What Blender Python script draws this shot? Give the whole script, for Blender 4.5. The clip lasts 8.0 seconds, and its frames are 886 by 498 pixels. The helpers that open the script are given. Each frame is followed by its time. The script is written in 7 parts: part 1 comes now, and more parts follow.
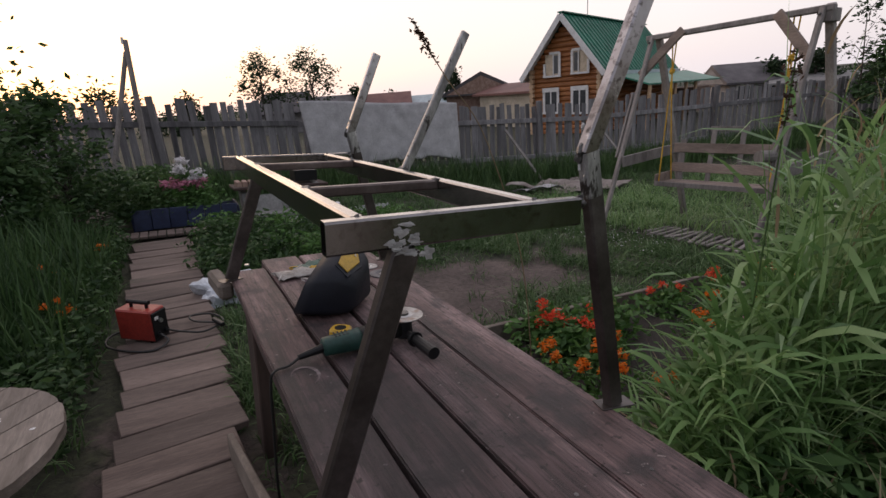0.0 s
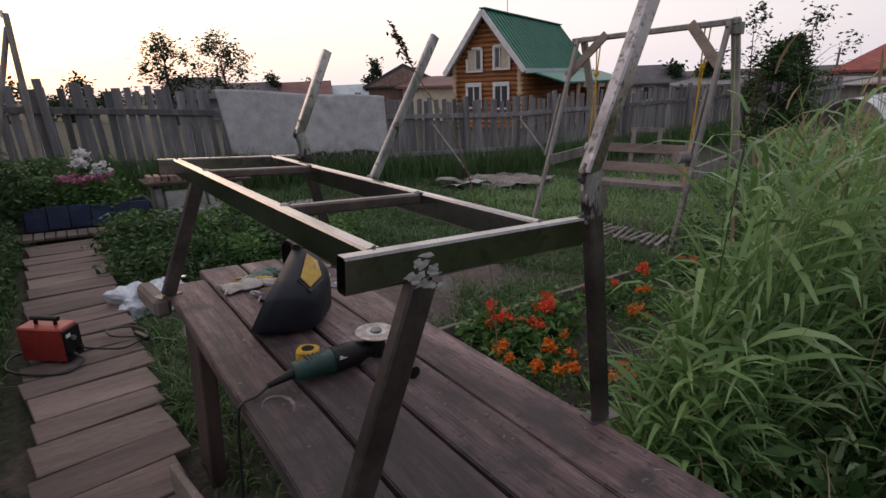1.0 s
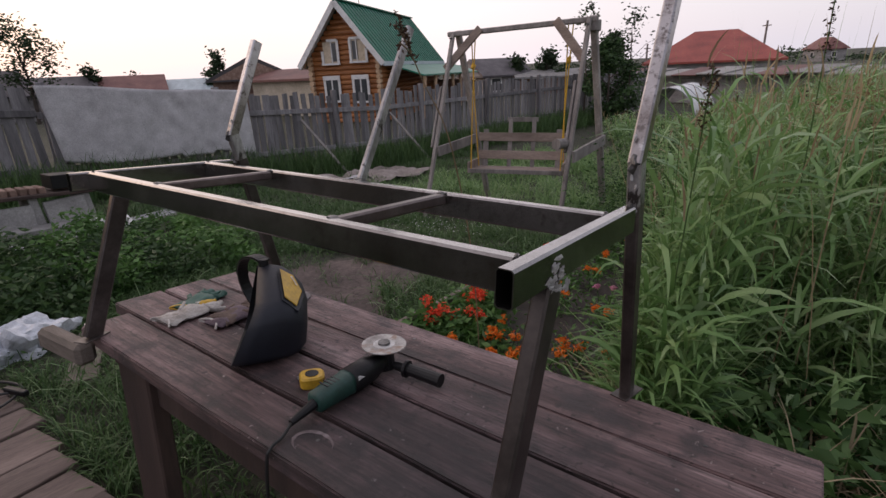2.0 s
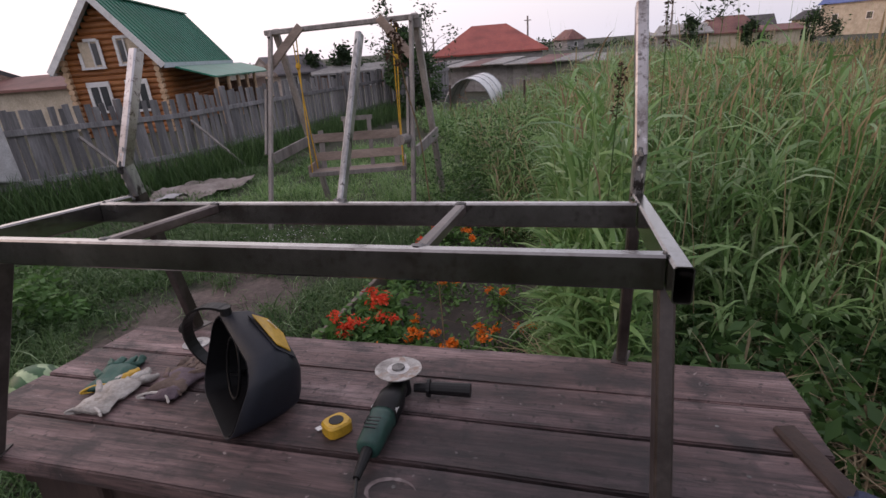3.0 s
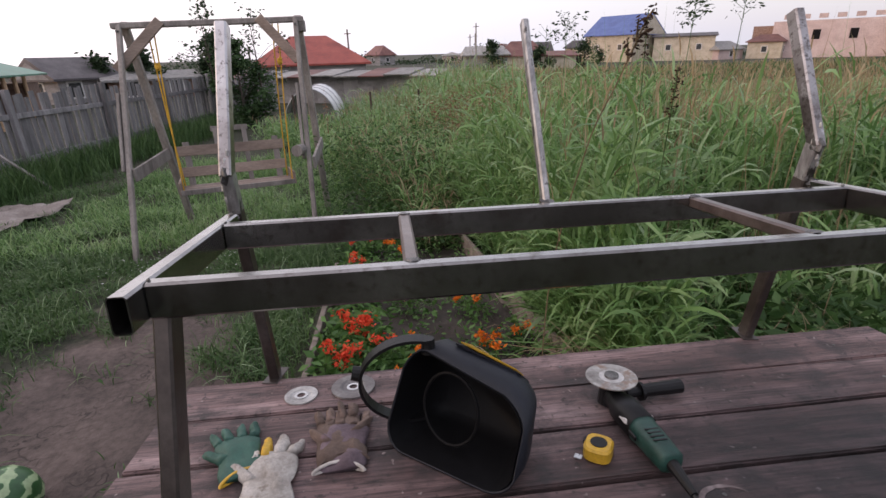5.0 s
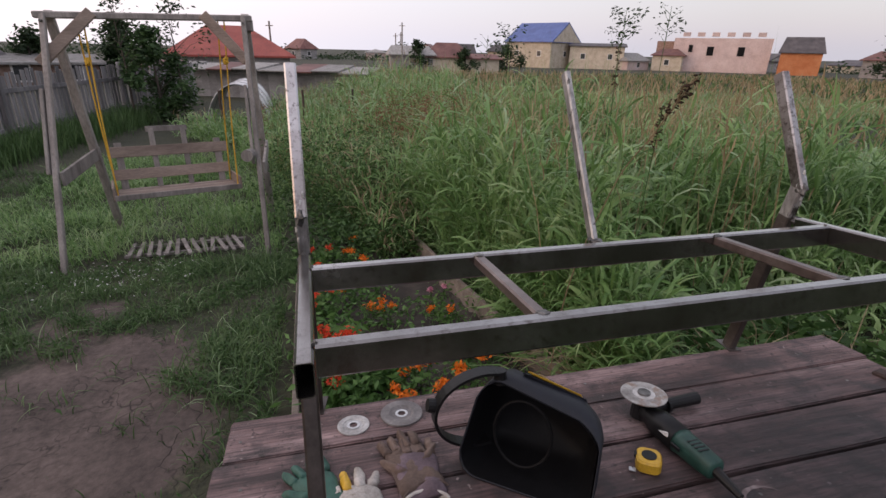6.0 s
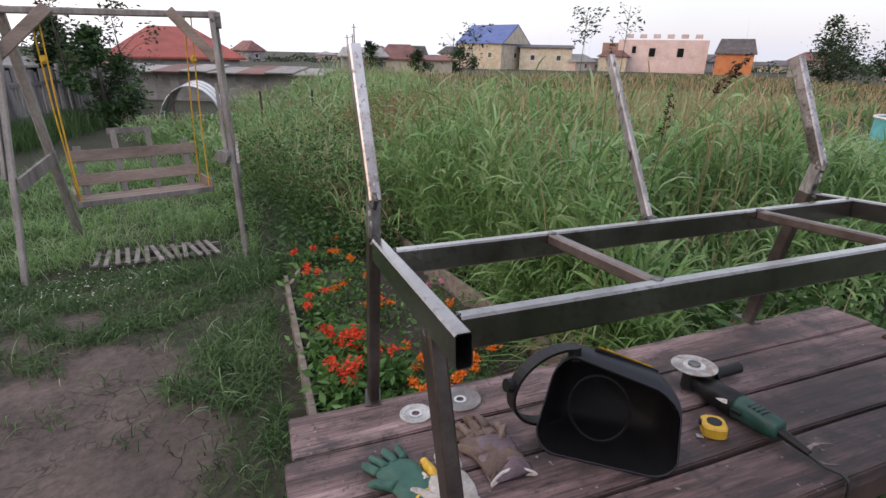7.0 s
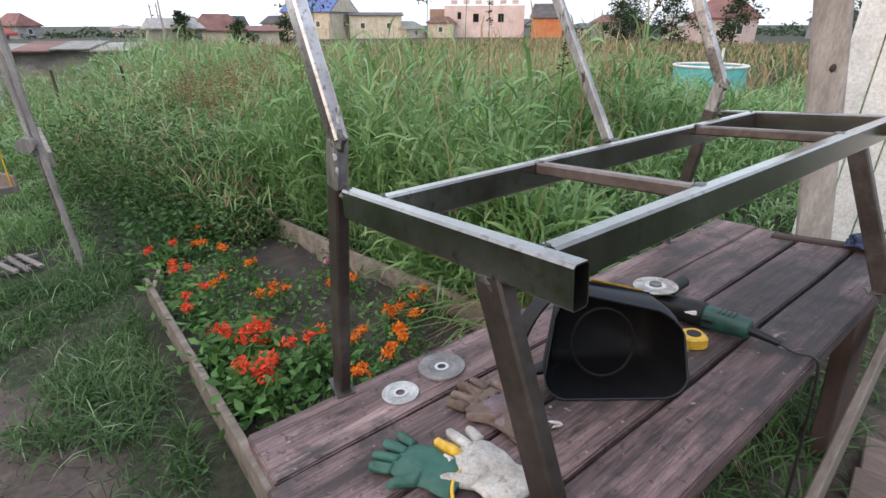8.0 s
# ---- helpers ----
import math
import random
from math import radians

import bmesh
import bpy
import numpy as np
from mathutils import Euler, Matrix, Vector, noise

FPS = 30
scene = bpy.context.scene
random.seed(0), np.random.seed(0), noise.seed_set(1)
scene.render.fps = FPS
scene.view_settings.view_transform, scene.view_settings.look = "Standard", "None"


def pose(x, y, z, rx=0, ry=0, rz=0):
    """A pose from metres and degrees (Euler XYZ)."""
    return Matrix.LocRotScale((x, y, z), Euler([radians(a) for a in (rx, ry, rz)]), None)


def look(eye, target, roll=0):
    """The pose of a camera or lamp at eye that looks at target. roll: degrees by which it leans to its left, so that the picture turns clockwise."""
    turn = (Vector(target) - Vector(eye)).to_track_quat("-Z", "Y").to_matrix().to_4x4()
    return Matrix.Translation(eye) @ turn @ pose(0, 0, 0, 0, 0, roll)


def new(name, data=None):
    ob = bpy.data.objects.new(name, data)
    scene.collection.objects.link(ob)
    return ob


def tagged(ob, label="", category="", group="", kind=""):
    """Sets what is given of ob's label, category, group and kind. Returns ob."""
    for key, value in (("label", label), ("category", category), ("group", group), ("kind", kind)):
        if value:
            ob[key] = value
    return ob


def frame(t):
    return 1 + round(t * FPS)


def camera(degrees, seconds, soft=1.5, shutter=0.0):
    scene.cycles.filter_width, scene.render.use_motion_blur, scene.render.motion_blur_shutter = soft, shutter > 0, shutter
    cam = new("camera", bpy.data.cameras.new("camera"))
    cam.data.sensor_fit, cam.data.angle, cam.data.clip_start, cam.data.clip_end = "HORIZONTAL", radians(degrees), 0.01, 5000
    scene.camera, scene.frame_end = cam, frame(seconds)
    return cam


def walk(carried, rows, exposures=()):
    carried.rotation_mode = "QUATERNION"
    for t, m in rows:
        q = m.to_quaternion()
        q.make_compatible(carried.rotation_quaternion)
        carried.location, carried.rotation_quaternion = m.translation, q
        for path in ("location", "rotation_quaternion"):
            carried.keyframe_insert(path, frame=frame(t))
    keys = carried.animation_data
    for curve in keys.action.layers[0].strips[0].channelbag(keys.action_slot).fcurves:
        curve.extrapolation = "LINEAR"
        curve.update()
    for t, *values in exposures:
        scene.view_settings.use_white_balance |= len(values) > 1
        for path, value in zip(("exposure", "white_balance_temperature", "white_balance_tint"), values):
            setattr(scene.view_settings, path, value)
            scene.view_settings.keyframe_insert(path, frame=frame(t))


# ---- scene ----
cam = camera(83.3, 8.0)
PATH = [
    (0, (0.028, -0.043, 1.417), (0.957, 1.653, 0.906), 0.1),
    (0.5, (0.027, -0.011, 1.441), (0.981, 1.663, 0.903), 0.0),
    (1, (-0.067, 0.1, 1.46), (1.117, 1.62, 0.924), 1.6),
    (1.5, (-0.217, 0.24, 1.489), (1.235, 1.501, 0.938), 0.9),
    (2, (-0.304, 0.415, 1.46), (1.247, 1.551, 0.908), 0.4),
    (2.2, (-0.301, 0.505, 1.453), (1.347, 1.495, 0.903), 0.6),
    (3.3, (-0.547, 0.985, 1.533), (1.316, 1.391, 0.928), -3.8),
    (3.5, (-0.563, 1.069, 1.547), (1.302, 1.45, 0.934), -3.5),
    (4, (-0.501, 1.335, 1.47), (1.381, 1.627, 0.857), -4.0),
    (4.2, (-0.437, 1.449, 1.476), (1.454, 1.624, 0.848), -3.7),
    (5.3, (-0.433, 1.939, 1.519), (1.446, 1.628, 0.909), -1.7),
    (5.5, (-0.441, 2.033, 1.599), (1.408, 1.652, 0.94), -1.1),
    (6, (-0.416, 2.147, 1.613), (1.435, 1.656, 1.034), -0.0),
    (6.5, (-0.355, 2.248, 1.592), (1.481, 1.697, 1.022), -1.4),
    (7, (-0.344, 2.412, 1.566), (1.457, 1.758, 0.993), -0.6),
    (7.5, (-0.298, 2.521, 1.526), (1.373, 1.631, 0.881), -0.8),
    (8, (-0.074, 2.583, 1.465), (1.427, 1.457, 0.773), -3.4),
]

# the yard falls gently towards the meadow: the work table stands tilted with it
PIVOT = Vector((0.55, 1.4, 0.0))
LEVEL = Matrix.Translation(PIVOT) @ Matrix.Rotation(radians(5.0), 4, "Y") @ Matrix.Translation(-PIVOT)
EXPOSURES = [(0.0, 0.32, 6450, 10), (2.0, 0.46, 6450, 13), (3.5, 0.7, 6400, 15), (4.2, 0.72, 6400, 15), (5.3, 1.04, 6400, 9), (5.5, 1.06, 6350, 8), (6.0, 0.74, 6450, 12), (6.5, 0.82, 6400, 11), (7.0, 1.15, 6250, 8), (7.5, 1.6, 6050, 3), (8.0, 1.54, 6000, 1)]
walk(cam, [(t, LEVEL @ look(eye, target, roll)) for t, eye, target, roll in PATH], EXPOSURES)

# ---------------------------------------------------------------- light: dusk, the sun just down behind the fence
world = bpy.data.worlds.new("dusk")
scene.world = world
world.use_nodes = True
wn, wl = world.node_tree.nodes, world.node_tree.links
sky = wn.new("ShaderNodeTexSky")
sky.sky_type = "NISHITA"
sky.sun_disc = False
sky.sun_elevation = radians(2.5)
sky.sun_rotation = radians(-8)
sky.dust_density = 3.0
sky.air_density = 1.0
sky.ozone_density = 1.5
haze = wn.new("ShaderNodeBackground")
dome = wn.new("ShaderNodeTexCoord")
split = wn.new("ShaderNodeSeparateXYZ")
wl.new(dome.outputs["Generated"], split.inputs[0])
away = wn.new("ShaderNodeMapRange")
away.inputs["From Min"].default_value, away.inputs["From Max"].default_value = -0.7, 0.6
away.inputs["To Min"].default_value, away.inputs["To Max"].default_value = 0.49, 0.9
wl.new(split.outputs["Y"], away.inputs["Value"])
wl.new(away.outputs[0], haze.inputs["Strength"])
glow = wn.new("ShaderNodeMapRange")
glow.inputs["From Min"].default_value, glow.inputs["From Max"].default_value = -0.2, 0.9
wl.new(split.outputs["Y"], glow.inputs["Value"])
tone = wn.new("ShaderNodeMix")
tone.data_type = "RGBA"
tone.inputs[6].default_value, tone.inputs[7].default_value = (0.76, 0.735, 0.82, 1), (0.85, 0.74, 0.73, 1)
wl.new(glow.outputs[0], tone.inputs[0])
wl.new(tone.outputs[2], haze.inputs["Color"])
bg = wn["Background"]
bg.inputs["Strength"].default_value = 0.09
both = wn.new("ShaderNodeAddShader")
wl.new(sky.outputs[0], bg.inputs["Color"])
wl.new(bg.outputs[0], both.inputs[0])
wl.new(haze.outputs[0], both.inputs[1])
wl.new(both.outputs[0], wn["World Output"].inputs["Surface"])
sun = new("sun", bpy.data.lights.new("sun", "SUN"))
sun.data.energy = 0.25
sun.data.angle = radians(45)
sun.data.color = (1.0, 0.72, 0.5)
sun.matrix_world = look((-2, 20, 6), (0, 0, 0))


# ---------------------------------------------------------------- materials
def nodes_of(name):
    m = bpy.data.materials.new(name)
    m.use_nodes = True
    return m, m.node_tree.nodes, m.node_tree.links, m.node_tree.nodes["Principled BSDF"]


def ramp(n, l, fac, stops):
    r = n.new("ShaderNodeValToRGB")
    els = r.color_ramp.elements
    while len(els) < len(stops):
        els.new(0.5)
    for e, (p, c) in zip(els, stops):
        e.position, e.color = p, (*c, 1)
    l.new(fac, r.inputs[0])
    return r.outputs["Color"]


def noise_node(n, l, vec, scale, detail=4, rough=0.6):
    t = n.new("ShaderNodeTexNoise")
    t.inputs["Scale"].default_value, t.inputs["Detail"].default_value, t.inputs["Roughness"].default_value = scale, detail, rough
    l.new(vec, t.inputs["Vector"])
    return t.outputs["Fac"]


def coords(n, l, stretch=(1, 1, 1), world_space=False):
    if world_space:
        src = n.new("ShaderNodeNewGeometry").outputs["Position"]
    else:
        src = n.new("ShaderNodeTexCoord").outputs["Object"]
    mp = n.new("ShaderNodeMapping")
    mp.inputs["Scale"].default_value = stretch
    l.new(src, mp.inputs["Vector"])
    if not world_space:
        info = n.new("ShaderNodeObjectInfo")
        sc = n.new("ShaderNodeMath")
        sc.operation, sc.inputs[1].default_value = "MULTIPLY", 17.0
        l.new(info.outputs["Random"], sc.inputs[0])
        l.new(sc.outputs[0], mp.inputs["Location"])
    return mp.outputs["Vector"]


def mixed(n, l, fac, a, b, mode="MIX"):
    m = n.new("ShaderNodeMix")
    m.data_type, m.blend_type = "RGBA", mode
    for sock, v in ((m.inputs[0], fac), (m.inputs[6], a), (m.inputs[7], b)):
        if hasattr(v, "is_output"):
            l.new(v, sock)
        else:
            sock.default_value = v if isinstance(v, float) else (*v, 1)
    return m.outputs[2]


def bumped(n, l, p, height, strength, dist=0.004):
    b = n.new("ShaderNodeBump")
    b.inputs["Strength"].default_value, b.inputs["Distance"].default_value = strength, dist
    l.new(height, b.inputs["Height"])
    l.new(b.outputs[0], p.inputs["Normal"])


def surface(name, dark, mid, light, big=3.0, fine=40.0, rough=0.8, metal=0.0, bump=0.4, stretch=(1, 1, 1), spots=None, spot_scale=9.0, spot_cut=0.62,
            vary=0.25, world_space=False):
    """A worn surface: broad patches, fine grain, optional stains, and a small difference from piece to piece."""
    m, n, l, p = nodes_of(name)
    v = coords(n, l, stretch, world_space)
    a, b = noise_node(n, l, v, big, 5), noise_node(n, l, v, fine, 6, 0.7)
    c = ramp(n, l, a, [(0.3, dark), (0.52, mid), (0.75, light)])
    g = ramp(n, l, b, [(0.25, (0.62, 0.62, 0.62)), (0.7, (1.12, 1.12, 1.12))])
    c = mixed(n, l, 1.0, c, g, "MULTIPLY")
    if spots:
        s = noise_node(n, l, v, spot_scale, 5, 0.65)
        c = mixed(n, l, ramp(n, l, s, [(spot_cut, (0, 0, 0)), (spot_cut + 0.06, (1, 1, 1))]), c, spots)
    if vary:
        info = n.new("ShaderNodeObjectInfo")
        k = ramp(n, l, info.outputs["Random"], [(0.0, (1 - vary,) * 3), (1.0, (1 + vary * 0.6,) * 3)])
        c = mixed(n, l, 1.0, c, k, "MULTIPLY")
    l.new(c, p.inputs["Base Color"])
    p.inputs["Metallic"].default_value = metal
    rr = n.new("ShaderNodeMapRange")
    rr.inputs["To Min"].default_value, rr.inputs["To Max"].default_value = rough - 0.12, min(1.0, rough + 0.12)
    l.new(b, rr.inputs["Value"])
    l.new(rr.outputs[0], p.inputs["Roughness"])
    bumped(n, l, p, b, bump)
    return m


def foliage(name, stops, rough=0.55, through_leaf=0.3):
    """Leaves: colour differs from blade to blade and in broad patches; some light comes through."""
    m, n, l, p = nodes_of(name)
    geo = n.new("ShaderNodeNewGeometry")
    big = noise_node(n, l, geo.outputs["Position"], 1.3, 3)
    ad = n.new("ShaderNodeMath")
    ad.operation = "MULTIPLY_ADD"
    ad.inputs[1].default_value, ad.inputs[2].default_value = 0.55, -0.05
    l.new(geo.outputs["Random Per Island"], ad.inputs[0])
    ad2 = n.new("ShaderNodeMath")
    ad2.operation = "MULTIPLY_ADD"
    ad2.inputs[1].default_value = 0.6
    l.new(big, ad2.inputs[0])
    l.new(ad.outputs[0], ad2.inputs[2])
    c = ramp(n, l, ad2.outputs[0], stops)
    l.new(c, p.inputs["Base Color"])
    p.inputs["Roughness"].default_value = rough
    p.inputs["Specular IOR Level"].default_value = 0.3
    tr = n.new("ShaderNodeBsdfTranslucent")
    l.new(c, tr.inputs["Color"])
    mx = n.new("ShaderNodeMixShader")
    mx.inputs[0].default_value = through_leaf
    l.new(p.outputs[0], mx.inputs[1])
    l.new(tr.outputs[0], mx.inputs[2])
    l.new(mx.outputs[0], n["Material Output"].inputs["Surface"])
    return m


def plain(name, col, rough=0.6, metal=0.0, bump=0.15):
    return surface(name, tuple(c * 0.75 for c in col), col, tuple(min(1, c * 1.2) for c in col), 6, 70, rough, metal, bump, vary=0.08)


MAT = {
    "raw_wood": surface("weathered_raw_wood", (0.13, 0.105, 0.085), (0.23, 0.19, 0.16), (0.33, 0.28, 0.24), 4, 40, 0.85, bump=0.6, stretch=(3, 0.4, 3)),
    "walk": surface("walkway_boards", (0.10, 0.073, 0.063), (0.165, 0.122, 0.105), (0.235, 0.18, 0.155), 2.5, 40, 0.85, bump=0.6, stretch=(0.4, 3, 3),
                    spots=(0.09, 0.075, 0.06), spot_scale=4.0, vary=0.3),
    "fence": surface("grey_fence_boards", (0.13, 0.122, 0.128), (0.22, 0.208, 0.216), (0.33, 0.315, 0.32), 3, 25, 0.9, bump=0.4, stretch=(3, 3, 0.3), vary=0.4),
    "grey_wood": surface("old_grey_wood", (0.17, 0.15, 0.14), (0.28, 0.25, 0.235), (0.4, 0.365, 0.345), 4, 40, 0.85, bump=0.5, stretch=(2, 2, 0.5)),
    "seat_wood": surface("swing_boards", (0.17, 0.13, 0.11), (0.28, 0.215, 0.18), (0.36, 0.29, 0.25), 4, 40, 0.85, bump=0.5, stretch=(2, 0.4, 2)),
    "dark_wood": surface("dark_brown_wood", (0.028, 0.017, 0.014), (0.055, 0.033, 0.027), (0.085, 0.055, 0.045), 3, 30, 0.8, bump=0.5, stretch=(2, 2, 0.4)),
    "flaky": surface("steel_with_flaking_paint", (0.12, 0.115, 0.115), (0.34, 0.33, 0.33), (0.72, 0.71, 0.71), 12, 70, 0.34, 0.6, 0.3, stretch=(1.5, 1.5, 0.5),
                     spots=(0.05, 0.043, 0.04), spot_scale=24, spot_cut=0.56, vary=0.05),
    "rusty": surface("rusty_steel_strip", (0.1, 0.075, 0.07), (0.17, 0.135, 0.125), (0.26, 0.22, 0.21), 8, 60, 0.35, 0.5, 0.15),
    "leg_steel": surface("brown_mill_steel", (0.045, 0.036, 0.032), (0.085, 0.07, 0.064), (0.16, 0.14, 0.132), 6, 60, 0.36, 0.5, 0.15),
    "weld": surface("weld_bead", (0.05, 0.05, 0.05), (0.15, 0.145, 0.14), (0.32, 0.31, 0.31), 30, 90, 0.4, 0.8, 0.8),
    "black": plain("black_plastic", (0.009, 0.009, 0.01), 0.45),
    "blue_black": plain("matt_black_shell", (0.012, 0.0145, 0.023), 0.55),
    "inside": plain("shell_inside_opening_shade", (0.009, 0.009, 0.01), 0.5),
    "yellow": plain("yellow_plastic", (0.6, 0.36, 0.03), 0.45),
    "green": surface("dusty_green_plastic", (0.008, 0.03, 0.024), (0.013, 0.055, 0.043), (0.03, 0.08, 0.065), 14, 80, 0.5, bump=0.15),
    "red": surface("red_paint", (0.23, 0.025, 0.02), (0.31, 0.036, 0.026), (0.4, 0.06, 0.04), 5, 60, 0.45, bump=0.1, vary=0.0),
    "disc": surface("cutting_disc", (0.3, 0.29, 0.28), (0.45, 0.44, 0.43), (0.6, 0.59, 0.58), 20, 120, 0.55, 0.3, 0.3),
    "worn_disc": surface("rainbow_worn_disc", (0.2, 0.18, 0.17), (0.42, 0.4, 0.38), (0.66, 0.65, 0.64), 26, 90, 0.4, 0.35, 0.3, spots=(0.28, 0.2, 0.16), spot_scale=14, spot_cut=0.56),
    "plastic": surface("pale_plastic_film", (0.5, 0.53, 0.58), (0.66, 0.69, 0.74), (0.8, 0.82, 0.86), 6, 40, 0.35, bump=0.3),
    "chalk": surface("pale_scuff", (0.10, 0.075, 0.075), (0.15, 0.12, 0.12), (0.24, 0.2, 0.2), 30, 90, 0.9, bump=0.3),
    "grit": surface("worn_grinding_disc", (0.13, 0.12, 0.12), (0.2, 0.19, 0.19), (0.3, 0.29, 0.28), 20, 140, 0.8, 0.0, 0.6),
    "chrome": plain("bright_steel", (0.6, 0.6, 0.6), 0.3, 0.9),
    "cotton": surface("dirty_white_cotton", (0.4, 0.36, 0.32), (0.6, 0.56, 0.52), (0.75, 0.71, 0.68), 14, 130, 0.9, bump=0.8, spots=(0.28, 0.24, 0.2), spot_scale=18),
    "glove_green": plain("green_rubber_coat", (0.03, 0.1, 0.075), 0.6, bump=0.4),
    "leather": surface("brown_suede", (0.09, 0.06, 0.048), (0.15, 0.105, 0.085), (0.22, 0.16, 0.135), 10, 110, 0.9, bump=0.7, spots=(0.15, 0.1, 0.12), spot_scale=7),
    "violet": surface("faded_violet_lining", (0.12, 0.085, 0.1), (0.19, 0.14, 0.165), (0.26, 0.2, 0.23), 10, 120, 0.9, bump=0.6),
    "cable": plain("black_rubber", (0.015, 0.015, 0.015), 0.55),
    "cloth": surface("grey_white_blanket", (0.44, 0.42, 0.43), (0.55, 0.53, 0.54), (0.66, 0.64, 0.65), 5, 60, 0.95, bump=0.6),
    "tarp": surface("dusty_tarpaulin", (0.16, 0.13, 0.115), (0.25, 0.21, 0.19), (0.36, 0.32, 0.3), 4, 50, 0.85, bump=0.5),
    "white": surface("white_paint", (0.6, 0.58, 0.57), (0.74, 0.72, 0.71), (0.82, 0.8, 0.79), 5, 50, 0.6, bump=0.15, vary=0.05),
    "log": surface("varnished_logs", (0.22, 0.075, 0.02), (0.36, 0.135, 0.04), (0.46, 0.19, 0.06), 3, 18, 0.5, bump=0.3, stretch=(0.3, 0.3, 2), vary=0.15),
    "log_end": surface("pale_log_ends", (0.4, 0.25, 0.14), (0.55, 0.37, 0.23), (0.66, 0.48, 0.33), 6, 30, 0.7, vary=0.1),
    "green_roof": surface("green_sheet_roof", (0.0, 0.1, 0.055), (0.0, 0.15, 0.085), (0.01, 0.2, 0.12), 1.0, 20, 0.45, 0.0, 0.1, vary=0.05),
    "fascia": surface("pale_blue_grey_fascia", (0.35, 0.42, 0.45), (0.45, 0.53, 0.56), (0.55, 0.63, 0.66), 3, 30, 0.5, vary=0.05),
    "red_roof": surface("brick_red_roof", (0.2, 0.04, 0.03), (0.29, 0.06, 0.045), (0.36, 0.085, 0.06), 1, 12, 0.6, vary=0.05),
    "rust_roof": surface("dull_red_brown_roof", (0.12, 0.05, 0.045), (0.18, 0.08, 0.07), (0.25, 0.12, 0.1), 1, 12, 0.7, vary=0.2),
    "dark_roof": surface("dark_sheet_roof", (0.05, 0.045, 0.05), (0.09, 0.08, 0.085), (0.14, 0.125, 0.13), 1, 12, 0.7, vary=0.3),
    "blue_roof": surface("blue_sheet_roof", (0.06, 0.09, 0.26), (0.08, 0.125, 0.34), (0.11, 0.17, 0.42), 1, 12, 0.5, vary=0.05),
    "cream": surface("cream_boarding", (0.42, 0.36, 0.28), (0.55, 0.48, 0.38), (0.65, 0.58, 0.48), 1.5, 20, 0.8, vary=0.1),
    "pink": surface("pale_pink_block_wall", (0.5, 0.38, 0.36), (0.6, 0.47, 0.45), (0.68, 0.56, 0.54), 0.8, 10, 0.9, vary=0.1),
    "orange": surface("orange_wall", (0.44, 0.14, 0.05), (0.52, 0.19, 0.075), (0.58, 0.25, 0.11), 1, 12, 0.8, vary=0.05),
    "shed": surface("grey_shed_boards", (0.2, 0.19, 0.19), (0.3, 0.285, 0.285), (0.4, 0.385, 0.385), 1.2, 15, 0.9, stretch=(1, 1, 3), vary=0.15),
    "brick": surface("old_brick", (0.19, 0.11, 0.085), (0.29, 0.19, 0.15), (0.38, 0.28, 0.23), 6, 50, 0.9, bump=0.6, vary=0.35),
    "slab": surface("grey_concrete", (0.2, 0.19, 0.185), (0.3, 0.29, 0.28), (0.4, 0.385, 0.375), 4, 50, 0.9, bump=0.4),
    "blue": surface("dark_blue_paint", (0.012, 0.018, 0.055), (0.022, 0.032, 0.085), (0.04, 0.055, 0.12), 5, 40, 0.6, bump=0.2, vary=0.35),
    "rope": plain("yellow_rope", (0.62, 0.36, 0.03), 0.8),
    "glass": plain("window_glass", (0.05, 0.055, 0.06), 0.12),
    # lit copy of the window glass: the light is a pale warm colour
    "lit_glass": plain("pale_lit_glass", (0.62, 0.5, 0.36), 0.25),
    "film": plain("greenhouse_film", (0.62, 0.62, 0.62), 0.35),
    "turquoise": plain("turquoise_pool_wall", (0.12, 0.42, 0.45), 0.5),
    "pipe": plain("galvanised_pipe", (0.4, 0.4, 0.42), 0.4, 0.7),
    "bark": surface("bark", (0.04, 0.032, 0.026), (0.07, 0.055, 0.045), (0.11, 0.09, 0.075), 6, 40, 0.95, bump=0.8, stretch=(3, 3, 0.6)),
    "soil": surface("dark_bed_soil", (0.025, 0.02, 0.016), (0.045, 0.036, 0.03), (0.075, 0.06, 0.05), 5, 45, 0.95, bump=1.0, world_space=True, vary=0),
    "rind": None,
    "leaf": foliage("garden_leaves", [(0.1, (0.03, 0.075, 0.018)), (0.5, (0.08, 0.17, 0.042)), (0.9, (0.16, 0.29, 0.09))]),
    "mid_leaf": foliage("shrub_leaves", [(0.1, (0.014, 0.034, 0.012)), (0.5, (0.04, 0.082, 0.027)), (0.9, (0.085, 0.145, 0.05))]),
    "weed_leaf": foliage("broad_weed_leaves", [(0.1, (0.02, 0.05, 0.014)), (0.5, (0.045, 0.1, 0.028)), (0.9, (0.09, 0.165, 0.05))]),
    "dark_leaf": foliage("dark_shrub_leaves", [(0.1, (0.012, 0.025, 0.011)), (0.5, (0.026, 0.048, 0.02)), (0.9, (0.046, 0.078, 0.032))]),
    "grass": foliage("tall_meadow_grass", [(0.05, (0.05, 0.106, 0.032)), (0.4, (0.138, 0.255, 0.08)), (0.68, (0.24, 0.375, 0.142)), (0.92, (0.37, 0.435, 0.235))], 0.42, 0.35),
    "lawn": foliage("yard_grass", [(0.1, (0.02, 0.05, 0.014)), (0.45, (0.06, 0.118, 0.037)), (0.8, (0.118, 0.188, 0.07)), (0.98, (0.22, 0.28, 0.14))]),
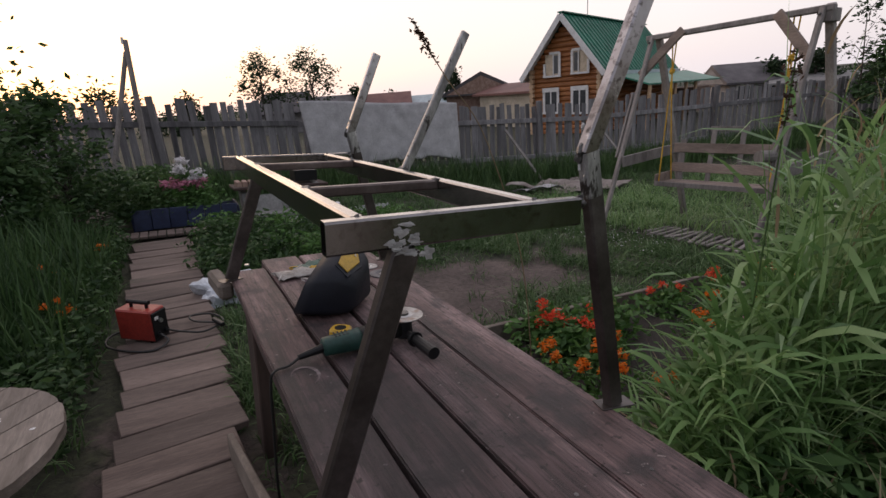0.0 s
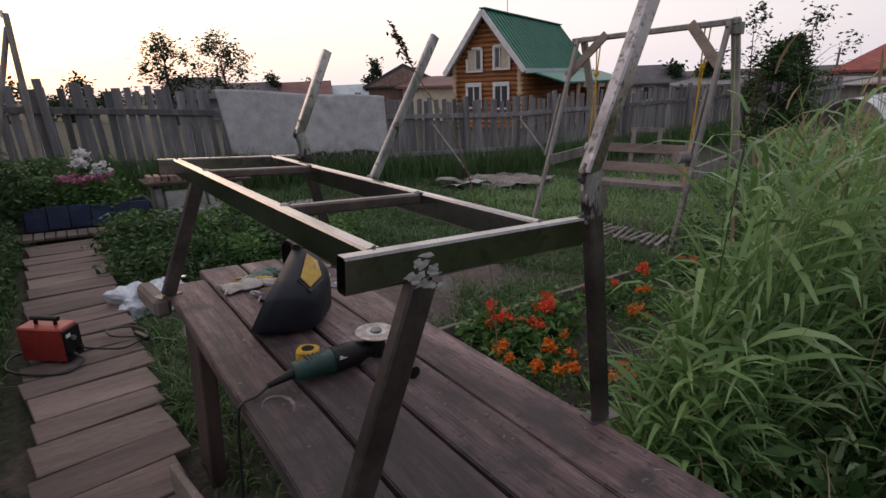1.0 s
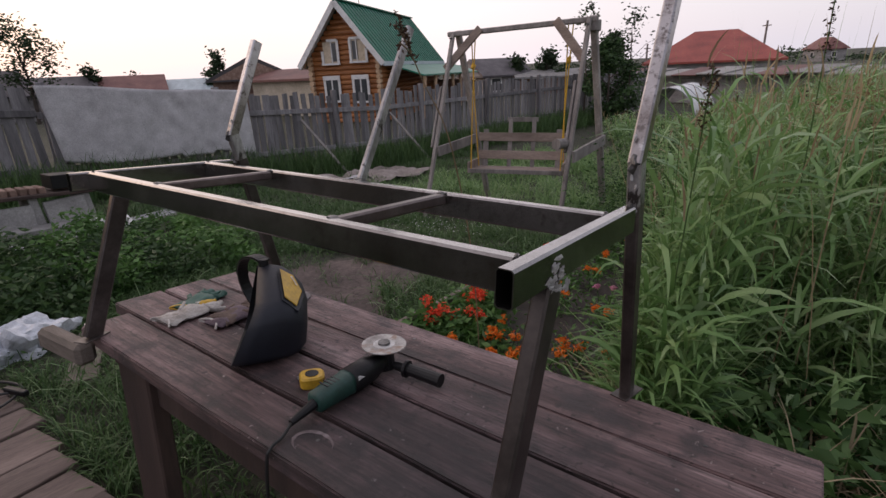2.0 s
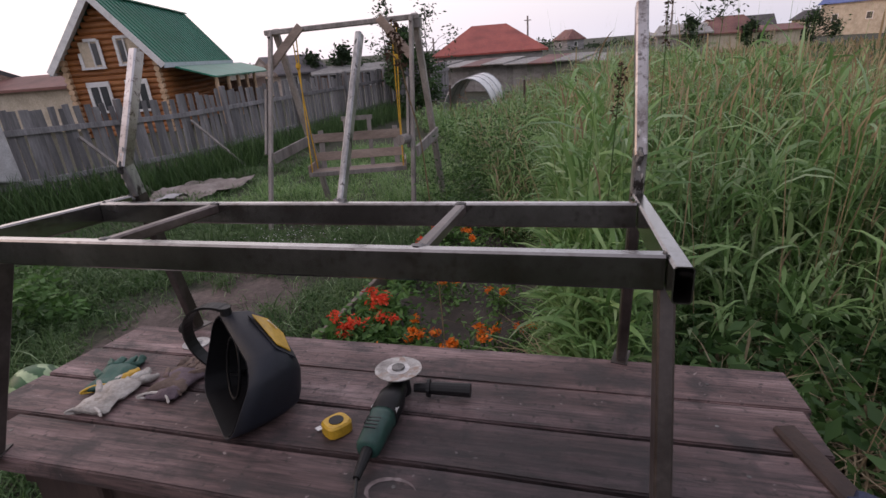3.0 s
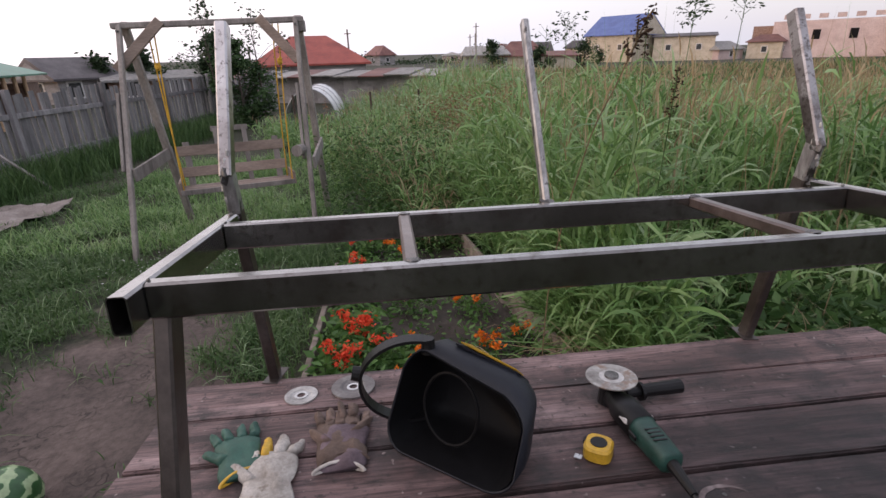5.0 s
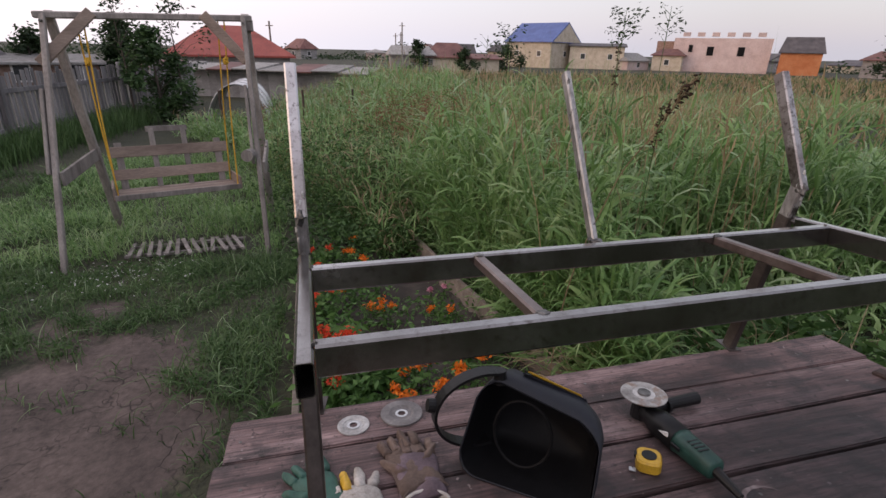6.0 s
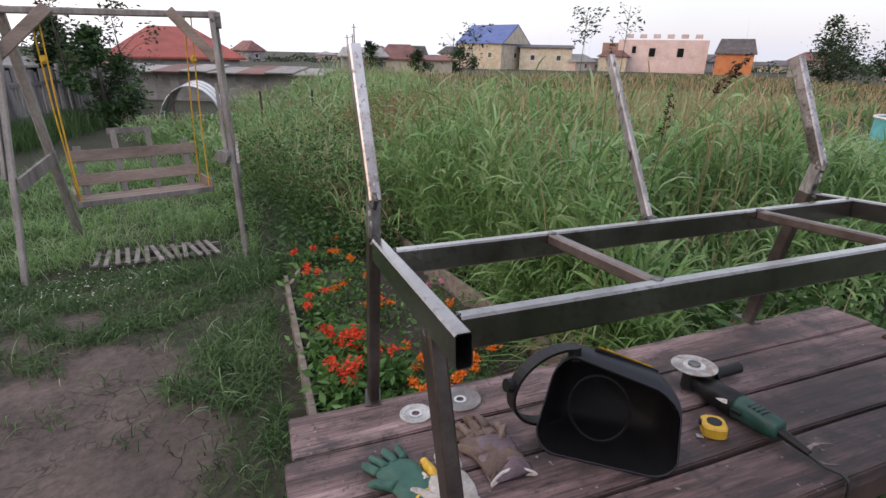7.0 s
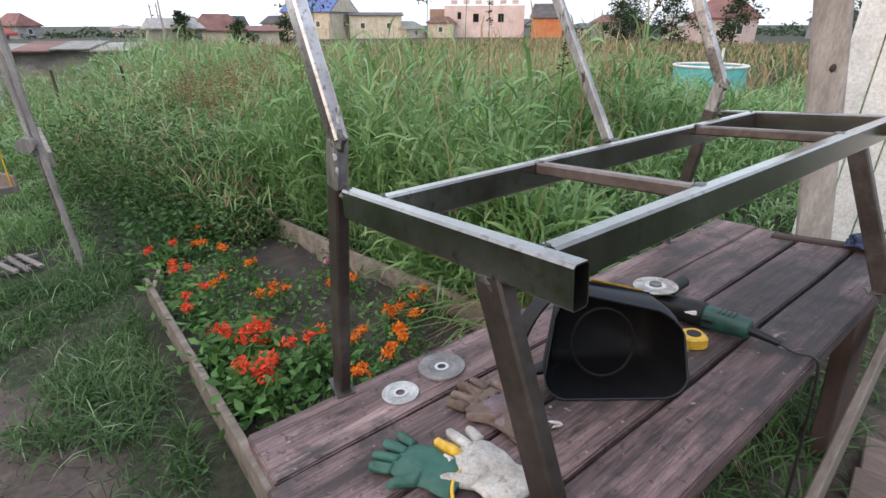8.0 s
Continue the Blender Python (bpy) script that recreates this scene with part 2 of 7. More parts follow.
    "straw": foliage("straw_and_seed_heads", [(0.1, (0.17, 0.12, 0.07)), (0.5, (0.28, 0.21, 0.13)), (0.9, (0.4, 0.33, 0.22))], 0.8),
    "tan": foliage("ripe_grass_heads", [(0.1, (0.19, 0.13, 0.075)), (0.5, (0.3, 0.23, 0.13)), (0.9, (0.42, 0.35, 0.22))], 0.8),
    "sorrel": foliage("red_brown_sorrel", [(0.1, (0.11, 0.055, 0.035)), (0.9, (0.3, 0.17, 0.1))], 0.8),
    # lighter copy of the grass: highlights on blades put into the colour
    "silver": foliage("grass_blade_highlights", [(0.1, (0.17, 0.29, 0.12)), (0.9, (0.34, 0.43, 0.25))], 0.4),
    "petal_red": foliage("scarlet_petals", [(0.1, (0.6, 0.035, 0.02)), (0.9, (0.85, 0.13, 0.05))], 0.6),
    "petal_orange": foliage("orange_petals", [(0.1, (0.65, 0.13, 0.01)), (0.9, (0.85, 0.25, 0.02))], 0.6),
    "petal_pink": foliage("pink_petals", [(0.1, (0.5, 0.16, 0.27)), (0.9, (0.65, 0.3, 0.4))], 0.6),
    "petal_white": foliage("white_petals", [(0.1, (0.7, 0.68, 0.7)), (0.9, (0.82, 0.8, 0.82))], 0.6),
}


def rind_material():
    """Watermelon rind: dark wavering bands from pole to pole on a pale green skin."""
    m, n, l, p = nodes_of("striped_rind")
    raw = n.new("ShaderNodeTexCoord").outputs["Object"]
    turn = n.new("ShaderNodeMapping")
    turn.inputs["Rotation"].default_value = (0, radians(90), 0)
    l.new(mixed(n, l, 0.06, raw, noise_color(n, l, raw, 22.0)), turn.inputs["Vector"])
    g = n.new("ShaderNodeTexGradient")
    g.gradient_type = "RADIAL"
    l.new(turn.outputs[0], g.inputs["Vector"])
    k = n.new("ShaderNodeMath")
    k.operation = "MULTIPLY"
    k.inputs[1].default_value = 2 * math.pi * 11
    l.new(g.outputs["Fac"], k.inputs[0])
    s = n.new("ShaderNodeMath")
    s.operation = "SINE"
    l.new(k.outputs[0], s.inputs[0])
    c = ramp(n, l, s.outputs[0], [(0.0, (0.025, 0.09, 0.025)), (0.2, (0.07, 0.17, 0.055)), (0.45, (0.33, 0.43, 0.24))])
    c = mixed(n, l, 1.0, c, ramp(n, l, noise_node(n, l, raw, 30, 4), [(0.3, (0.7, 0.7, 0.7)), (0.7, (1.1, 1.1, 1.1))]), "MULTIPLY")
    l.new(c, p.inputs["Base Color"])
    p.inputs["Roughness"].default_value = 0.4
    return m


def noise_color(n, l, vec, scale):
    t = n.new("ShaderNodeTexNoise")
    t.inputs["Scale"].default_value = scale
    l.new(vec, t.inputs["Vector"])
    return t.outputs["Color"]


MAT["rind"] = rind_material()


def table_paint():
    """Worn mauve-brown paint: long grain, scuffs to bare wood, knots, and one sooty patch where metal was ground."""
    m, n, l, p = nodes_of("worn_table_paint")
    v = coords(n, l, (1.6, 0.22, 1.6))
    grain, wear = noise_node(n, l, v, 30, 8, 0.75), noise_node(n, l, v, 5, 6, 0.65)
    raw = n.new("ShaderNodeTexCoord").outputs["Object"]
    c = ramp(n, l, wear, [(0.3, (0.035, 0.023, 0.023)), (0.43, (0.088, 0.056, 0.055)), (0.55, (0.15, 0.1, 0.1)), (0.68, (0.28, 0.205, 0.205))])
    c = mixed(n, l, 1.0, c, ramp(n, l, grain, [(0.34, (0.16, 0.16, 0.16)), (0.47, (0.9, 0.9, 0.9)), (0.68, (1.4, 1.38, 1.36))]), "MULTIPLY")
    fibre = noise_node(n, l, coords(n, l, (4.0, 0.12, 4.0)), 42, 5, 0.7)
    c = mixed(n, l, 1.0, c, ramp(n, l, fibre, [(0.36, (0.55, 0.54, 0.54)), (0.5, (1.0, 1.0, 1.0)), (0.66, (1.28, 1.26, 1.26))]), "MULTIPLY")
    blot = noise_node(n, l, raw, 7.5, 5, 0.6)
    c = mixed(n, l, ramp(n, l, blot, [(0.5, (0, 0, 0)), (0.64, (0.85, 0.85, 0.85))]), c, (0.03, 0.024, 0.025))
    streak = noise_node(n, l, coords(n, l, (3.2, 0.14, 3.2)), 9, 6, 0.7)
    c = mixed(n, l, ramp(n, l, streak, [(0.56, (0, 0, 0)), (0.64, (0.75, 0.75, 0.75))]), c, (0.028, 0.02, 0.02))
    speck = noise_node(n, l, raw, 42, 4, 0.6)
    c = mixed(n, l, ramp(n, l, speck, [(0.6, (0, 0, 0)), (0.67, (0.8, 0.8, 0.8))]), c, (0.022, 0.017, 0.016))
    fleck = noise_node(n, l, raw, 55, 3, 0.5)
    c = mixed(n, l, ramp(n, l, fleck, [(0.7, (0, 0, 0)), (0.74, (0.7, 0.7, 0.7))]), c, (0.3, 0.25, 0.24))
    vm = n.new("ShaderNodeVectorMath")
    vm.operation = "DISTANCE"
    mp = n.new("ShaderNodeMapping")
    mp.inputs["Scale"].default_value = (1.5, 0.75, 0.0)
    wob = mixed(n, l, 0.25, raw, noise_color(n, l, raw, 5.0))
    l.new(wob, mp.inputs["Vector"])
    l.new(mp.outputs[0], vm.inputs[0])
    vm.inputs[1].default_value = (-0.01, -0.2, 0.0)
    c = mixed(n, l, ramp(n, l, vm.outputs["Value"], [(0.1, (0.95, 0.95, 0.95)), (0.44, (0, 0, 0))]), c, (0.3, 0.32, 0.37), "MULTIPLY")
    info = n.new("ShaderNodeObjectInfo")
    c = mixed(n, l, 1.0, c, ramp(n, l, info.outputs["Random"], [(0.0, (0.85, 0.85, 0.85)), (1.0, (1.15, 1.12, 1.1))]), "MULTIPLY")
    l.new(c, p.inputs["Base Color"])
    rr = n.new("ShaderNodeMapRange")
    rr.inputs["To Min"].default_value, rr.inputs["To Max"].default_value = 0.45, 0.85
    l.new(grain, rr.inputs["Value"])
    l.new(rr.outputs[0], p.inputs["Roughness"])
    bumped(n, l, p, grain, 0.9, 0.006)
    return m


MAT["table"] = table_paint()


def bare_steel(name="bare_mill_steel", flakes=0.0):
    """Dull mill steel: a smooth metal face that mirrors the pale sky on top, with rust haze and scuffs; torn pale paint with flakes."""
    m, n, l, p = nodes_of(name)
    v = coords(n, l)
    patch, fine = noise_node(n, l, v, 4, 5, 0.6), noise_node(n, l, v, 60, 5, 0.7)
    c = ramp(n, l, patch, [(0.35, (0.1, 0.088, 0.083)), (0.55, (0.19, 0.178, 0.175)), (0.75, (0.33, 0.322, 0.322))])
    if flakes:
        c = mixed(n, l, 1.0, c, (2.0, 2.0, 2.05), "MULTIPLY")
    c = mixed(n, l, ramp(n, l, fine, [(0.53, (0, 0, 0)), (0.66, (0.85, 0.85, 0.85))]), c, (0.06, 0.043, 0.037))
    rust = noise_node(n, l, v, 14, 6, 0.7)
    c = mixed(n, l, ramp(n, l, rust, [(0.55, (0, 0, 0)), (0.66, (0.7, 0.7, 0.7))]), c, (0.075, 0.05, 0.042))
    if flakes:
        torn = noise_node(n, l, v, 16, 6, 0.7)
        c = mixed(n, l, ramp(n, l, torn, [(0.6, (0, 0, 0)), (0.66, (flakes,) * 3)]), c, (0.62, 0.61, 0.62))
    l.new(c, p.inputs["Base Color"])
    p.inputs["Metallic"].default_value = 0.95
    # a thin film of mill oil
    p.inputs["Coat Weight"].default_value = 0.5 if flakes else 0.75
    p.inputs["Coat IOR"].default_value = 1.95
    p.inputs["Coat Roughness"].default_value = 0.2
    rr = n.new("ShaderNodeMapRange")
    rr.inputs["To Min"].default_value, rr.inputs["To Max"].default_value = (0.22, 0.5) if flakes else (0.1, 0.36)
    l.new(patch, rr.inputs["Value"])
    l.new(rr.outputs[0], p.inputs["Roughness"])
    bumped(n, l, p, fine, 0.14, 0.002)
    return m


MAT["steel"] = bare_steel()
MAT["post_steel"] = bare_steel("post_steel_with_torn_paint", 0.6)
for key, gloss in (("inside", 0.1), ("blue_black", 0.38), ("black", 0.3)):
    MAT[key].node_tree.nodes["Principled BSDF"].inputs["Specular IOR Level"].default_value = gloss


def ground_material():
    """Grassy earth with a trodden, cracked patch of bare soil beside the work table."""
    m, n, l, p = nodes_of("yard_ground")
    geo = n.new("ShaderNodeNewGeometry").outputs["Position"]
    big, fine = noise_node(n, l, geo, 0.8, 5), noise_node(n, l, geo, 22, 6, 0.7)
    grass = ramp(n, l, big, [(0.3, (0.022, 0.026, 0.014)), (0.7, (0.042, 0.046, 0.026))])
    grass = mixed(n, l, 1.0, grass, ramp(n, l, fine, [(0.35, (0.45, 0.45, 0.42)), (0.65, (1.5, 1.4, 1.3))]), "MULTIPLY")
    vor = n.new("ShaderNodeTexVoronoi")
    vor.feature = "DISTANCE_TO_EDGE"
    vor.inputs["Scale"].default_value = 6.5
    wn2 = n.new("ShaderNodeTexNoise")
    wn2.inputs["Scale"].default_value = 6.0
    l.new(geo, wn2.inputs["Vector"])
    l.new(mixed(n, l, 0.3, geo, wn2.outputs["Color"]), vor.inputs["Vector"])
    cracks = ramp(n, l, vor.outputs["Distance"], [(0.0, (0.26, 0.25, 0.25)), (0.034, (1, 1, 1))])
    cracks = mixed(n, l, ramp(n, l, noise_node(n, l, geo, 1.7, 4), [(0.42, (0.1, 0.1, 0.1)), (0.6, (1, 1, 1))]), (1.0, 1.0, 1.0), cracks)
    earth = ramp(n, l, fine, [(0.3, (0.058, 0.043, 0.038)), (0.7, (0.138, 0.104, 0.092))])
    earth = mixed(n, l, 1.0, earth, ramp(n, l, noise_node(n, l, geo, 2.2, 5), [(0.35, (0.6, 0.6, 0.6)), (0.65, (1.1, 1.1, 1.1))]), "MULTIPLY")
    earth = mixed(n, l, 1.0, earth, cracks, "MULTIPLY")
    at = n.new("ShaderNodeAttribute")
    at.attribute_name = "bare"
    add = n.new("ShaderNodeMath")
    add.operation = "MULTIPLY_ADD"
    add.inputs[1].default_value, add.inputs[2].default_value = 0.9, -0.45
    l.new(noise_node(n, l, geo, 4, 5), add.inputs[0])
    sm = n.new("ShaderNodeMath")
    sm.operation = "ADD"
    l.new(add.outputs[0], sm.inputs[0])
    l.new(at.outputs["Fac"], sm.inputs[1])
    l.new(mixed(n, l, ramp(n, l, sm.outputs[0], [(0.42, (0, 0, 0)), (0.58, (1, 1, 1))]), grass, earth), p.inputs["Base Color"])
    p.inputs["Roughness"].default_value = 0.95
    bumped(n, l, p, mixed(n, l, 0.5, fine, cracks), 0.7, 0.02)
    return m


# ---------------------------------------------------------------- building helpers
ORG = {}


def thing(name, label, category, base=(0, 0, 0), m=None, group="", kind=""):
    """An Empty at the base of a thing. Its parts are given in the same coordinates as the base, before m."""
    ob = new(name)
    ob.empty_display_size = 0.05
    ob.matrix_basis = (m or Matrix()) @ Matrix.Translation(base)
    ORG[ob.name] = Vector(base)
    return tagged(ob, label, category, group, kind)


def part(name, bm, material, parent, label="", smooth=False, kind=""):
    me = bpy.data.meshes.new(name)
    if parent is not None:
        bm.transform(Matrix.Translation(-ORG[parent.name]))
    bmesh.ops.recalc_face_normals(bm, faces=bm.faces[:])
    bm.to_mesh(me)
    bm.free()
    if smooth:
        me.polygons.foreach_set("use_smooth", [True] * len(me.polygons))
    me.materials.append(MAT[material] if isinstance(material, str) else material)
    ob = new(name, me)
    if parent is not None:
        ob.parent = parent
        ORG[ob.name] = ORG[parent.name]
    return tagged(ob, label, kind=kind)


def box(c, size, m=None, bevel=0.0, bm=None, jitter=0.0):
    """A box of that size about c, turned by m before it is put there; a little uneven with jitter."""
    out = bm or bmesh.new()
    mat = Matrix.Translation(c) @ (m or Matrix()) @ Matrix.Diagonal((*size, 1))
    got = bmesh.ops.create_cube(out, size=1.0, matrix=mat)["verts"]
    if jitter:
        for v in got:
            v.co += Vector((random.uniform(-jitter, jitter), random.uniform(-jitter, jitter), random.uniform(-jitter, jitter)))
    if bevel:
        edges = list({e for v in got for e in v.link_edges})
        bmesh.ops.bevel(out, geom=edges, offset=bevel, segments=1, affect="EDGES")
    return out


def rod(a, b, r, r2=None, sides=10, bm=None, caps=True):
    out = bm or bmesh.new()
    a, b = Vector(a), Vector(b)
    q = (b - a).to_track_quat("Z", "Y").to_matrix().to_4x4()
    bmesh.ops.create_cone(out, cap_ends=caps, segments=sides, radius1=r, radius2=r if r2 is None else r2, depth=(b - a).length,
                          matrix=Matrix.Translation((a + b) / 2) @ q)
    return out


def bar(a, b, w, h, side=(0, 1, 0), bevel=0.0, bm=None):
    """A solid bar from a to b: w along side, h across it."""
    a, b = Vector(a), Vector(b)
    z = (b - a).normalized()
    x = (Vector(side) - z * z.dot(Vector(side))).normalized()
    rot = Matrix((x, z.cross(x), z)).transposed().to_4x4()
    return box((a + b) / 2, (w, h, (b - a).length), rot, bevel, bm)


def tube(a, b, w, h, side, wall=0.002):
    """A hollow rectangular steel tube with rounded corners and open ends."""
    a, b = Vector(a), Vector(b)
    z = (b - a).normalized()
    x = (Vector(side) - z * z.dot(Vector(side))).normalized()
    y = z.cross(x)
    bm = bmesh.new()

    def ring(at, w, h, c):
        pts = [(w - c, -h), (w, c - h), (w, h - c), (w - c, h), (c - w, h), (-w, h - c), (-w, c - h), (c - w, -h)]
        return [bm.verts.new(at + x * px + y * py) for px, py in pts]

    w, h = w / 2, h / 2
    ro, rb = ring(a, w, h, 0.004), ring(b, w, h, 0.004)
    io, ib = ring(a, w - wall, h - wall, 0.003), ring(b, w - wall, h - wall, 0.003)
    for i in range(8):
        j = (i + 1) % 8
        for q in ((ro[i], ro[j], rb[j], rb[i]), (io[j], io[i], ib[i], ib[j]), (ro[j], ro[i], io[i], io[j]), (rb[i], rb[j], ib[j], ib[i])):
            bm.faces.new(q)
    return bm


def blob(c, size, seed=0, rough=0.25, sub=2, bm=None, m=None):
    out = bm or bmesh.new()
    got = bmesh.ops.create_icosphere(out, subdivisions=sub, radius=1.0)["verts"]
    for v in got:
        k = 1 + rough * noise.noise(v.co * 1.7 + Vector((seed * 3.1, seed * 1.7, seed)))
        v.co = Vector(c) + (m or Matrix()).to_3x3() @ Vector((v.co.x * size[0] * k, v.co.y * size[1] * k, v.co.z * size[2] * k))
    return out


def path_tube(points, r, sides=7, bm=None, taper=None):
    """A round tube along points."""
    out = bm or bmesh.new()
    pts = [Vector(p) for p in points]
    rings = []
    for i, p in enumerate(pts):
        d = (pts[min(i + 1, len(pts) - 1)] - pts[max(i - 1, 0)]).normalized()
        x = d.orthogonal().normalized() if i == 0 else (rings[-1][1] - d * d.dot(rings[-1][1])).normalized()
        y = d.cross(x)
        k = r if taper is None else r + (taper - r) * i / (len(pts) - 1)
        ring = [out.verts.new(p + (x * math.cos(a) + y * math.sin(a)) * k) for a in (2 * math.pi * s / sides for s in range(sides))]
        rings.append((ring, x))
    for (r1, _), (r2, _) in zip(rings, rings[1:]):
        for i in range(sides):
            out.faces.new((r1[i], r1[(i + 1) % sides], r2[(i + 1) % sides], r2[i]))
    out.faces.new(rings[0][0][::-1])
    out.faces.new(rings[-1][0])
    return out


def curve_points(points, steps=8):
    """A smooth line through points (Catmull-Rom)."""
    p = [Vector(q) for q in points]
    p = [p[0] * 2 - p[1]] + p + [p[-1] * 2 - p[-2]]
    out = []
    for i in range(1, len(p) - 2):
        for s in range(steps):
            t = s / steps
            out.append(0.5 * (2 * p[i] + (p[i + 1] - p[i - 1]) * t + (2 * p[i - 1] - 5 * p[i] + 4 * p[i + 1] - p[i + 2]) * t * t
                              + (3 * p[i] - p[i - 1] - 3 * p[i + 1] + p[i + 2]) * t ** 3))
    return out + [p[-2]]


def loft(rings, closed=True, cap_first=False, cap_last=False):
    bm = bmesh.new()
    vs = [[bm.verts.new(p) for p in r] for r in rings]
    n = len(rings[0])
    for a, b in zip(vs, vs[1:]):
        for i in range(n if closed else n - 1):
            bm.faces.new((a[i], a[(i + 1) % n], b[(i + 1) % n], b[i]))
    if cap_first:
        bm.faces.new(vs[0][::-1])
    if cap_last:
        bm.faces.new(vs[-1])
    return bm


def stuff_mesh(name, verts, faces_per, count, per, material, label, category, m=None, parent=None):
    """One mesh of many alike pieces: verts (count, per, 3), and the faces of one piece."""
    me = bpy.data.meshes.new(name)
    verts = np.asarray(verts, dtype=np.float32).reshape(-1, 3)
    base = (np.arange(count) * per)[:, None]
    loops = np.concatenate([base + np.array(f)[None, :] for f in faces_per], axis=1).reshape(-1).astype(np.int32)
    sizes = np.tile(np.array([len(f) for f in faces_per]), count)
    me.vertices.add(len(verts))
    me.vertices.foreach_set("co", verts.reshape(-1))
    me.loops.add(len(loops))
    me.loops.foreach_set("vertex_index", loops)
    me.polygons.add(len(sizes))
    me.polygons.foreach_set("loop_start", np.concatenate([[0], np.cumsum(sizes)[:-1]]).astype(np.int32))
    me.update(calc_edges=True)
    me.materials.append(MAT[material])
    ob = new(name, me)
    if parent is not None:
        ob.parent = parent
        return tagged(ob, kind="stuff") if name == "flower_head" else ob
    return tagged(ob, label, category, kind="stuff")


def gz(x, y=0.0):
    """The height of the ground."""
    return -0.0872 * max(-2.5, min(7.0, x - 0.55))


def gzn(x):
    return -0.0872 * np.clip(x - 0.55, -2.5, 7.0)


rng = np.random.default_rng(7)


def blades(name, x, y, height, width, material, label, category, lean=0.5, z0=None, heading=None):
    """Arching grass blades rooted at x, y."""
    n = len(x)
    h = height * rng.uniform(0.65, 1.15, n)
    a = rng.uniform(0, 2 * np.pi, n) if heading is None else heading + rng.normal(0, 0.5, n)
    ln = np.abs(rng.normal(lean, lean * 0.45, n))
    d = np.stack([np.cos(a), np.sin(a)], 1)
    s = np.stack([-np.sin(a), np.cos(a)], 1)
    z = gzn(x) if z0 is None else z0
    v = np.zeros((n, 9, 3))
    tw = rng.normal(0, 0.7, n)
    sv = np.cos(tw)[:, None] * s + np.sin(tw)[:, None] * d
    for i, (f, wf) in enumerate(((0.0, 0.6), (0.3, 1.0), (0.6, 0.9), (0.83, 0.6))):
        out = ln * h * f ** 1.7
        up = h * (f - 0.35 * ln * f ** 3 - np.clip(ln - 0.5, 0, 1) * 0.5 * f ** 4)
        c = np.stack([x + d[:, 0] * out, y + d[:, 1] * out, z + up], 1)
        off = np.concatenate([sv * (width * wf / 2)[:, None], np.zeros((n, 1))], 1)
        v[:, 2 * i], v[:, 2 * i + 1] = c - off, c + off
    out, up = ln * h, h * (1 - 0.35 * ln)
    droop = np.clip(ln - 0.5, 0, 1) * 0.5 * h
    v[:, 8] = np.stack([x + d[:, 0] * out, y + d[:, 1] * out, z + up - droop], 1)
    return stuff_mesh(name, v, [(0, 1, 3, 2), (2, 3, 5, 4), (4, 5, 7, 6), (6, 7, 8)], n, 9, material, label, category)


def side_leaves(name, x, y, z, length, width, material, label):
    """Broad grass leaves that spring sideways from their stems and bend over."""
    n = len(x)
    a = rng.uniform(0, 2 * np.pi, n)
    d = np.stack([np.cos(a), np.sin(a), np.zeros(n)], 1)
    s = np.stack([-np.sin(a), np.cos(a), rng.normal(0, 0.45, n)], 1)
    rise, bend = np.radians(rng.uniform(38, 82, n)), np.radians(rng.uniform(30, 135, n))
    p = np.stack([x, y, z], 1)
    v = np.zeros((n, 9, 3))
    for i, wf in enumerate((0.45, 1.0, 0.95, 0.6)):
        off = s * (width * wf / 2)[:, None]
        v[:, 2 * i], v[:, 2 * i + 1] = p - off, p + off
        e = rise - bend * ((i + 0.5) / 4) ** 1.4
        p = p + (length / 4)[:, None] * (d * np.cos(e)[:, None] + np.array([0, 0, 1.0]) * np.sin(e)[:, None])
    v[:, 8] = p
    return stuff_mesh(name, v, [(0, 1, 3, 2), (2, 3, 5, 4), (4, 5, 7, 6), (6, 7, 8)], n, 9, material, label, "grass")


def leaf_cloud(name, centres, spread, size, material, parent=None, label="", category="", flat=0.5):
    """Small leaves scattered about centres."""
    c = np.asarray(centres, dtype=float)
    n = len(c)
    c = c + rng.normal(0, 1, (n, 3)) * np.asarray(spread)
    a = rng.normal(0, 1, (n, 3))
    a[:, 2] *= flat
    a /= np.linalg.norm(a, axis=1)[:, None]
    b = np.cross(a, rng.normal(0, 1, (n, 3)))
    b /= np.linalg.norm(b, axis=1)[:, None] + 1e-9
    k = (size * rng.uniform(0.6, 1.3, n))[:, None]
    nn = np.cross(a, b)
    v = np.stack([c - a * k, c + b * k * 0.42 + nn * k * 0.12, c + a * k, c - b * k * 0.42 + nn * k * 0.12], 1)
    return stuff_mesh(name, v, [(0, 1, 2), (0, 2, 3)], n, 4, material, label, category, parent=parent)


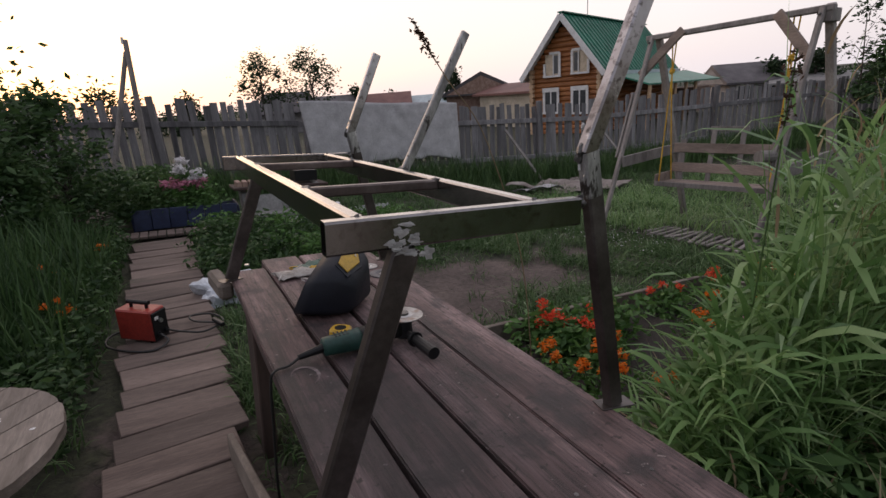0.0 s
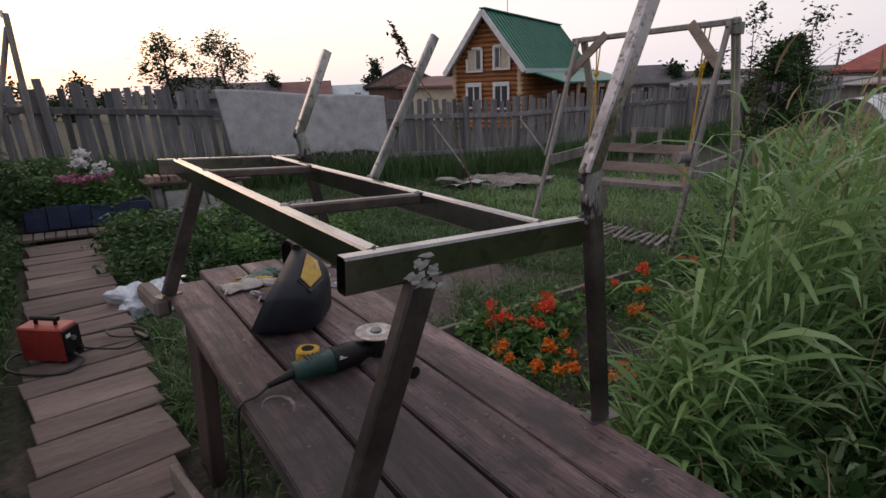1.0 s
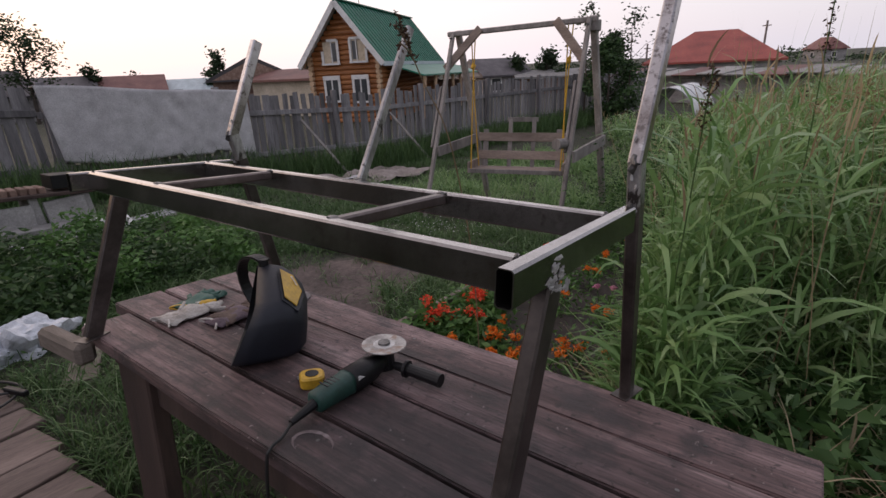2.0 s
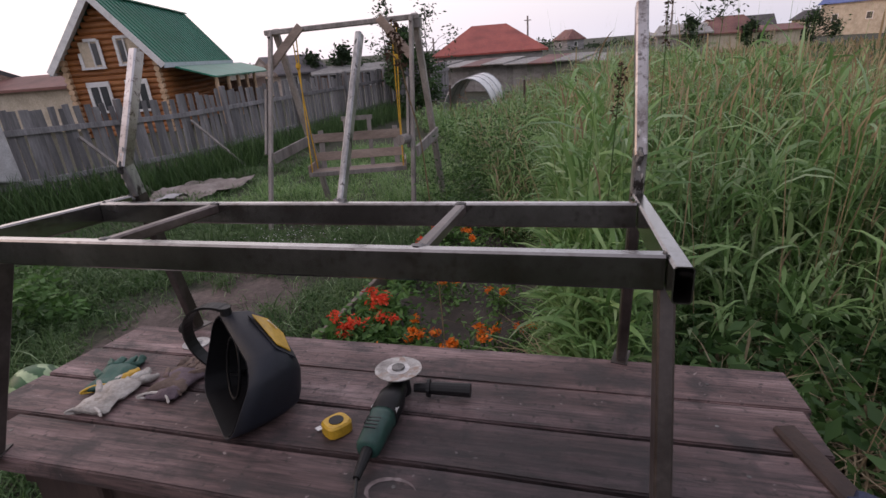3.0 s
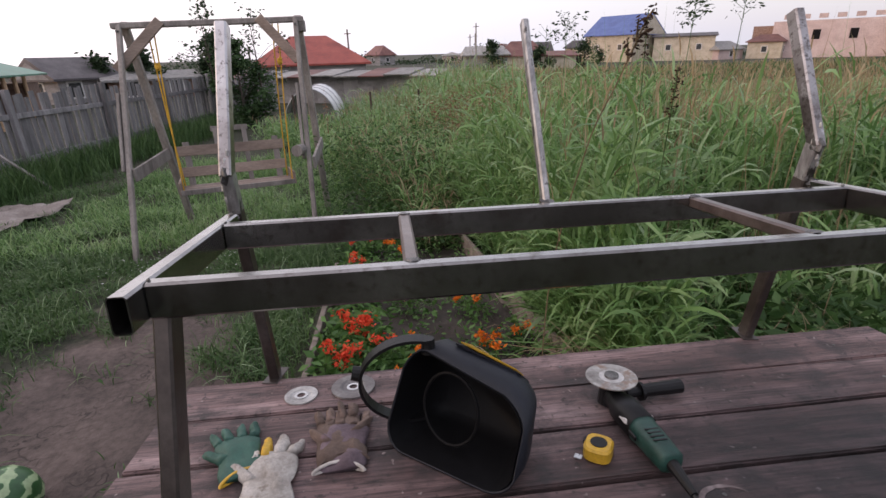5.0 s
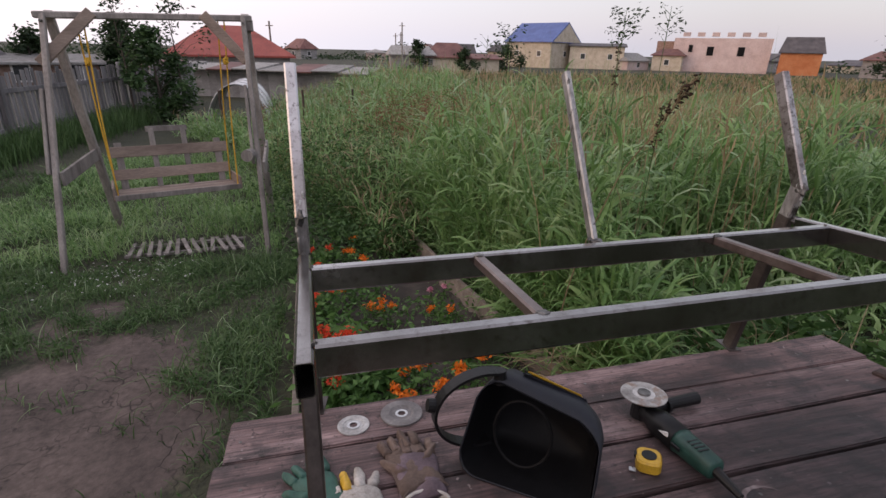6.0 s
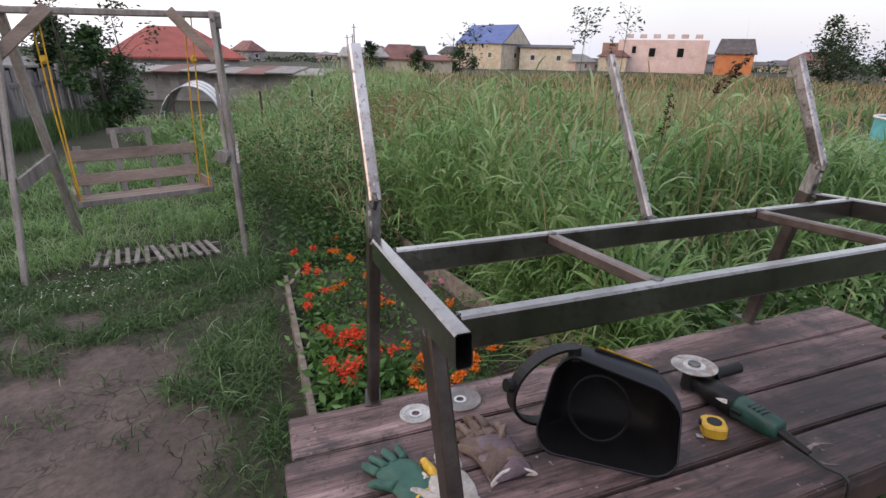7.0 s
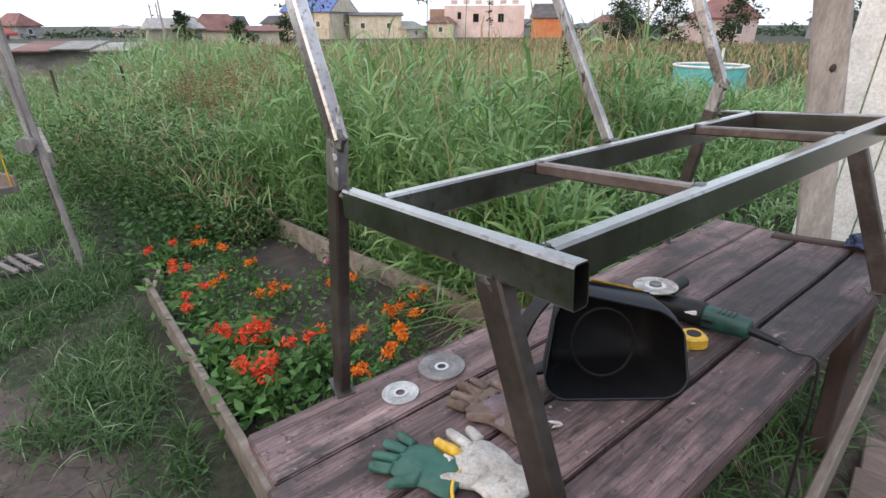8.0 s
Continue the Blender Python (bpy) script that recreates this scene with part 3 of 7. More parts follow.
# ---------------------------------------------------------------- ground
def build_ground():
    def bare(x, y):
        """1 on the trodden soil beside the table, falling to 0 around it."""
        k = max(0.0, 1 - (((x - 2.2) / 1.1) ** 2 + ((y - 3.4 - 0.1 * (x - 2.1)) / 0.68) ** 2) * 0.5)
        k2 = max(0.0, 1 - (((x - 3.5) / 0.6) ** 2 + ((y - 3.9) / 0.35) ** 2) * 0.5)
        k3 = max(0.0, 1 - (((x + 0.1) / 0.5) ** 2 + ((y - 1.2) / 1.6) ** 2) * 0.5)
        return max(k, k2 * 0.75, k3 * 0.8)

    xs = sorted({round(v, 3) for v in np.concatenate([np.arange(-3, 9.01, 0.15), [-2000, -600, -150, -50, -20, -10, -6, -4, 10, 12, 15, 20, 30, 50, 90, 150, 600, 2000]]).tolist()})
    ys = sorted({round(v, 3) for v in np.concatenate([np.arange(-3, 12.01, 0.15), [-2000, -600, -150, -60, -30, -15, -8, -5, 14, 18, 25, 40, 60, 150, 600, 2000]]).tolist()})
    bm = bmesh.new()
    lay = bm.verts.layers.float.new("bare")
    rows = []
    for x in xs:
        row = []
        for y in ys:
            near = -3 <= x <= 9 and -3 <= y <= 12
            v = bm.verts.new((x, y, gz(x, y) + (0.025 * noise.noise((x * 1.3, y * 1.3, 0)) + 0.008 * noise.noise((x * 5, y * 5, 3)) if near else 0)))
            v[lay] = bare(x, y)
            row.append(v)
        rows.append(row)
    for a, b in zip(rows, rows[1:]):
        for i in range(len(ys) - 1):
            bm.faces.new((a[i], b[i], b[i + 1], a[i + 1]))
    me = bpy.data.meshes.new("ground")
    bm.to_mesh(me)
    bm.free()
    me.polygons.foreach_set("use_smooth", [True] * len(me.polygons))
    me.materials.append(ground_material())
    return tagged(new("ground", me), "grassy garden ground with a trodden patch of cracked soil", "ground", kind="structure")


build_ground()

# ---------------------------------------------------------------- work table (in the table's own level)
TOP = 0.74
table = thing("work_table", "low outdoor work table of worn brown-painted planks", "table", (0.55, 1.36, 0.0), LEVEL)
for x0, x1, y0, y1 in ((0.722, 0.897, 0.288, 2.415), (0.552, 0.716, 0.31, 2.435), (0.376, 0.540, 0.33, 2.44), (0.215, 0.364, 0.32, 2.30)):
    bm = box(((x0 + x1) / 2, (y0 + y1) / 2, TOP - 0.022), (x1 - x0, y1 - y0, 0.044))
    bmesh.ops.subdivide_edges(bm, edges=[e for e in bm.edges if abs(e.verts[0].co.y - e.verts[1].co.y) > 1], cuts=14)
    for v in bm.verts:
        wob = noise.noise((v.co.x * 3, v.co.y * 2.3, x0 * 9))
        v.co.x += 0.005 * wob
        v.co.y += 0.007 * noise.noise((v.co.x * 40, x0 * 7, 1)) if abs(v.co.y - 1.36) > 0.9 else 0
    bmesh.ops.bevel(bm, geom=[e for e in bm.edges if e.calc_face_angle(0) > 0.8], offset=0.004, segments=2, affect="EDGES")
    part("plank", bm, "table", table)
# a cleat split along one plank end, the apron, legs and the diagonal brace
part("end_cleat", box((0.47, 0.345, TOP - 0.012), (0.34, 0.05, 0.05), pose(0, 0, 0, 0, 0, 12), 0.006), "dark_wood", table, "dark splintered board at the table's end")
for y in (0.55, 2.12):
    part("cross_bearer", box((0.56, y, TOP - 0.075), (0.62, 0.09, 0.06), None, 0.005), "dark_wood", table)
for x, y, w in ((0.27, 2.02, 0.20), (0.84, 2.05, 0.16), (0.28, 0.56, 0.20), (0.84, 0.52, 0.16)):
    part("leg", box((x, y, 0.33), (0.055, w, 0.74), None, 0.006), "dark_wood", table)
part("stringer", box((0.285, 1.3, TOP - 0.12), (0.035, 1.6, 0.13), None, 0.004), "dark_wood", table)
part("brace", bar((0.19, 0.42, 0.60), (0.12, 1.95, 0.10), 0.025, 0.10, (1, 0, 0), 0.004), "raw_wood", table, "pale grey diagonal brace board")
part("beam_end", box((0.172, 2.32, TOP - 0.055), (0.062, 0.27, 0.075), pose(0, 0, 0, 0, 0, 6), 0.014), "raw_wood", table, "rough pale beam end with nail heads")
for x, y in ((0.235, 2.2), (0.3, 2.27), (0.3, 2.24), (0.62, 2.36), (0.8, 2.38), (0.46, 0.5), (0.62, 0.52), (0.8, 0.5), (0.82, 1.35), (0.3, 1.2)):
    part("nail_head", rod((x, y, TOP - 0.004), (x, y, TOP + 0.001), 0.0045, sides=8), "weld", table)

bm = bmesh.new()
arc = []
for i in range(19):
    a, k = radians(-70 + 13 * i), 0.0055 * math.sin(math.pi * (i + 0.5) / 19) * (1 + 0.6 * noise.noise((i * 0.9, 2, 0)))
    arc.append([bm.verts.new((0.285 + (0.036 + q) * math.cos(a), 1.20 + (0.052 + q) * math.sin(a), TOP + 0.0012)) for q in (-k, k)])
for p, q in zip(arc, arc[1:]):
    bm.faces.new((p[0], q[0], q[1], p[1]))
part("chalk_smear", bm, "chalk", table, "faint pale ring smear")

# ---------------------------------------------------------------- welded bench frame standing on the table
RAIL = 1.262
frame_bench = thing("bench_frame", "unpainted welded steel tube bench frame with leaning back posts", "metal frame", (0.55, 1.44, TOP), LEVEL)
TW, TH_ = 0.028, 0.056
zc = RAIL - TH_ / 2
part("front_rail", tube((0.287, 0.722, zc), (0.287, 2.160, zc), TW, TH_, (1, 0, 0)), "steel", frame_bench)
part("back_rail", tube((0.650, 0.722, zc), (0.650, 2.160, zc), TW, TH_, (1, 0, 0)), "steel", frame_bench)
for y in (0.706, 2.176):
    part("end_bar", tube((0.226, y, zc), (0.748, y, zc), TW, TH_, (0, 1, 0)), "steel", frame_bench)
for y, mm in ((1.108, "rusty"), (1.780, "rusty")):
    part("cross_bar", tube((0.302, y, RAIL - 0.0135), (0.635, y, RAIL - 0.0135), 0.025, 0.025, (0, 1, 0)), mm, frame_bench, "thin rust-brown cross bar")
for y in (0.706, 2.176):
    part("front_leg", tube((0.208, y, TOP + 0.004), (0.365, y, RAIL - TH_ - 0.001), 0.028, 0.05, (0, 1, 0)), "leg_steel", frame_bench, "rust-brown steel leg")
    joint = Vector((0.912, y, TOP + 0.004)).lerp(Vector((0.768, y, 1.352)), 0.85)
    part("back_leg", tube((0.912, y, TOP + 0.004), joint, 0.028, 0.042, (0, 1, 0)), "leg_steel", frame_bench, "rust-brown steel leg")
    part("post_knee", tube(joint, (0.768, y, 1.352), 0.0284, 0.040, (0, 1, 0)), "flaky", frame_bench, "bent post foot with torn pale paint")
    part("foot_plate", box((0.205, y, TOP + 0.002), (0.09, 0.05, 0.004), pose(0, 0, 0, 0, 0, 25), 0.001), "leg_steel", frame_bench)
    part("foot_plate", box((0.915, y, TOP + 0.002), (0.09, 0.045, 0.004), pose(0, 0, 0, 0, 0, -12), 0.001), "leg_steel", frame_bench)
    part("back_post", tube((0.762, y, 1.345), (0.903, y, 1.687), 0.028, 0.037, (0, 1, 0)), "post_steel", frame_bench, "leaning back post with flaking pale paint")
    for c, s in (((0.765, y, 1.350), 0.027), ((0.752, y, RAIL - 0.012), 0.018), ((0.36, y, RAIL - TH_ - 0.006), 0.022), ((0.287, y + (0.016 if y < 1 else -0.016), RAIL - 0.002), 0.006),
                 ((0.65, y + (0.016 if y < 1 else -0.016), RAIL - 0.002), 0.006)):
        part("weld_bead", blob(c, (s, 0.0150 if s > 0.01 else 0.004, s * 0.8), c[0] * 9, 0.7), "weld", frame_bench)
part("middle_post", tube((0.700, 1.442, RAIL - 0.01), (0.920, 1.438, 1.680), 0.018, 0.028, (0, 1, 0)), "flaky", frame_bench, "slim middle back post with flaking white paint")
part("weld_bead", blob((0.694, 1.442, RAIL - 0.006), (0.02, 0.018, 0.009), 4, 0.6), "weld", frame_bench)
for y in (1.108, 1.780):
    for x in (0.3, 0.637):
        part("weld_bead", blob((x, y, RAIL - 0.001), (0.010, 0.014, 0.004), x + y, 0.6), "weld", frame_bench)
for x, y in ((0.236, 2.30), (0.228, 2.245), (0.30, 2.385)):
    part("washer", rod((x, y, TOP - 0.002), (x, y, TOP + 0.0035), 0.011, 0.010, 14), "chrome", table, "pale flat washer")
# grey primer splashes round the near leg's joint
for i in range(17):
    part("paint_splash", blob((0.36 + random.gauss(0, 0.017), 0.6912, RAIL - 0.045 + random.gauss(-0.004, 0.013)), (random.uniform(0.003, 0.011), 0.0009, random.uniform(0.002, 0.007)), i, 1.9, 2),
         "disc", frame_bench)


# a thin seam of torn primer and rust scale along the back posts' bends
for y in (0.706, 2.176):
    for i in range(6):
        part("paint_flake", blob((0.748 + 0.018 * random.random(), y + random.uniform(-0.0135, 0.0135), 1.30 + 0.02 * i), (0.0035, 0.004, random.uniform(0.006, 0.012)), i + y, 0.8, 1), "disc", frame_bench)


# ---------------------------------------------------------------- tools on the table
def rounded_ring(x0, x1, z0, z1, y, r, n=5):
    pts = []
    for cx, cz, a0 in ((x1 - r, z0 + r, -90), (x1 - r, z1 - r, 0), (x0 + r, z1 - r, 90), (x0 + r, z0 + r, 180)):
        for i in range(n):
            a = radians(a0 + 90 * i / (n - 1))
            pts.append((cx + r * math.cos(a), y, cz + r * math.sin(a)))
    return pts


def welding_mask():
    """A helmet lying on its cheek: u runs from chin to forehead along the face opening, v from the opening to the face, z up."""
    ob = thing("welding_mask", "black welding helmet with a yellow visor frame lying on its side", "welding mask", (0.5, 1.70, TOP), LEVEL)
    U, V, O = Vector((0.66, 0.751, 0)), Vector((0.751, -0.66, 0)), Vector((0.348, 1.634, TOP))

    def at(u, v, z):
        return O + U * u + V * v + Vector((0, 0, z))

    def lean(u, v, z, f):
        """The shell leans back from its lower cheek: the rim recedes and the forehead draws in with height."""
        return at(u - 0.2 * z * f * f, v + (0.27 + 0.22 * (1 - f)) * z * max(0.0, 1 - v / 0.26), z)

    def section(v, u0, u1, z0, chin, brow, r):
        """A rounded four-sided section whose upper side falls from brow to chin."""
        pts = []
        for u, _, z in rounded_ring(u0, u1, 0.0, 0.2, 0.0, r):
            f = (u - u0) / (u1 - u0)
            top = chin + (brow - chin) * f + 0.012 * math.sin(math.pi * f)
            bow = 0.016 * math.sin(math.pi * min(1.0, z / 0.2)) * (1 if f > 0.5 else -1)
            pts.append(lean(u + bow * (abs(f - 0.5) > 0.42), v, z0 + (top - z0) * z / 0.2, f))
        return pts

    shape = [(0.0, -0.010, 0.300, 0.003, 0.165, 0.242, 0.045), (0.05, -0.010, 0.296, 0.002, 0.173, 0.245, 0.045), (0.10, 0.000, 0.288, 0.002, 0.176, 0.238, 0.045),
             (0.145, 0.014, 0.276, 0.004, 0.164, 0.214, 0.04), (0.185, 0.036, 0.256, 0.010, 0.138, 0.178, 0.035), (0.206, 0.07, 0.218, 0.03, 0.106, 0.136, 0.025)]
    rings = [section(*s) for s in shape]
    shell = part("shell", loft(rings, cap_last=True), "blue_black", ob, "", True)
    so = shell.modifiers.new("thick", "SOLIDIFY")
    so.thickness, so.offset = 0.0035, -1
    mid_p = at(0.14, 0.03, 0.11)
    part("lining", loft([[mid_p + (p - mid_p) * 0.96 for p in r] for r in rings[:5]], cap_last=True), "inside", ob, "", True)

    def upper(u, v, lift):
        """A point on the sloping upper cheek."""
        for a, c in zip(shape, shape[1:]):
            if a[0] <= v <= c[0]:
                k = (v - a[0]) / (c[0] - a[0])
                s = [p + (q - p) * k for p, q in zip(a, c)]
                f = (u - s[1]) / (s[2] - s[1])
                return lean(u, v, s[4] + (s[5] - s[4]) * f + 0.012 * math.sin(math.pi * f), f) + Vector((0, 0, lift))

    def plate(pts, lift, thick):
        bm = bmesh.new()
        lo = [bm.verts.new(upper(u, v, lift)) for u, v in pts]
        hi = [bm.verts.new(upper(u, v, lift + thick)) for u, v in pts]
        bm.faces.new(hi)
        bm.faces.new(lo[::-1])
        for i in range(len(pts)):
            bm.faces.new((lo[i], lo[(i + 1) % len(pts)], hi[(i + 1) % len(pts)], hi[i]))
        bmesh.ops.recalc_face_normals(bm, faces=bm.faces[:])
        return bm

    # the brow ridge, the visor's frame set into the slope, and its worn lettering
    part("visor_surround", plate([(0.206, 0.078), (0.204, 0.152), (0.144, 0.194), (0.034, 0.174), (0.034, 0.104)], 0.0005, 0.005), "blue_black", ob)
    visor = part("visor_frame", plate([(0.194, 0.090), (0.190, 0.148), (0.138, 0.184), (0.046, 0.166), (0.048, 0.114)], 0.0055, 0.004), "yellow", ob, "bright yellow visor frame")
    for i in range(5):
        u, v = 0.172 - 0.006 * i, 0.142 + 0.005 * i
        part("lettering_bar", plate([(u, v), (u - 0.004, v + 0.0035), (u - 0.010, v - 0.003), (u - 0.006, v - 0.0065)], 0.0096, 0.0008), "white", visor)
    part("pivot_knob", rod(lean(0.262, 0.03, 0.222, 0.9), lean(0.262, 0.03, 0.222, 0.9) + Vector((0, 0, 0.034)), 0.017, 0.014, 12), "black", ob)
    # the head harness: a flat hoop standing out behind the shell and a padded ring inside it
    hoop = []
    for i in range(25):
        t = radians(70 + 215 * i / 24)
        hoop.append((0.585 - 0.02 * math.sin(t), 1.785 - 0.115 * math.cos(t), 0.885 + 0.108 * math.sin(t)))
    bm = bmesh.new()
    prev = None
    for x, y, z in hoop:
        d = Vector((0, y - 1.785, z - 0.885)).normalized()
        cur = [bm.verts.new(Vector((x + sx * 0.018, y, z)) + d * k) for sx, k in ((-1, 0), (1, 0), (1, 0.007), (-1, 0.007))]
        if prev:
            for i in range(4):
                bm.faces.new((prev[i], prev[(i + 1) % 4], cur[(i + 1) % 4], cur[i]))
        prev = cur
    part("headband", bm, "black", ob)
    part("ratchet_knob", rod((0.585, 1.90, 0.91), (0.585, 1.92, 0.915), 0.018, 0.016, 12), "black", ob)
    part("padded_ring", path_tube([at(0.16 + 0.07 * math.cos(a), 0.07 + 0.015 * math.sin(a), 0.11 + 0.08 * math.sin(a)) for a in (2 * math.pi * i / 24 for i in range(25))], 0.004, 7), "inside", ob)
    return ob


welding_mask()


def angle_grinder():
    m = LEVEL @ pose(0.50, 1.285, TOP, 0, 0, 0)
    ob = thing("angle_grinder", "green and black angle grinder lying with its disc upwards", "angle grinder", (0, 0, 0), m)
    # body axis runs from the head at +x to the cable at -x
    ang = Matrix.Rotation(radians(3), 4, "Z")
    prof = [(-0.145, 0.019, 0.019), (-0.14, 0.026, 0.026), (-0.09, 0.029, 0.029), (-0.045, 0.030, 0.030), (-0.03, 0.032, 0.032)]

    def ringx(x, ry, rz, zc=0.036, n=14, p=0.75):
        pts = []
        for i in range(n):
            a = 2 * math.pi * i / n
            c, s = math.cos(a), math.sin(a)
            pts.append(ang @ Vector((x, math.copysign(abs(c) ** p, c) * ry, zc + math.copysign(abs(s) ** p, s) * rz)))
        return pts

    part("body", loft([ringx(*q) for q in prof], cap_first=True, cap_last=True), "green", ob, "dark green motor housing", True)
    part("gear_neck", loft([ringx(x, r, r2) for x, r, r2 in ((-0.03, 0.0335, 0.033), (0.05, 0.034, 0.032), (0.075, 0.027, 0.025), (0.10, 0.026, 0.024))], cap_first=True, cap_last=True), "black", ob, "", True)
    part("gear_head", rod((0.117, 0.006, 0.012), (0.117, 0.006, 0.062), 0.031, 0.026, 16), "black", ob)
    part("spindle", rod((0.117, 0.006, 0.062), (0.117, 0.006, 0.088), 0.010, 0.010, 10), "chrome", ob)
    disc = part("cutting_disc", rod((0.117, 0.006, 0.0795), (0.117, 0.006, 0.0822), 0.062, sides=40), "worn_disc", ob, "thin worn cutting disc")
    part("disc_label", rod((0.117, 0.006, 0.0822), (0.117, 0.006, 0.0828), 0.030, sides=30), "disc", disc)
    part("clamp_nut", rod((0.117, 0.006, 0.0828), (0.117, 0.006, 0.089), 0.017, sides=16), "weld", disc)
    part("guard", rod((0.117, 0.006, 0.064), (0.117, 0.006, 0.070), 0.038, sides=20), "black", ob)
    handle = part("side_handle", rod((0.115, -0.035, 0.030), (0.120, -0.075, 0.030), 0.012, 0.014, 12), "black", ob)
    part("grip", rod((0.120, -0.075, 0.030), (0.126, -0.185, 0.030), 0.016, 0.0185, 14), "black", handle)
    part("collar", rod((0.119, -0.070, 0.030), (0.120, -0.078, 0.030), 0.024, sides=14), "black", handle)
    part("side_badge", box((-0.005, 0.031, 0.045), (0.035, 0.003, 0.014), pose(0, 0, 0, 0, 20, 3), 0.002), "white", ob, "pale badge without lettering")
    part("side_badge", box((-0.005, -0.031, 0.045), (0.035, 0.003, 0.014), pose(0, 0, 0, 0, 20, 3), 0.002), "white", ob)
    for i in range(4):
        part("vent_slot", box((-0.105 + 0.012 * i, 0.0, 0.0645), (0.004, 0.03, 0.0016)), "black", ob)
    part("switch", box((-0.05, 0.031, 0.038), (0.03, 0.005, 0.012), ang, 0.002), "black", ob)
    part("cable_sleeve", rod(ang @ Vector((-0.14, 0, 0.034)), ang @ Vector((-0.215, 0.0, 0.022)), 0.014, 0.008, 10), "black", ob)
    pts = [(-0.21, -0.01, 0.022), (-0.245, -0.02, 0.008), (-0.283, -0.03, 0.006), (-0.297, -0.03, -0.03), (-0.30, -0.02, -0.2), (-0.30, 0.0, -0.4), (-0.285, 0.02, -0.6), (-0.27, 0.05, -0.72), (-0.36, 0.4, -0.725), (-0.5, 0.9, -0.72)]
    part("cable", path_tube(curve_points(pts, 8), 0.004), "cable", ob)
    return ob


angle_grinder()


def tape_measure():
    ob = thing("tape_measure", "yellow pocket tape measure lying flat", "tape measure", (0, 0, 0), LEVEL @ pose(0.445, 1.394, TOP, 0, 0, -35))
    rings = []
    for z, k in ((0.001, 0.9), (0.005, 1.0), (0.028, 1.0), (0.033, 0.86)):
        rings.append([(0.033 * k * math.copysign(abs(math.cos(a)) ** 0.6, math.cos(a)), 0.030 * k * math.copysign(abs(math.sin(a)) ** 0.6, math.sin(a)), z) for a in (2 * math.pi * i / 20 for i in range(20))])
    part("case", loft(rings, cap_first=True, cap_last=True), "yellow", ob)
    part("label_plate", rod((0, 0, 0.0325), (0, 0, 0.0345), 0.018, sides=18), "black", ob)
    part("brake", box((0.006, 0.028, 0.024), (0.02, 0.012, 0.012), None, 0.003), "black", ob)
    part("hook", box((-0.03, 0.036, 0.006), (0.014, 0.016, 0.002), None, 0.0), "chrome", ob)
    return ob


tape_measure()


def loose_disc(x, y, r, mat, label):
    ob = thing("grinding_disc", label, "grinding disc", (0, 0, 0), LEVEL @ pose(x, y, TOP, 0, 0, random.uniform(0, 90)), "spare discs on the table")
    bm = bmesh.new()
    prof = [(0.011, 0.0), (r, 0.0), (r, 0.0035), (0.030, 0.0035), (0.026, 0.001), (0.011, 0.001)] if mat == "disc" else [(0.011, 0.0), (r, 0.0), (r, 0.005), (0.036, 0.006), (0.028, 0.002), (0.011, 0.002)]
    n = 36
    rings = [[(q * math.cos(2 * math.pi * i / n), q * math.sin(2 * math.pi * i / n), z + 0.001) for i in range(n)] for q, z in prof + prof[:1]]
    part("abrasive", loft(rings), mat, ob)
    part("bush", loft([[(q * math.cos(2 * math.pi * i / 20), q * math.sin(2 * math.pi * i / 20), z) for i in range(20)] for q, z in ((0.011, 0.001), (0.018, 0.001), (0.018, 0.0042), (0.011, 0.0042), (0.011, 0.001))]), "chrome", ob)
    return ob


loose_disc(0.793, 2.084, 0.044, "disc", "small pale worn-down cutting disc")
loose_disc(0.812, 1.945, 0.060, "grit", "thick grey used grinding disc")


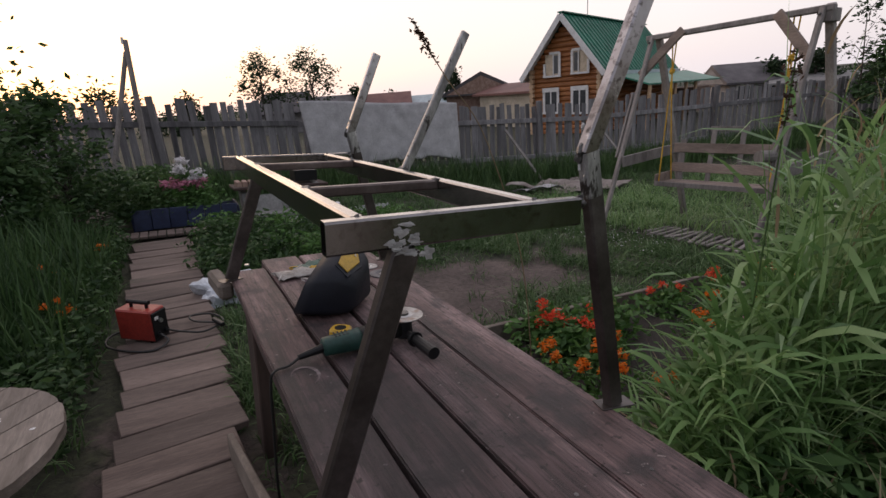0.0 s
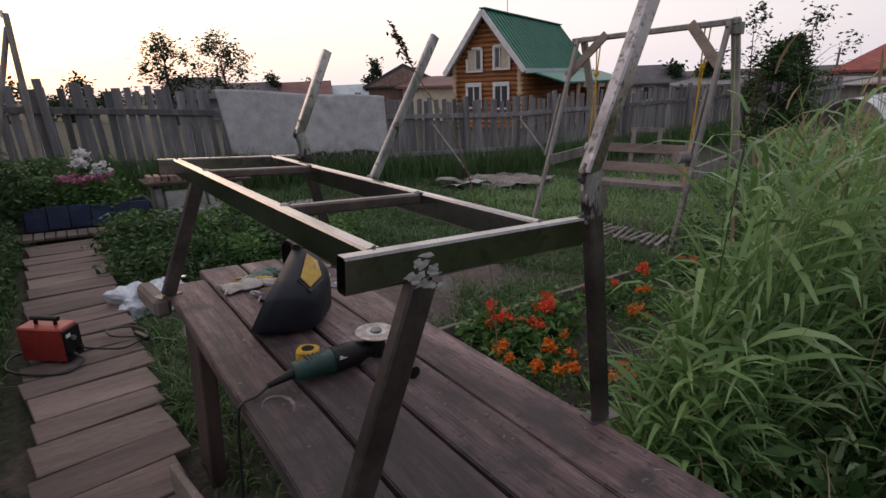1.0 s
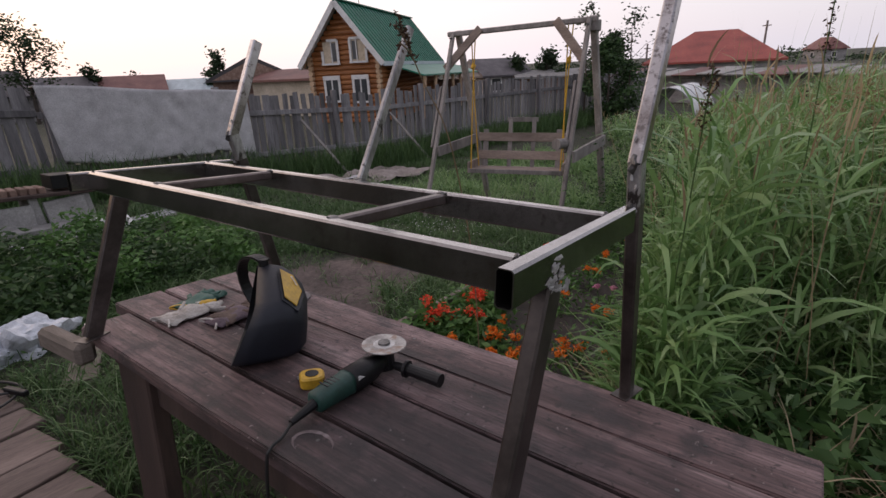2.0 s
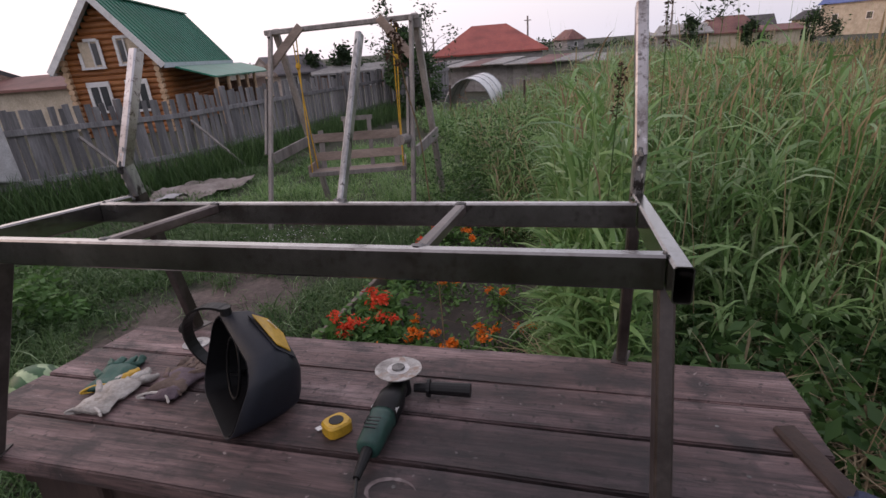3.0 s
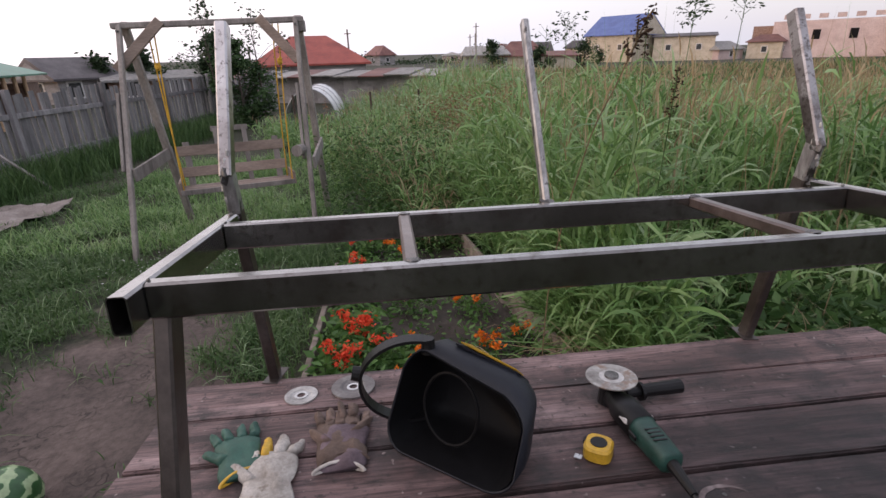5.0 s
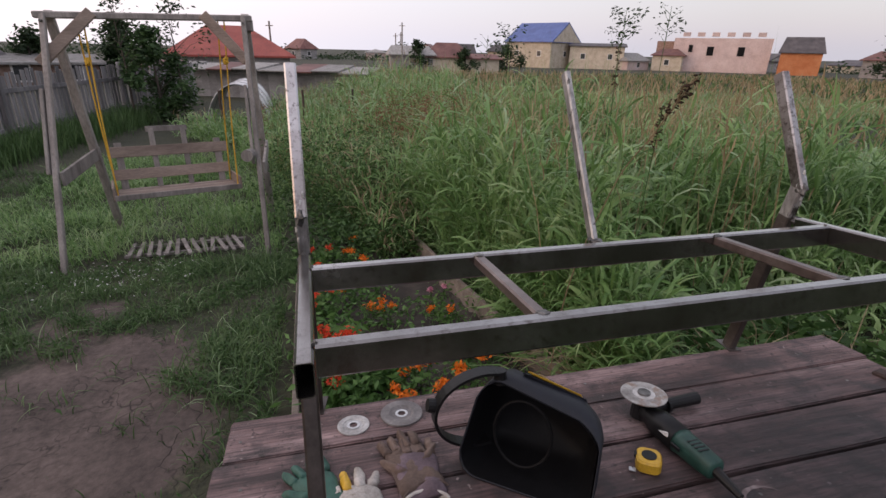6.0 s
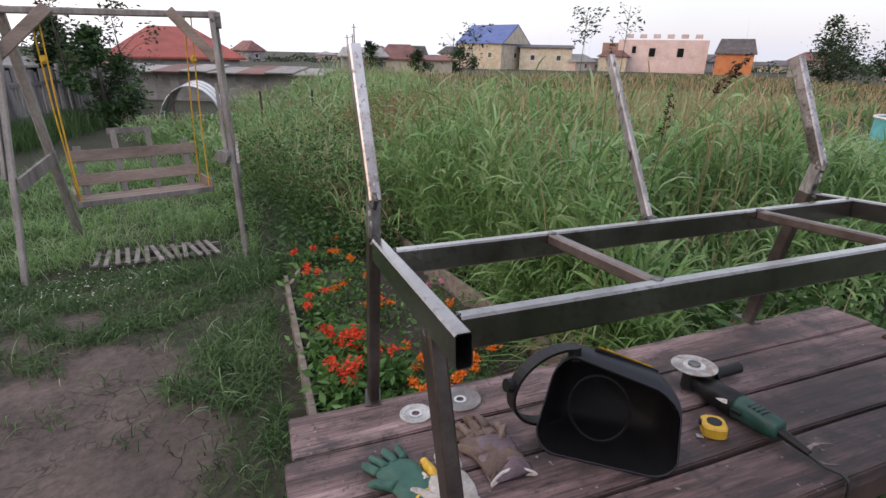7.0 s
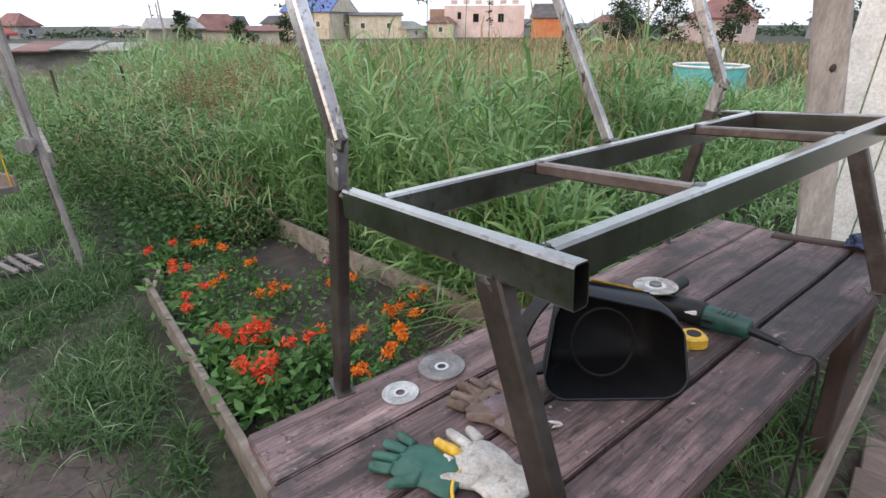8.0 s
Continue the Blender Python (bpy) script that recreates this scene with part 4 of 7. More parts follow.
def glove(x, y, turn, palm, tips, thumb, cuff, label, seed, size=1.0, spread=1.0):
    """A limp work glove lying flat: fingers towards +x, its cuff towards -x."""
    ob = thing("work_glove", label, "glove", (0, 0, 0), LEVEL @ pose(x, y, TOP + 0.002, 0, 0, turn), "gloves on the table")
    k = size

    def lump(rings, mat, name):
        bm = loft([[(cx + 0 * a, cy + ry * math.cos(a), max(0.001, cz + rz * math.sin(a) * (1 + 0.5 * noise.noise((cx * 60 + seed, a * 2, cy * 50))))) for a in (2 * math.pi * i / 12 for i in range(12))] for cx, cy, cz, ry, rz in rings], cap_first=True, cap_last=True)
        bmesh.ops.subdivide_edges(bm, edges=bm.edges[:], cuts=1, use_grid_fill=True)
        for v in bm.verts:
            w = 0.006 * noise.noise(v.co * 55 + Vector((seed, 0, 0))) + 0.011 * noise.noise(v.co * 22 + Vector((seed, 3, 0)))
            v.co.z = max(0.0, v.co.z + w)
            v.co.y += w * 0.7
        return part(name, bm, mat, ob, "", True)

    lump([(-0.115 * k, 0, 0.009, 0.056 * k, 0.008), (-0.09 * k, 0, 0.011, 0.057 * k, 0.011), (-0.055 * k, 0.002, 0.011, 0.050 * k, 0.011), (-0.02 * k, 0, 0.013, 0.056 * k, 0.014), (0.02 * k, 0, 0.012, 0.055 * k, 0.012), (0.04 * k, 0, 0.010, 0.044 * k, 0.008)], palm, "palm")
    for i, (fy, ln, yaw) in enumerate(((-0.041, 0.056, -17), (-0.014, 0.070, -5), (0.014, 0.067, 6), (0.040, 0.056, 17))):
        c, s = math.cos(radians(yaw * spread)), math.sin(radians(yaw * spread))
        pts = [((0.032 + ln * f * c) * k, (fy + ln * f * s) * k, 0.012 - 0.002 * f, r * k, r * 0.95 * k) for f, r in ((0, 0.0125), (0.35, 0.013), (0.7, 0.012), (0.92, 0.010), (1.0, 0.005))]
        lump(pts, tips[i % len(tips)], "finger")
    sgn = 1 if thumb > 0 else -1
    lump([((-0.035 + 0.055 * f) * k, sgn * (0.036 + 0.045 * f) * k, 0.013, r * k, r * k) for f, r in ((0, 0.017), (0.4, 0.015), (0.8, 0.013), (1.0, 0.007))], tips[0], "thumb")
    rim = [(-0.113 * k - 0.012 * k * math.cos(a * 2), 0.056 * k * math.cos(a), 0.0105 + 0.0085 * math.sin(a)) for a in (2 * math.pi * i / 16 for i in range(17))]
    part("cuff_hem", path_tube(rim, 0.0035), cuff, ob)
    return ob


glove(0.500, 2.100, 4, "cotton", ["cotton", "cotton", "yellow"], 1, "cotton", "white cotton work glove with yellow-tipped fingers", 1, 1.0, 0.7)
glove(0.578, 2.190, 22, "glove_green", ["glove_green"], 1, "yellow", "green rubber-coated work glove under another glove", 5, 0.88, 0.9)
glove(0.612, 1.968, 10, "leather", ["leather"], -1, "leather", "brown suede welding glove with folded fingers", 9, 0.98, 0.5)
glove(0.588, 1.950, -2, "violet", ["leather"], 1, "cotton", "faded violet suede glove crumpled beside another", 13, 0.98, 0.3)


def rag_on_table():
    bm = blob((0, 0, 0.02), (0.05, 0.04, 0.028), 21, 0.9, 3)
    for v in bm.verts:
        v.co.z = max(0.0, v.co.z + 0.012 * noise.noise(v.co * 40))
    ob = part("oily_rag", bm, "blue", None)
    ob.matrix_basis = LEVEL @ pose(0.36, 0.345, TOP + 0.012, 0, 0, 30)
    return tagged(ob, "crumpled dark blue rag on the table's end", "rag")


rag_on_table()


# ---------------------------------------------------------------- swing of old poles with a board seat
def swing_frame():
    ob = thing("garden_swing", "weathered grey timber garden swing with splayed legs", "swing", (5.6, 3.5, gz(5.6)))
    left, right = Vector((5.55, 4.50, 1.92)), Vector((5.84, 2.63, 1.965))
    part("top_beam", bar(left, right, 0.09, 0.06, (1, 0, 0), 0.01), "grey_wood", ob)
    for foot, head, back in (((4.80, 4.48), (5.545, 4.42, 1.94), (6.50, 4.50)), ((4.92, 2.64), (5.79, 2.71, 1.985), (6.66, 2.70))):
        f0, h0 = Vector((*foot, gz(foot[0]) - 0.03)), Vector(head)
        part("front_leg", bar(f0, h0, 0.05, 0.05, (0, 1, 0), 0.008), "grey_wood", ob)
        part("back_leg", bar((*back, gz(back[0]) - 0.03), h0 + Vector((0.09, -0.01, 0.02)), 0.08, 0.06, (0, 1, 0), 0.008), "grey_wood", ob)
        part("batten", bar(f0.lerp(h0, 0.4) + Vector((-0.01, 0.05, 0)), f0.lerp(h0, 0.72) + Vector((-0.01, 0.05, 0)), 0.03, 0.05, (0, 1, 0), 0.004), "grey_wood", ob)
        p = f0.lerp(h0, 0.38)
        part("tie_board", bar(p + Vector((0, -0.05, 0)), (back[0] - 0.3, back[1] - 0.05, p.z + 0.05), 0.03, 0.13, (0, 1, 0), 0.004), "grey_wood", ob, "grey tie board between the legs")
        part("bolt", rod(f0.lerp(h0, 0.97) + Vector((-0.06, 0, 0)), f0.lerp(h0, 0.97) + Vector((0.02, 0, 0)), 0.012, sides=8), "weld", ob)
    ax = (right - left).normalized()
    part("corner_brace", bar(left - Vector((0.10, 0.0, 0.42)), left + ax * 0.48 + Vector((-0.055, 0, 0.03)), 0.035, 0.10, (1, 0, 0), 0.005), "seat_wood", ob)
    part("corner_brace", bar(right - Vector((0.19, -0.08, 0.42)), right - ax * 0.46 + Vector((-0.055, 0, 0.03)), 0.035, 0.10, (1, 0, 0), 0.005), "seat_wood", ob)
    part("beam_block", box((5.88, 2.68, 1.90), (0.16, 0.10, 0.12), None, 0.008), "grey_wood", ob)
    part("log_stub", rod((5.10, 2.76, 0.66), (5.27, 2.73, 0.65), 0.06, 0.058, 12), "grey_wood", ob, "pale sawn log stub on the leg")
    return ob


swing_frame()


def swing_seat():
    m = pose(5.54, 3.52, 0.215, 0.6, 3.5, 18.1)
    ob = thing("hanging_bench", "hanging bench of grey boards on yellow ropes", "bench", (0, 0, 0), m)
    L = 1.20
    for x, z in ((0.0, 0.0), (0.13, -0.005), (0.26, -0.01), (0.39, -0.01)):
        part("seat_board", box((x, 0, z), (0.11, L, 0.03), None, 0.004), "seat_wood", ob)
    part("front_board", box((-0.065, 0, 0.0), (0.02, L + 0.02, 0.055), None, 0.003), "grey_wood", ob)
    for s in (-1, 1):
        part("side_board", box((0.19, s * (L / 2 + 0.012), 0.04), (0.50, 0.022, 0.14), None, 0.003), "seat_wood", ob)
        part("arm_post", bar((0.43, s * (L / 2 - 0.10), -0.02), (0.50, s * (L / 2 - 0.10), 0.50), 0.07, 0.03, (0, 1, 0), 0.003), "grey_wood", ob)
    for z in (0.16, 0.40):
        part("back_board", box((0.42 + z * 0.13, 0, z), (0.025, L, 0.115), pose(0, 0, 0, 0, 8, 0), 0.004), "seat_wood", ob)
    for s in (-1, 1):
        part("back_stile", bar((0.42, s * 0.16, 0.0), (0.53, s * 0.16, 0.64), 0.055, 0.022, (0, 1, 0), 0.003), "grey_wood", ob)
    part("top_slat", box((0.535, 0, 0.63), (0.022, 0.42, 0.06), None, 0.003), "grey_wood", ob)
    inv = m.inverted()
    for sy, top in ((1, (5.60, 4.15, 1.90)), (-1, (5.79, 2.93, 1.93))):
        for x in (-0.03, 0.40):
            t = inv @ Vector((top[0], top[1] + (0.03 if x > 0 else -0.03), top[2]))
            mid = (Vector((x, sy * (L / 2 - 0.02), 0.02)) + t) / 2 + Vector((0.01, 0.01, -0.02))
            part("rope", path_tube(curve_points([(x, sy * (L / 2 - 0.02), -0.02), mid, t], 6), 0.0075, 6), "rope", ob, "yellow nylon rope")
        k = inv @ Vector((top[0] - 0.02, top[1], top[2] - 0.38))
        part("rope_knot", blob(k, (0.03, 0.03, 0.035), sy, 0.6), "rope", ob)
    return ob


swing_seat()

mat_grid = thing("slatted_mat", "low mat of short weathered slats lying in the grass", "wooden mat", (5.5, 3.4, gz(5.5)))
for i in range(13):
    y = 3.0 + i * 0.088
    x = 5.42 - (y - 3.0) * 0.06
    part("slat", box((x, y, gz(x) + 0.055), (0.60, 0.042, 0.022), pose(0, 0, 0, random.uniform(-4, 4), 5 + random.uniform(-2, 2), 14 + random.uniform(-5, 5)), 0.003), "grey_wood", mat_grid)
for x in (5.3, 5.65):
    part("runner", bar((x + 0.05, 2.95, gz(x) + 0.015), (x - 0.06, 4.1, gz(x) + 0.02), 0.04, 0.03, (1, 0, 0)), "grey_wood", mat_grid)


# ---------------------------------------------------------------- walkway of cross boards, the short deck, the round table
def board_run(name, label, pts, thick, mat, lo, hi, gap):
    """Boards laid across a path whose left and right edges run through pts: (y, x left, x right)."""
    ob = thing(name, label, "walkway", (pts[0][1], pts[0][0], gz(pts[0][1])), kind="structure")
    y = pts[0][0]
    while y < pts[-1][0]:
        w = random.uniform(lo, hi)
        k = np.interp(y + w / 2, [p[0] for p in pts], [p[1] for p in pts]), np.interp(y + w / 2, [p[0] for p in pts], [p[2] for p in pts])
        x0, x1 = k[0] + random.uniform(-0.025, 0.025), k[1] + random.uniform(-0.025, 0.025)
        xm = (x0 + x1) / 2
        bm = box((0, 0, 0), (x1 - x0, w - gap, thick), None, 0.004, jitter=0.004)
        bm.transform(Matrix.Translation((xm, y + w / 2, gz(xm) + 0.05 + random.uniform(-0.006, 0.006))) @ pose(0, 0, 0, random.uniform(-1, 1), 5 + random.uniform(-1.2, 1.2), 7 + random.uniform(-2.5, 2.5)))
        part("board", bm, mat, ob)
        y += w
    return ob


board_run("walkway", "garden walkway of worn brown boards laid crosswise", [(0.4, -0.30, 0.16), (1.8, -0.31, 0.19), (3.4, -0.35, 0.20), (6.3, -0.41, 0.17)], 0.035, "walk", 0.17, 0.30, 0.012)
for x in (-0.22, 0.08):
    ob = part("walkway_joist", bar((x, 0.4, gz(x) + 0.012), (x - 0.08, 6.3, gz(x) + 0.012), 0.07, 0.05, (1, 0, 0)), "dark_wood", None)
    tagged(ob, "dark joist under the walkway boards", "joist", kind="structure")
deck = thing("short_deck", "narrow deck of short planks before the flower box", "deck", (-0.2, 6.65, gz(-0.2)), kind="structure")
for i in range(14):
    x = -0.78 + i * 0.094
    part("board", box((x, 6.66 + 0.05 * i * 0.094, gz(x) + 0.06), (0.082, 0.30, 0.03), pose(0, 0, 0, 0, 5, random.uniform(-2, 2)), 0.004), "walk", deck)
board_run("back_path", "narrow board path between the bushes", [(6.9, -1.08, -0.72), (8.9, -1.25, -0.9)], 0.03, "walk", 0.12, 0.2, 0.012)

spool = thing("cable_drum_table", "round low table made from an old wooden cable drum", "round table", (-0.77, 1.86, gz(-0.77)))
zt = gz(-0.77) + 0.40
for i in range(6):
    x0 = -0.42 + i * 0.14
    bm = bmesh.new()
    xs = np.linspace(x0 + 0.003, x0 + 0.137, 7)
    top, bot = [], []
    for sgn, seq in ((1, xs), (-1, xs[::-1])):
        for x in seq:
            yy = sgn * math.sqrt(max(0.0, 0.425 ** 2 - x * x)) + sgn * 0.004 * random.uniform(-1, 1)
            top.append(bm.verts.new((x, yy, 0.0)))
            bot.append(bm.verts.new((x, yy, -0.035)))
    bm.faces.new(top)
    bm.faces.new(bot[::-1])
    for a in range(len(top)):
        b = (a + 1) % len(top)
        bm.faces.new((top[a], top[b], bot[b], bot[a]))
    bm.transform(Matrix.Translation((-0.77, 1.86, zt)) @ pose(0, 0, 0, 0, 3, -48))
    part("top_board", bm, "raw_wood", spool)
for i in range(14):
    a = 2 * math.pi * i / 14
    part("stave", box((-0.77 + 0.2 * math.cos(a), 1.86 + 0.2 * math.sin(a), zt - 0.22), (0.02, 0.085, 0.38), pose(0, 0, 0, 0, 0, math.degrees(a)), 0.003), "grey_wood", spool)
part("bottom_disc", rod((-0.77, 1.86, gz(-0.77) - 0.01), (-0.77, 1.86, gz(-0.77) + 0.03), 0.26, sides=28), "grey_wood", spool)
for i in range(26):
    a, r = random.uniform(0, 6.28), random.uniform(0.1, 0.38)
    part("paint_fleck", blob((-0.77 + r * math.cos(a), 1.86 + r * math.sin(a), zt + 0.001 - 0.0524 * r * math.cos(a + radians(48))), (random.uniform(0.004, 0.014), random.uniform(0.004, 0.01), 0.0012), i, 0.6, 1), "white", spool)


# ---------------------------------------------------------------- red welding inverter on the walkway
def welder():
    ob = thing("welding_inverter", "small red welding inverter with a black front panel", "welding machine", (0, 0, 0), pose(-0.22, 3.42, gz(-0.22) + 0.068, 0, 4, -40))
    body = box((0, 0, 0.105), (0.25, 0.125, 0.20), None, 0.008)
    part("housing", body, "red", ob)
    part("front_panel", box((0.129, 0, 0.10), (0.012, 0.118, 0.185), None, 0.004), "black", ob)
    for y in (-0.03, 0.03):
        part("socket", rod((0.133, y, 0.05), (0.150, y, 0.05), 0.016, sides=12), "black", ob)
    part("dial", rod((0.133, 0, 0.13), (0.146, 0, 0.13), 0.014, sides=12), "chrome", ob)
    for i in range(5):
        part("vent_slot", box((-0.03 + 0.022 * i, 0.0632, 0.07), (0.012, 0.002, 0.05)), "black", ob)
    part("panel_label", box((0.1362, -0.028, 0.155), (0.002, 0.03, 0.02)), "white", ob, "small pale panel label")
    for x in (-0.055, 0.055):
        part("handle_post", rod((x, 0, 0.20), (x, 0, 0.235), 0.010, sides=10), "black", ob)
    part("handle_grip", rod((-0.075, 0, 0.24), (0.075, 0, 0.24), 0.014, sides=12), "black", ob)
    for x in (-0.09, 0.09):
        for y in (-0.045, 0.045):
            part("foot", rod((x, y, -0.004), (x, y, 0.008), 0.012, sides=8), "black", ob)
    for s, pts in ((0, [(0.15, -0.03, 0.05), (0.21, -0.05, 0.02), (0.20, -0.16, 0.012), (0.05, -0.2, 0.012), (-0.12, -0.17, 0.012), (-0.2, -0.05, 0.012), (-0.15, 0.1, 0.012), (-0.3, 0.2, -0.02)]),
                   (1, [(0.15, 0.03, 0.05), (0.24, 0.06, 0.03), (0.34, 0.12, 0.012), (0.36, 0.28, 0.012), (0.22, 0.36, 0.012), (0.10, 0.3, 0.012), (0.2, 0.22, 0.02), (0.36, 0.25, 0.012)])):
        part("cable", path_tube(curve_points(pts, 8), 0.007), "cable", ob)
    part("clamp", bar((0.30, 0.27, 0.02), (0.42, 0.20, 0.025), 0.03, 0.03, (0, 0, 1), 0.005), "black", ob)
    return ob


welder()


# ---------------------------------------------------------------- flower box, brick hearth, pipes, bags
def flower_box():
    ob = thing("flower_box", "low flower box faced with dark blue painted panels", "flower box", (0.15, 7.4, gz(0.15)))
    for i in range(6):
        x = -0.42 + i * 0.205
        part("panel", box((x + 0.1, 7.2 + 0.05 * x, gz(x) + 0.14 + 0.012 * random.random()), (0.198, 0.022, 0.26), pose(0, 0, 0, random.uniform(-2, 2), 5, 3), 0.004), "blue", ob)
    part("side_board", box((-0.43, 7.5, gz(-0.43) + 0.13), (0.022, 0.6, 0.25), None, 0.003), "blue", ob)
    part("side_board", box((0.83, 7.55, gz(0.83) + 0.13), (0.022, 0.6, 0.25), None, 0.003), "blue", ob)
    part("back_board", box((0.2, 7.82, 0.13), (1.26, 0.022, 0.25), pose(0, 0, 0, 0, 5, 0), 0.003), "blue", ob)
    part("soil", box((0.2, 7.51, 0.09), (1.22, 0.58, 0.2), pose(0, 0, 0, 0, 5, 0)), "soil", ob)
    return ob


flower_box()


def brick_hearth():
    ob = thing("brick_hearth", "rough outdoor hearth of loose bricks, slabs and boards", "hearth", (1.45, 7.7, gz(1.45)))
    z = gz(1.45)
    for x in (0.98, 1.5, 2.02):
        part("side_slab", box((x, 7.75, z + 0.2), (0.09, 0.42, 0.42), pose(0, 0, 0, random.uniform(-3, 3), random.uniform(-4, 4), 0), 0.01), "slab", ob)
    part("front_slab", box((1.25, 7.52, z + 0.2), (0.42, 0.06, 0.30), pose(0, 0, 0, -8, 3, 4), 0.008), "slab", ob)
    part("front_slab", box((1.78, 7.53, z + 0.2), (0.42, 0.06, 0.30), pose(0, 0, 0, -6, -2, 0), 0.008), "slab", ob)
    part("base_slab", box((1.5, 7.38, z + 0.05), (1.25, 0.3, 0.10), pose(0, 0, 0, 0, 5, 3), 0.01), "slab", ob)
    part("top_board", box((1.5, 7.72, z + 0.43), (1.35, 0.5, 0.04), pose(0, 0, 0, 0, 5, 2), 0.006), "dark_wood", ob)
    for i in range(9):
        part("brick", box((0.92 + i * 0.085, 7.66, z + 0.515 - 0.0075 * i), (0.068, 0.24, 0.12), pose(0, 0, 0, 0, 5 + random.uniform(-4, 4), random.uniform(-6, 6)), 0.008), "brick", ob)
    part("iron_crate", box((1.88, 7.72, z + 0.53), (0.34, 0.3, 0.16), pose(0, 0, 0, 0, 5, 3), 0.006), "black", ob)
    return ob


brick_hearth()
pipes = thing("pipe_stack", "stack of galvanised pipes and grey laths on the ground", "pipes", (2.0, 7.0, gz(2.0)))
for i in range(7):
    y, z = 6.85 + 0.05 * i, gz(2.1) + 0.03 + 0.012 * (i % 3)
    part("pipe", rod((0.75 + 0.1 * random.random(), y - 0.42, z + 0.12), (2.9 + 0.2 * random.random(), y + 0.35, z - 0.06), 0.014, sides=8), "pipe" if i % 3 else "grey_wood", pipes)


def bag(x, y, w, d, h, mat, label, seed, name="plastic_bag"):
    bm = blob((0, 0, h * 0.45), (w, d, h * 0.6), seed, 0.9, 4)
    for v in bm.verts:
        v.co.z = max(0.0, v.co.z + 0.05 * noise.noise(v.co * 9))
        v.co += v.co.normalized() * 0.06 * noise.noise(v.co * 14 + Vector((seed, 0, 0)))
    ob = part(name, bm, mat, None)
    ob.matrix_basis = pose(x, y, gz(x))
    return tagged(ob, label, name.replace("_", " "))


bag(1.9, 6.75, 0.22, 0.16, 0.22, "white", "crumpled white plastic bag beside the pipes", 3)
bag(0.36, 4.05, 0.2, 0.14, 0.2, "plastic", "crumpled white plastic bag lying beside the walkway", 8)


def tarpaulin(name, label, corners, h, seed, mat, n=22):
    a, b, c, d = (Vector((*p, 0)) for p in corners)
    bm = bmesh.new()
    g = []
    for i in range(n + 1):
        row = []
        for j in range(n + 1):
            u, v = i / n, j / n
            p = a * (1 - u) * (1 - v) + b * u * (1 - v) + c * u * v + d * (1 - u) * v
            p += Vector((0.08 * noise.noise((u * 7, v * 7, seed)), 0.08 * noise.noise((u * 7, v * 7, seed + 5)), 0))
            hh = h * max(0.0, 0.25 + 0.9 * noise.noise((p.x * 1.6, p.y * 1.9, seed)) + 0.35 * noise.noise((p.x * 6, p.y * 6, seed)))
            row.append(bm.verts.new((p.x, p.y, gz(p.x) + 0.05 + hh)))
        g.append(row)
    for i in range(n):
        for j in range(n):
            bm.faces.new((g[i][j], g[i + 1][j], g[i + 1][j + 1], g[i][j + 1]))
    ob = part(name, bm, mat, None, "", True)
    so = ob.modifiers.new("thick", "SOLIDIFY")
    so.thickness = 0.006
    return tagged(ob, label, "tarpaulin")


tarpaulin("tarpaulin", "dusty brown tarpaulin spread crumpled over the grass", [(5.75, 7.9), (6.3, 7.0), (8.2, 6.95), (8.1, 8.3)], 0.16, 2, "tarp")
tarpaulin("plastic_sheet", "folded pale plastic sheet on the tarpaulin's edge", [(5.7, 7.55), (5.95, 7.0), (6.6, 7.15), (6.35, 7.65)], 0.22, 6, "cloth")


# ---------------------------------------------------------------- flower bed with plank borders
bed = thing("flower_bed", "raised flower bed edged with old grey planks", "flower bed", (2.4, 1.6, gz(2.4)))
part("border_plank", bar((1.0, 2.30, gz(1.0) + 0.07), (3.75, 2.31, gz(3.75) + 0.08), 0.035, 0.22, (0, 1, 0), 0.004), "raw_wood", bed)
part("border_plank", bar((1.7, 0.90, gz(1.7) + 0.10), (3.6, 1.10, gz(3.6) + 0.12), 0.035, 0.2, (0, 1, 0), 0.004), "raw_wood", bed)
part("border_plank", bar((3.5, 1.06, gz(3.5) + 0.12), (5.8, 1.24, gz(5.8) + 0.16), 0.035, 0.2, (0, 1, 0), 0.004), "raw_wood", bed)
part("end_stake", box((1.78, 0.86, gz(1.78) + 0.13), (0.07, 0.07, 0.36), pose(0, 0, 0, 4, 6, 20), 0.006), "raw_wood", bed)
part("end_stake", box((2.85, 0.72, gz(2.85) + 0.2), (0.10, 0.04, 0.62), pose(0, 0, 0, 5, -3, 10), 0.005), "raw_wood", bed)
part("far_plank", bar((3.75, 2.28, gz(3.75) + 0.05), (5.2, 1.9, gz(5.2) + 0.04), 0.03, 0.12, (0, 1, 0), 0.004), "raw_wood", bed)
bm = bmesh.new()
bmesh.ops.create_grid(bm, x_segments=60, y_segments=28, size=0.5)
for v in bm.verts:
    v.co = Vector((3.0 + v.co.x * 4.1, 1.62 + v.co.y * 1.3, 0))
    v.co.z = gz(v.co.x) + 0.05 + 0.05 * noise.noise(v.co * 3) + 0.035 * noise.noise(v.co * 11)
part("soil", bm, "soil", bed, "dark crumbly soil", True)


def melon(x, y, z, s, turn, seed):
    bm = blob((0, 0, 0), (0.16 * s, 0.145 * s, 0.14 * s), seed, 0.03, 3)
    ob = part("watermelon", bm, "rind", None, "", True)
    ob.matrix_basis = pose(x, y, z, 0, 8, turn)
    return tagged(ob, "round watermelon with pale and dark green stripes lying in the grass", "watermelon", "watermelons by the table")


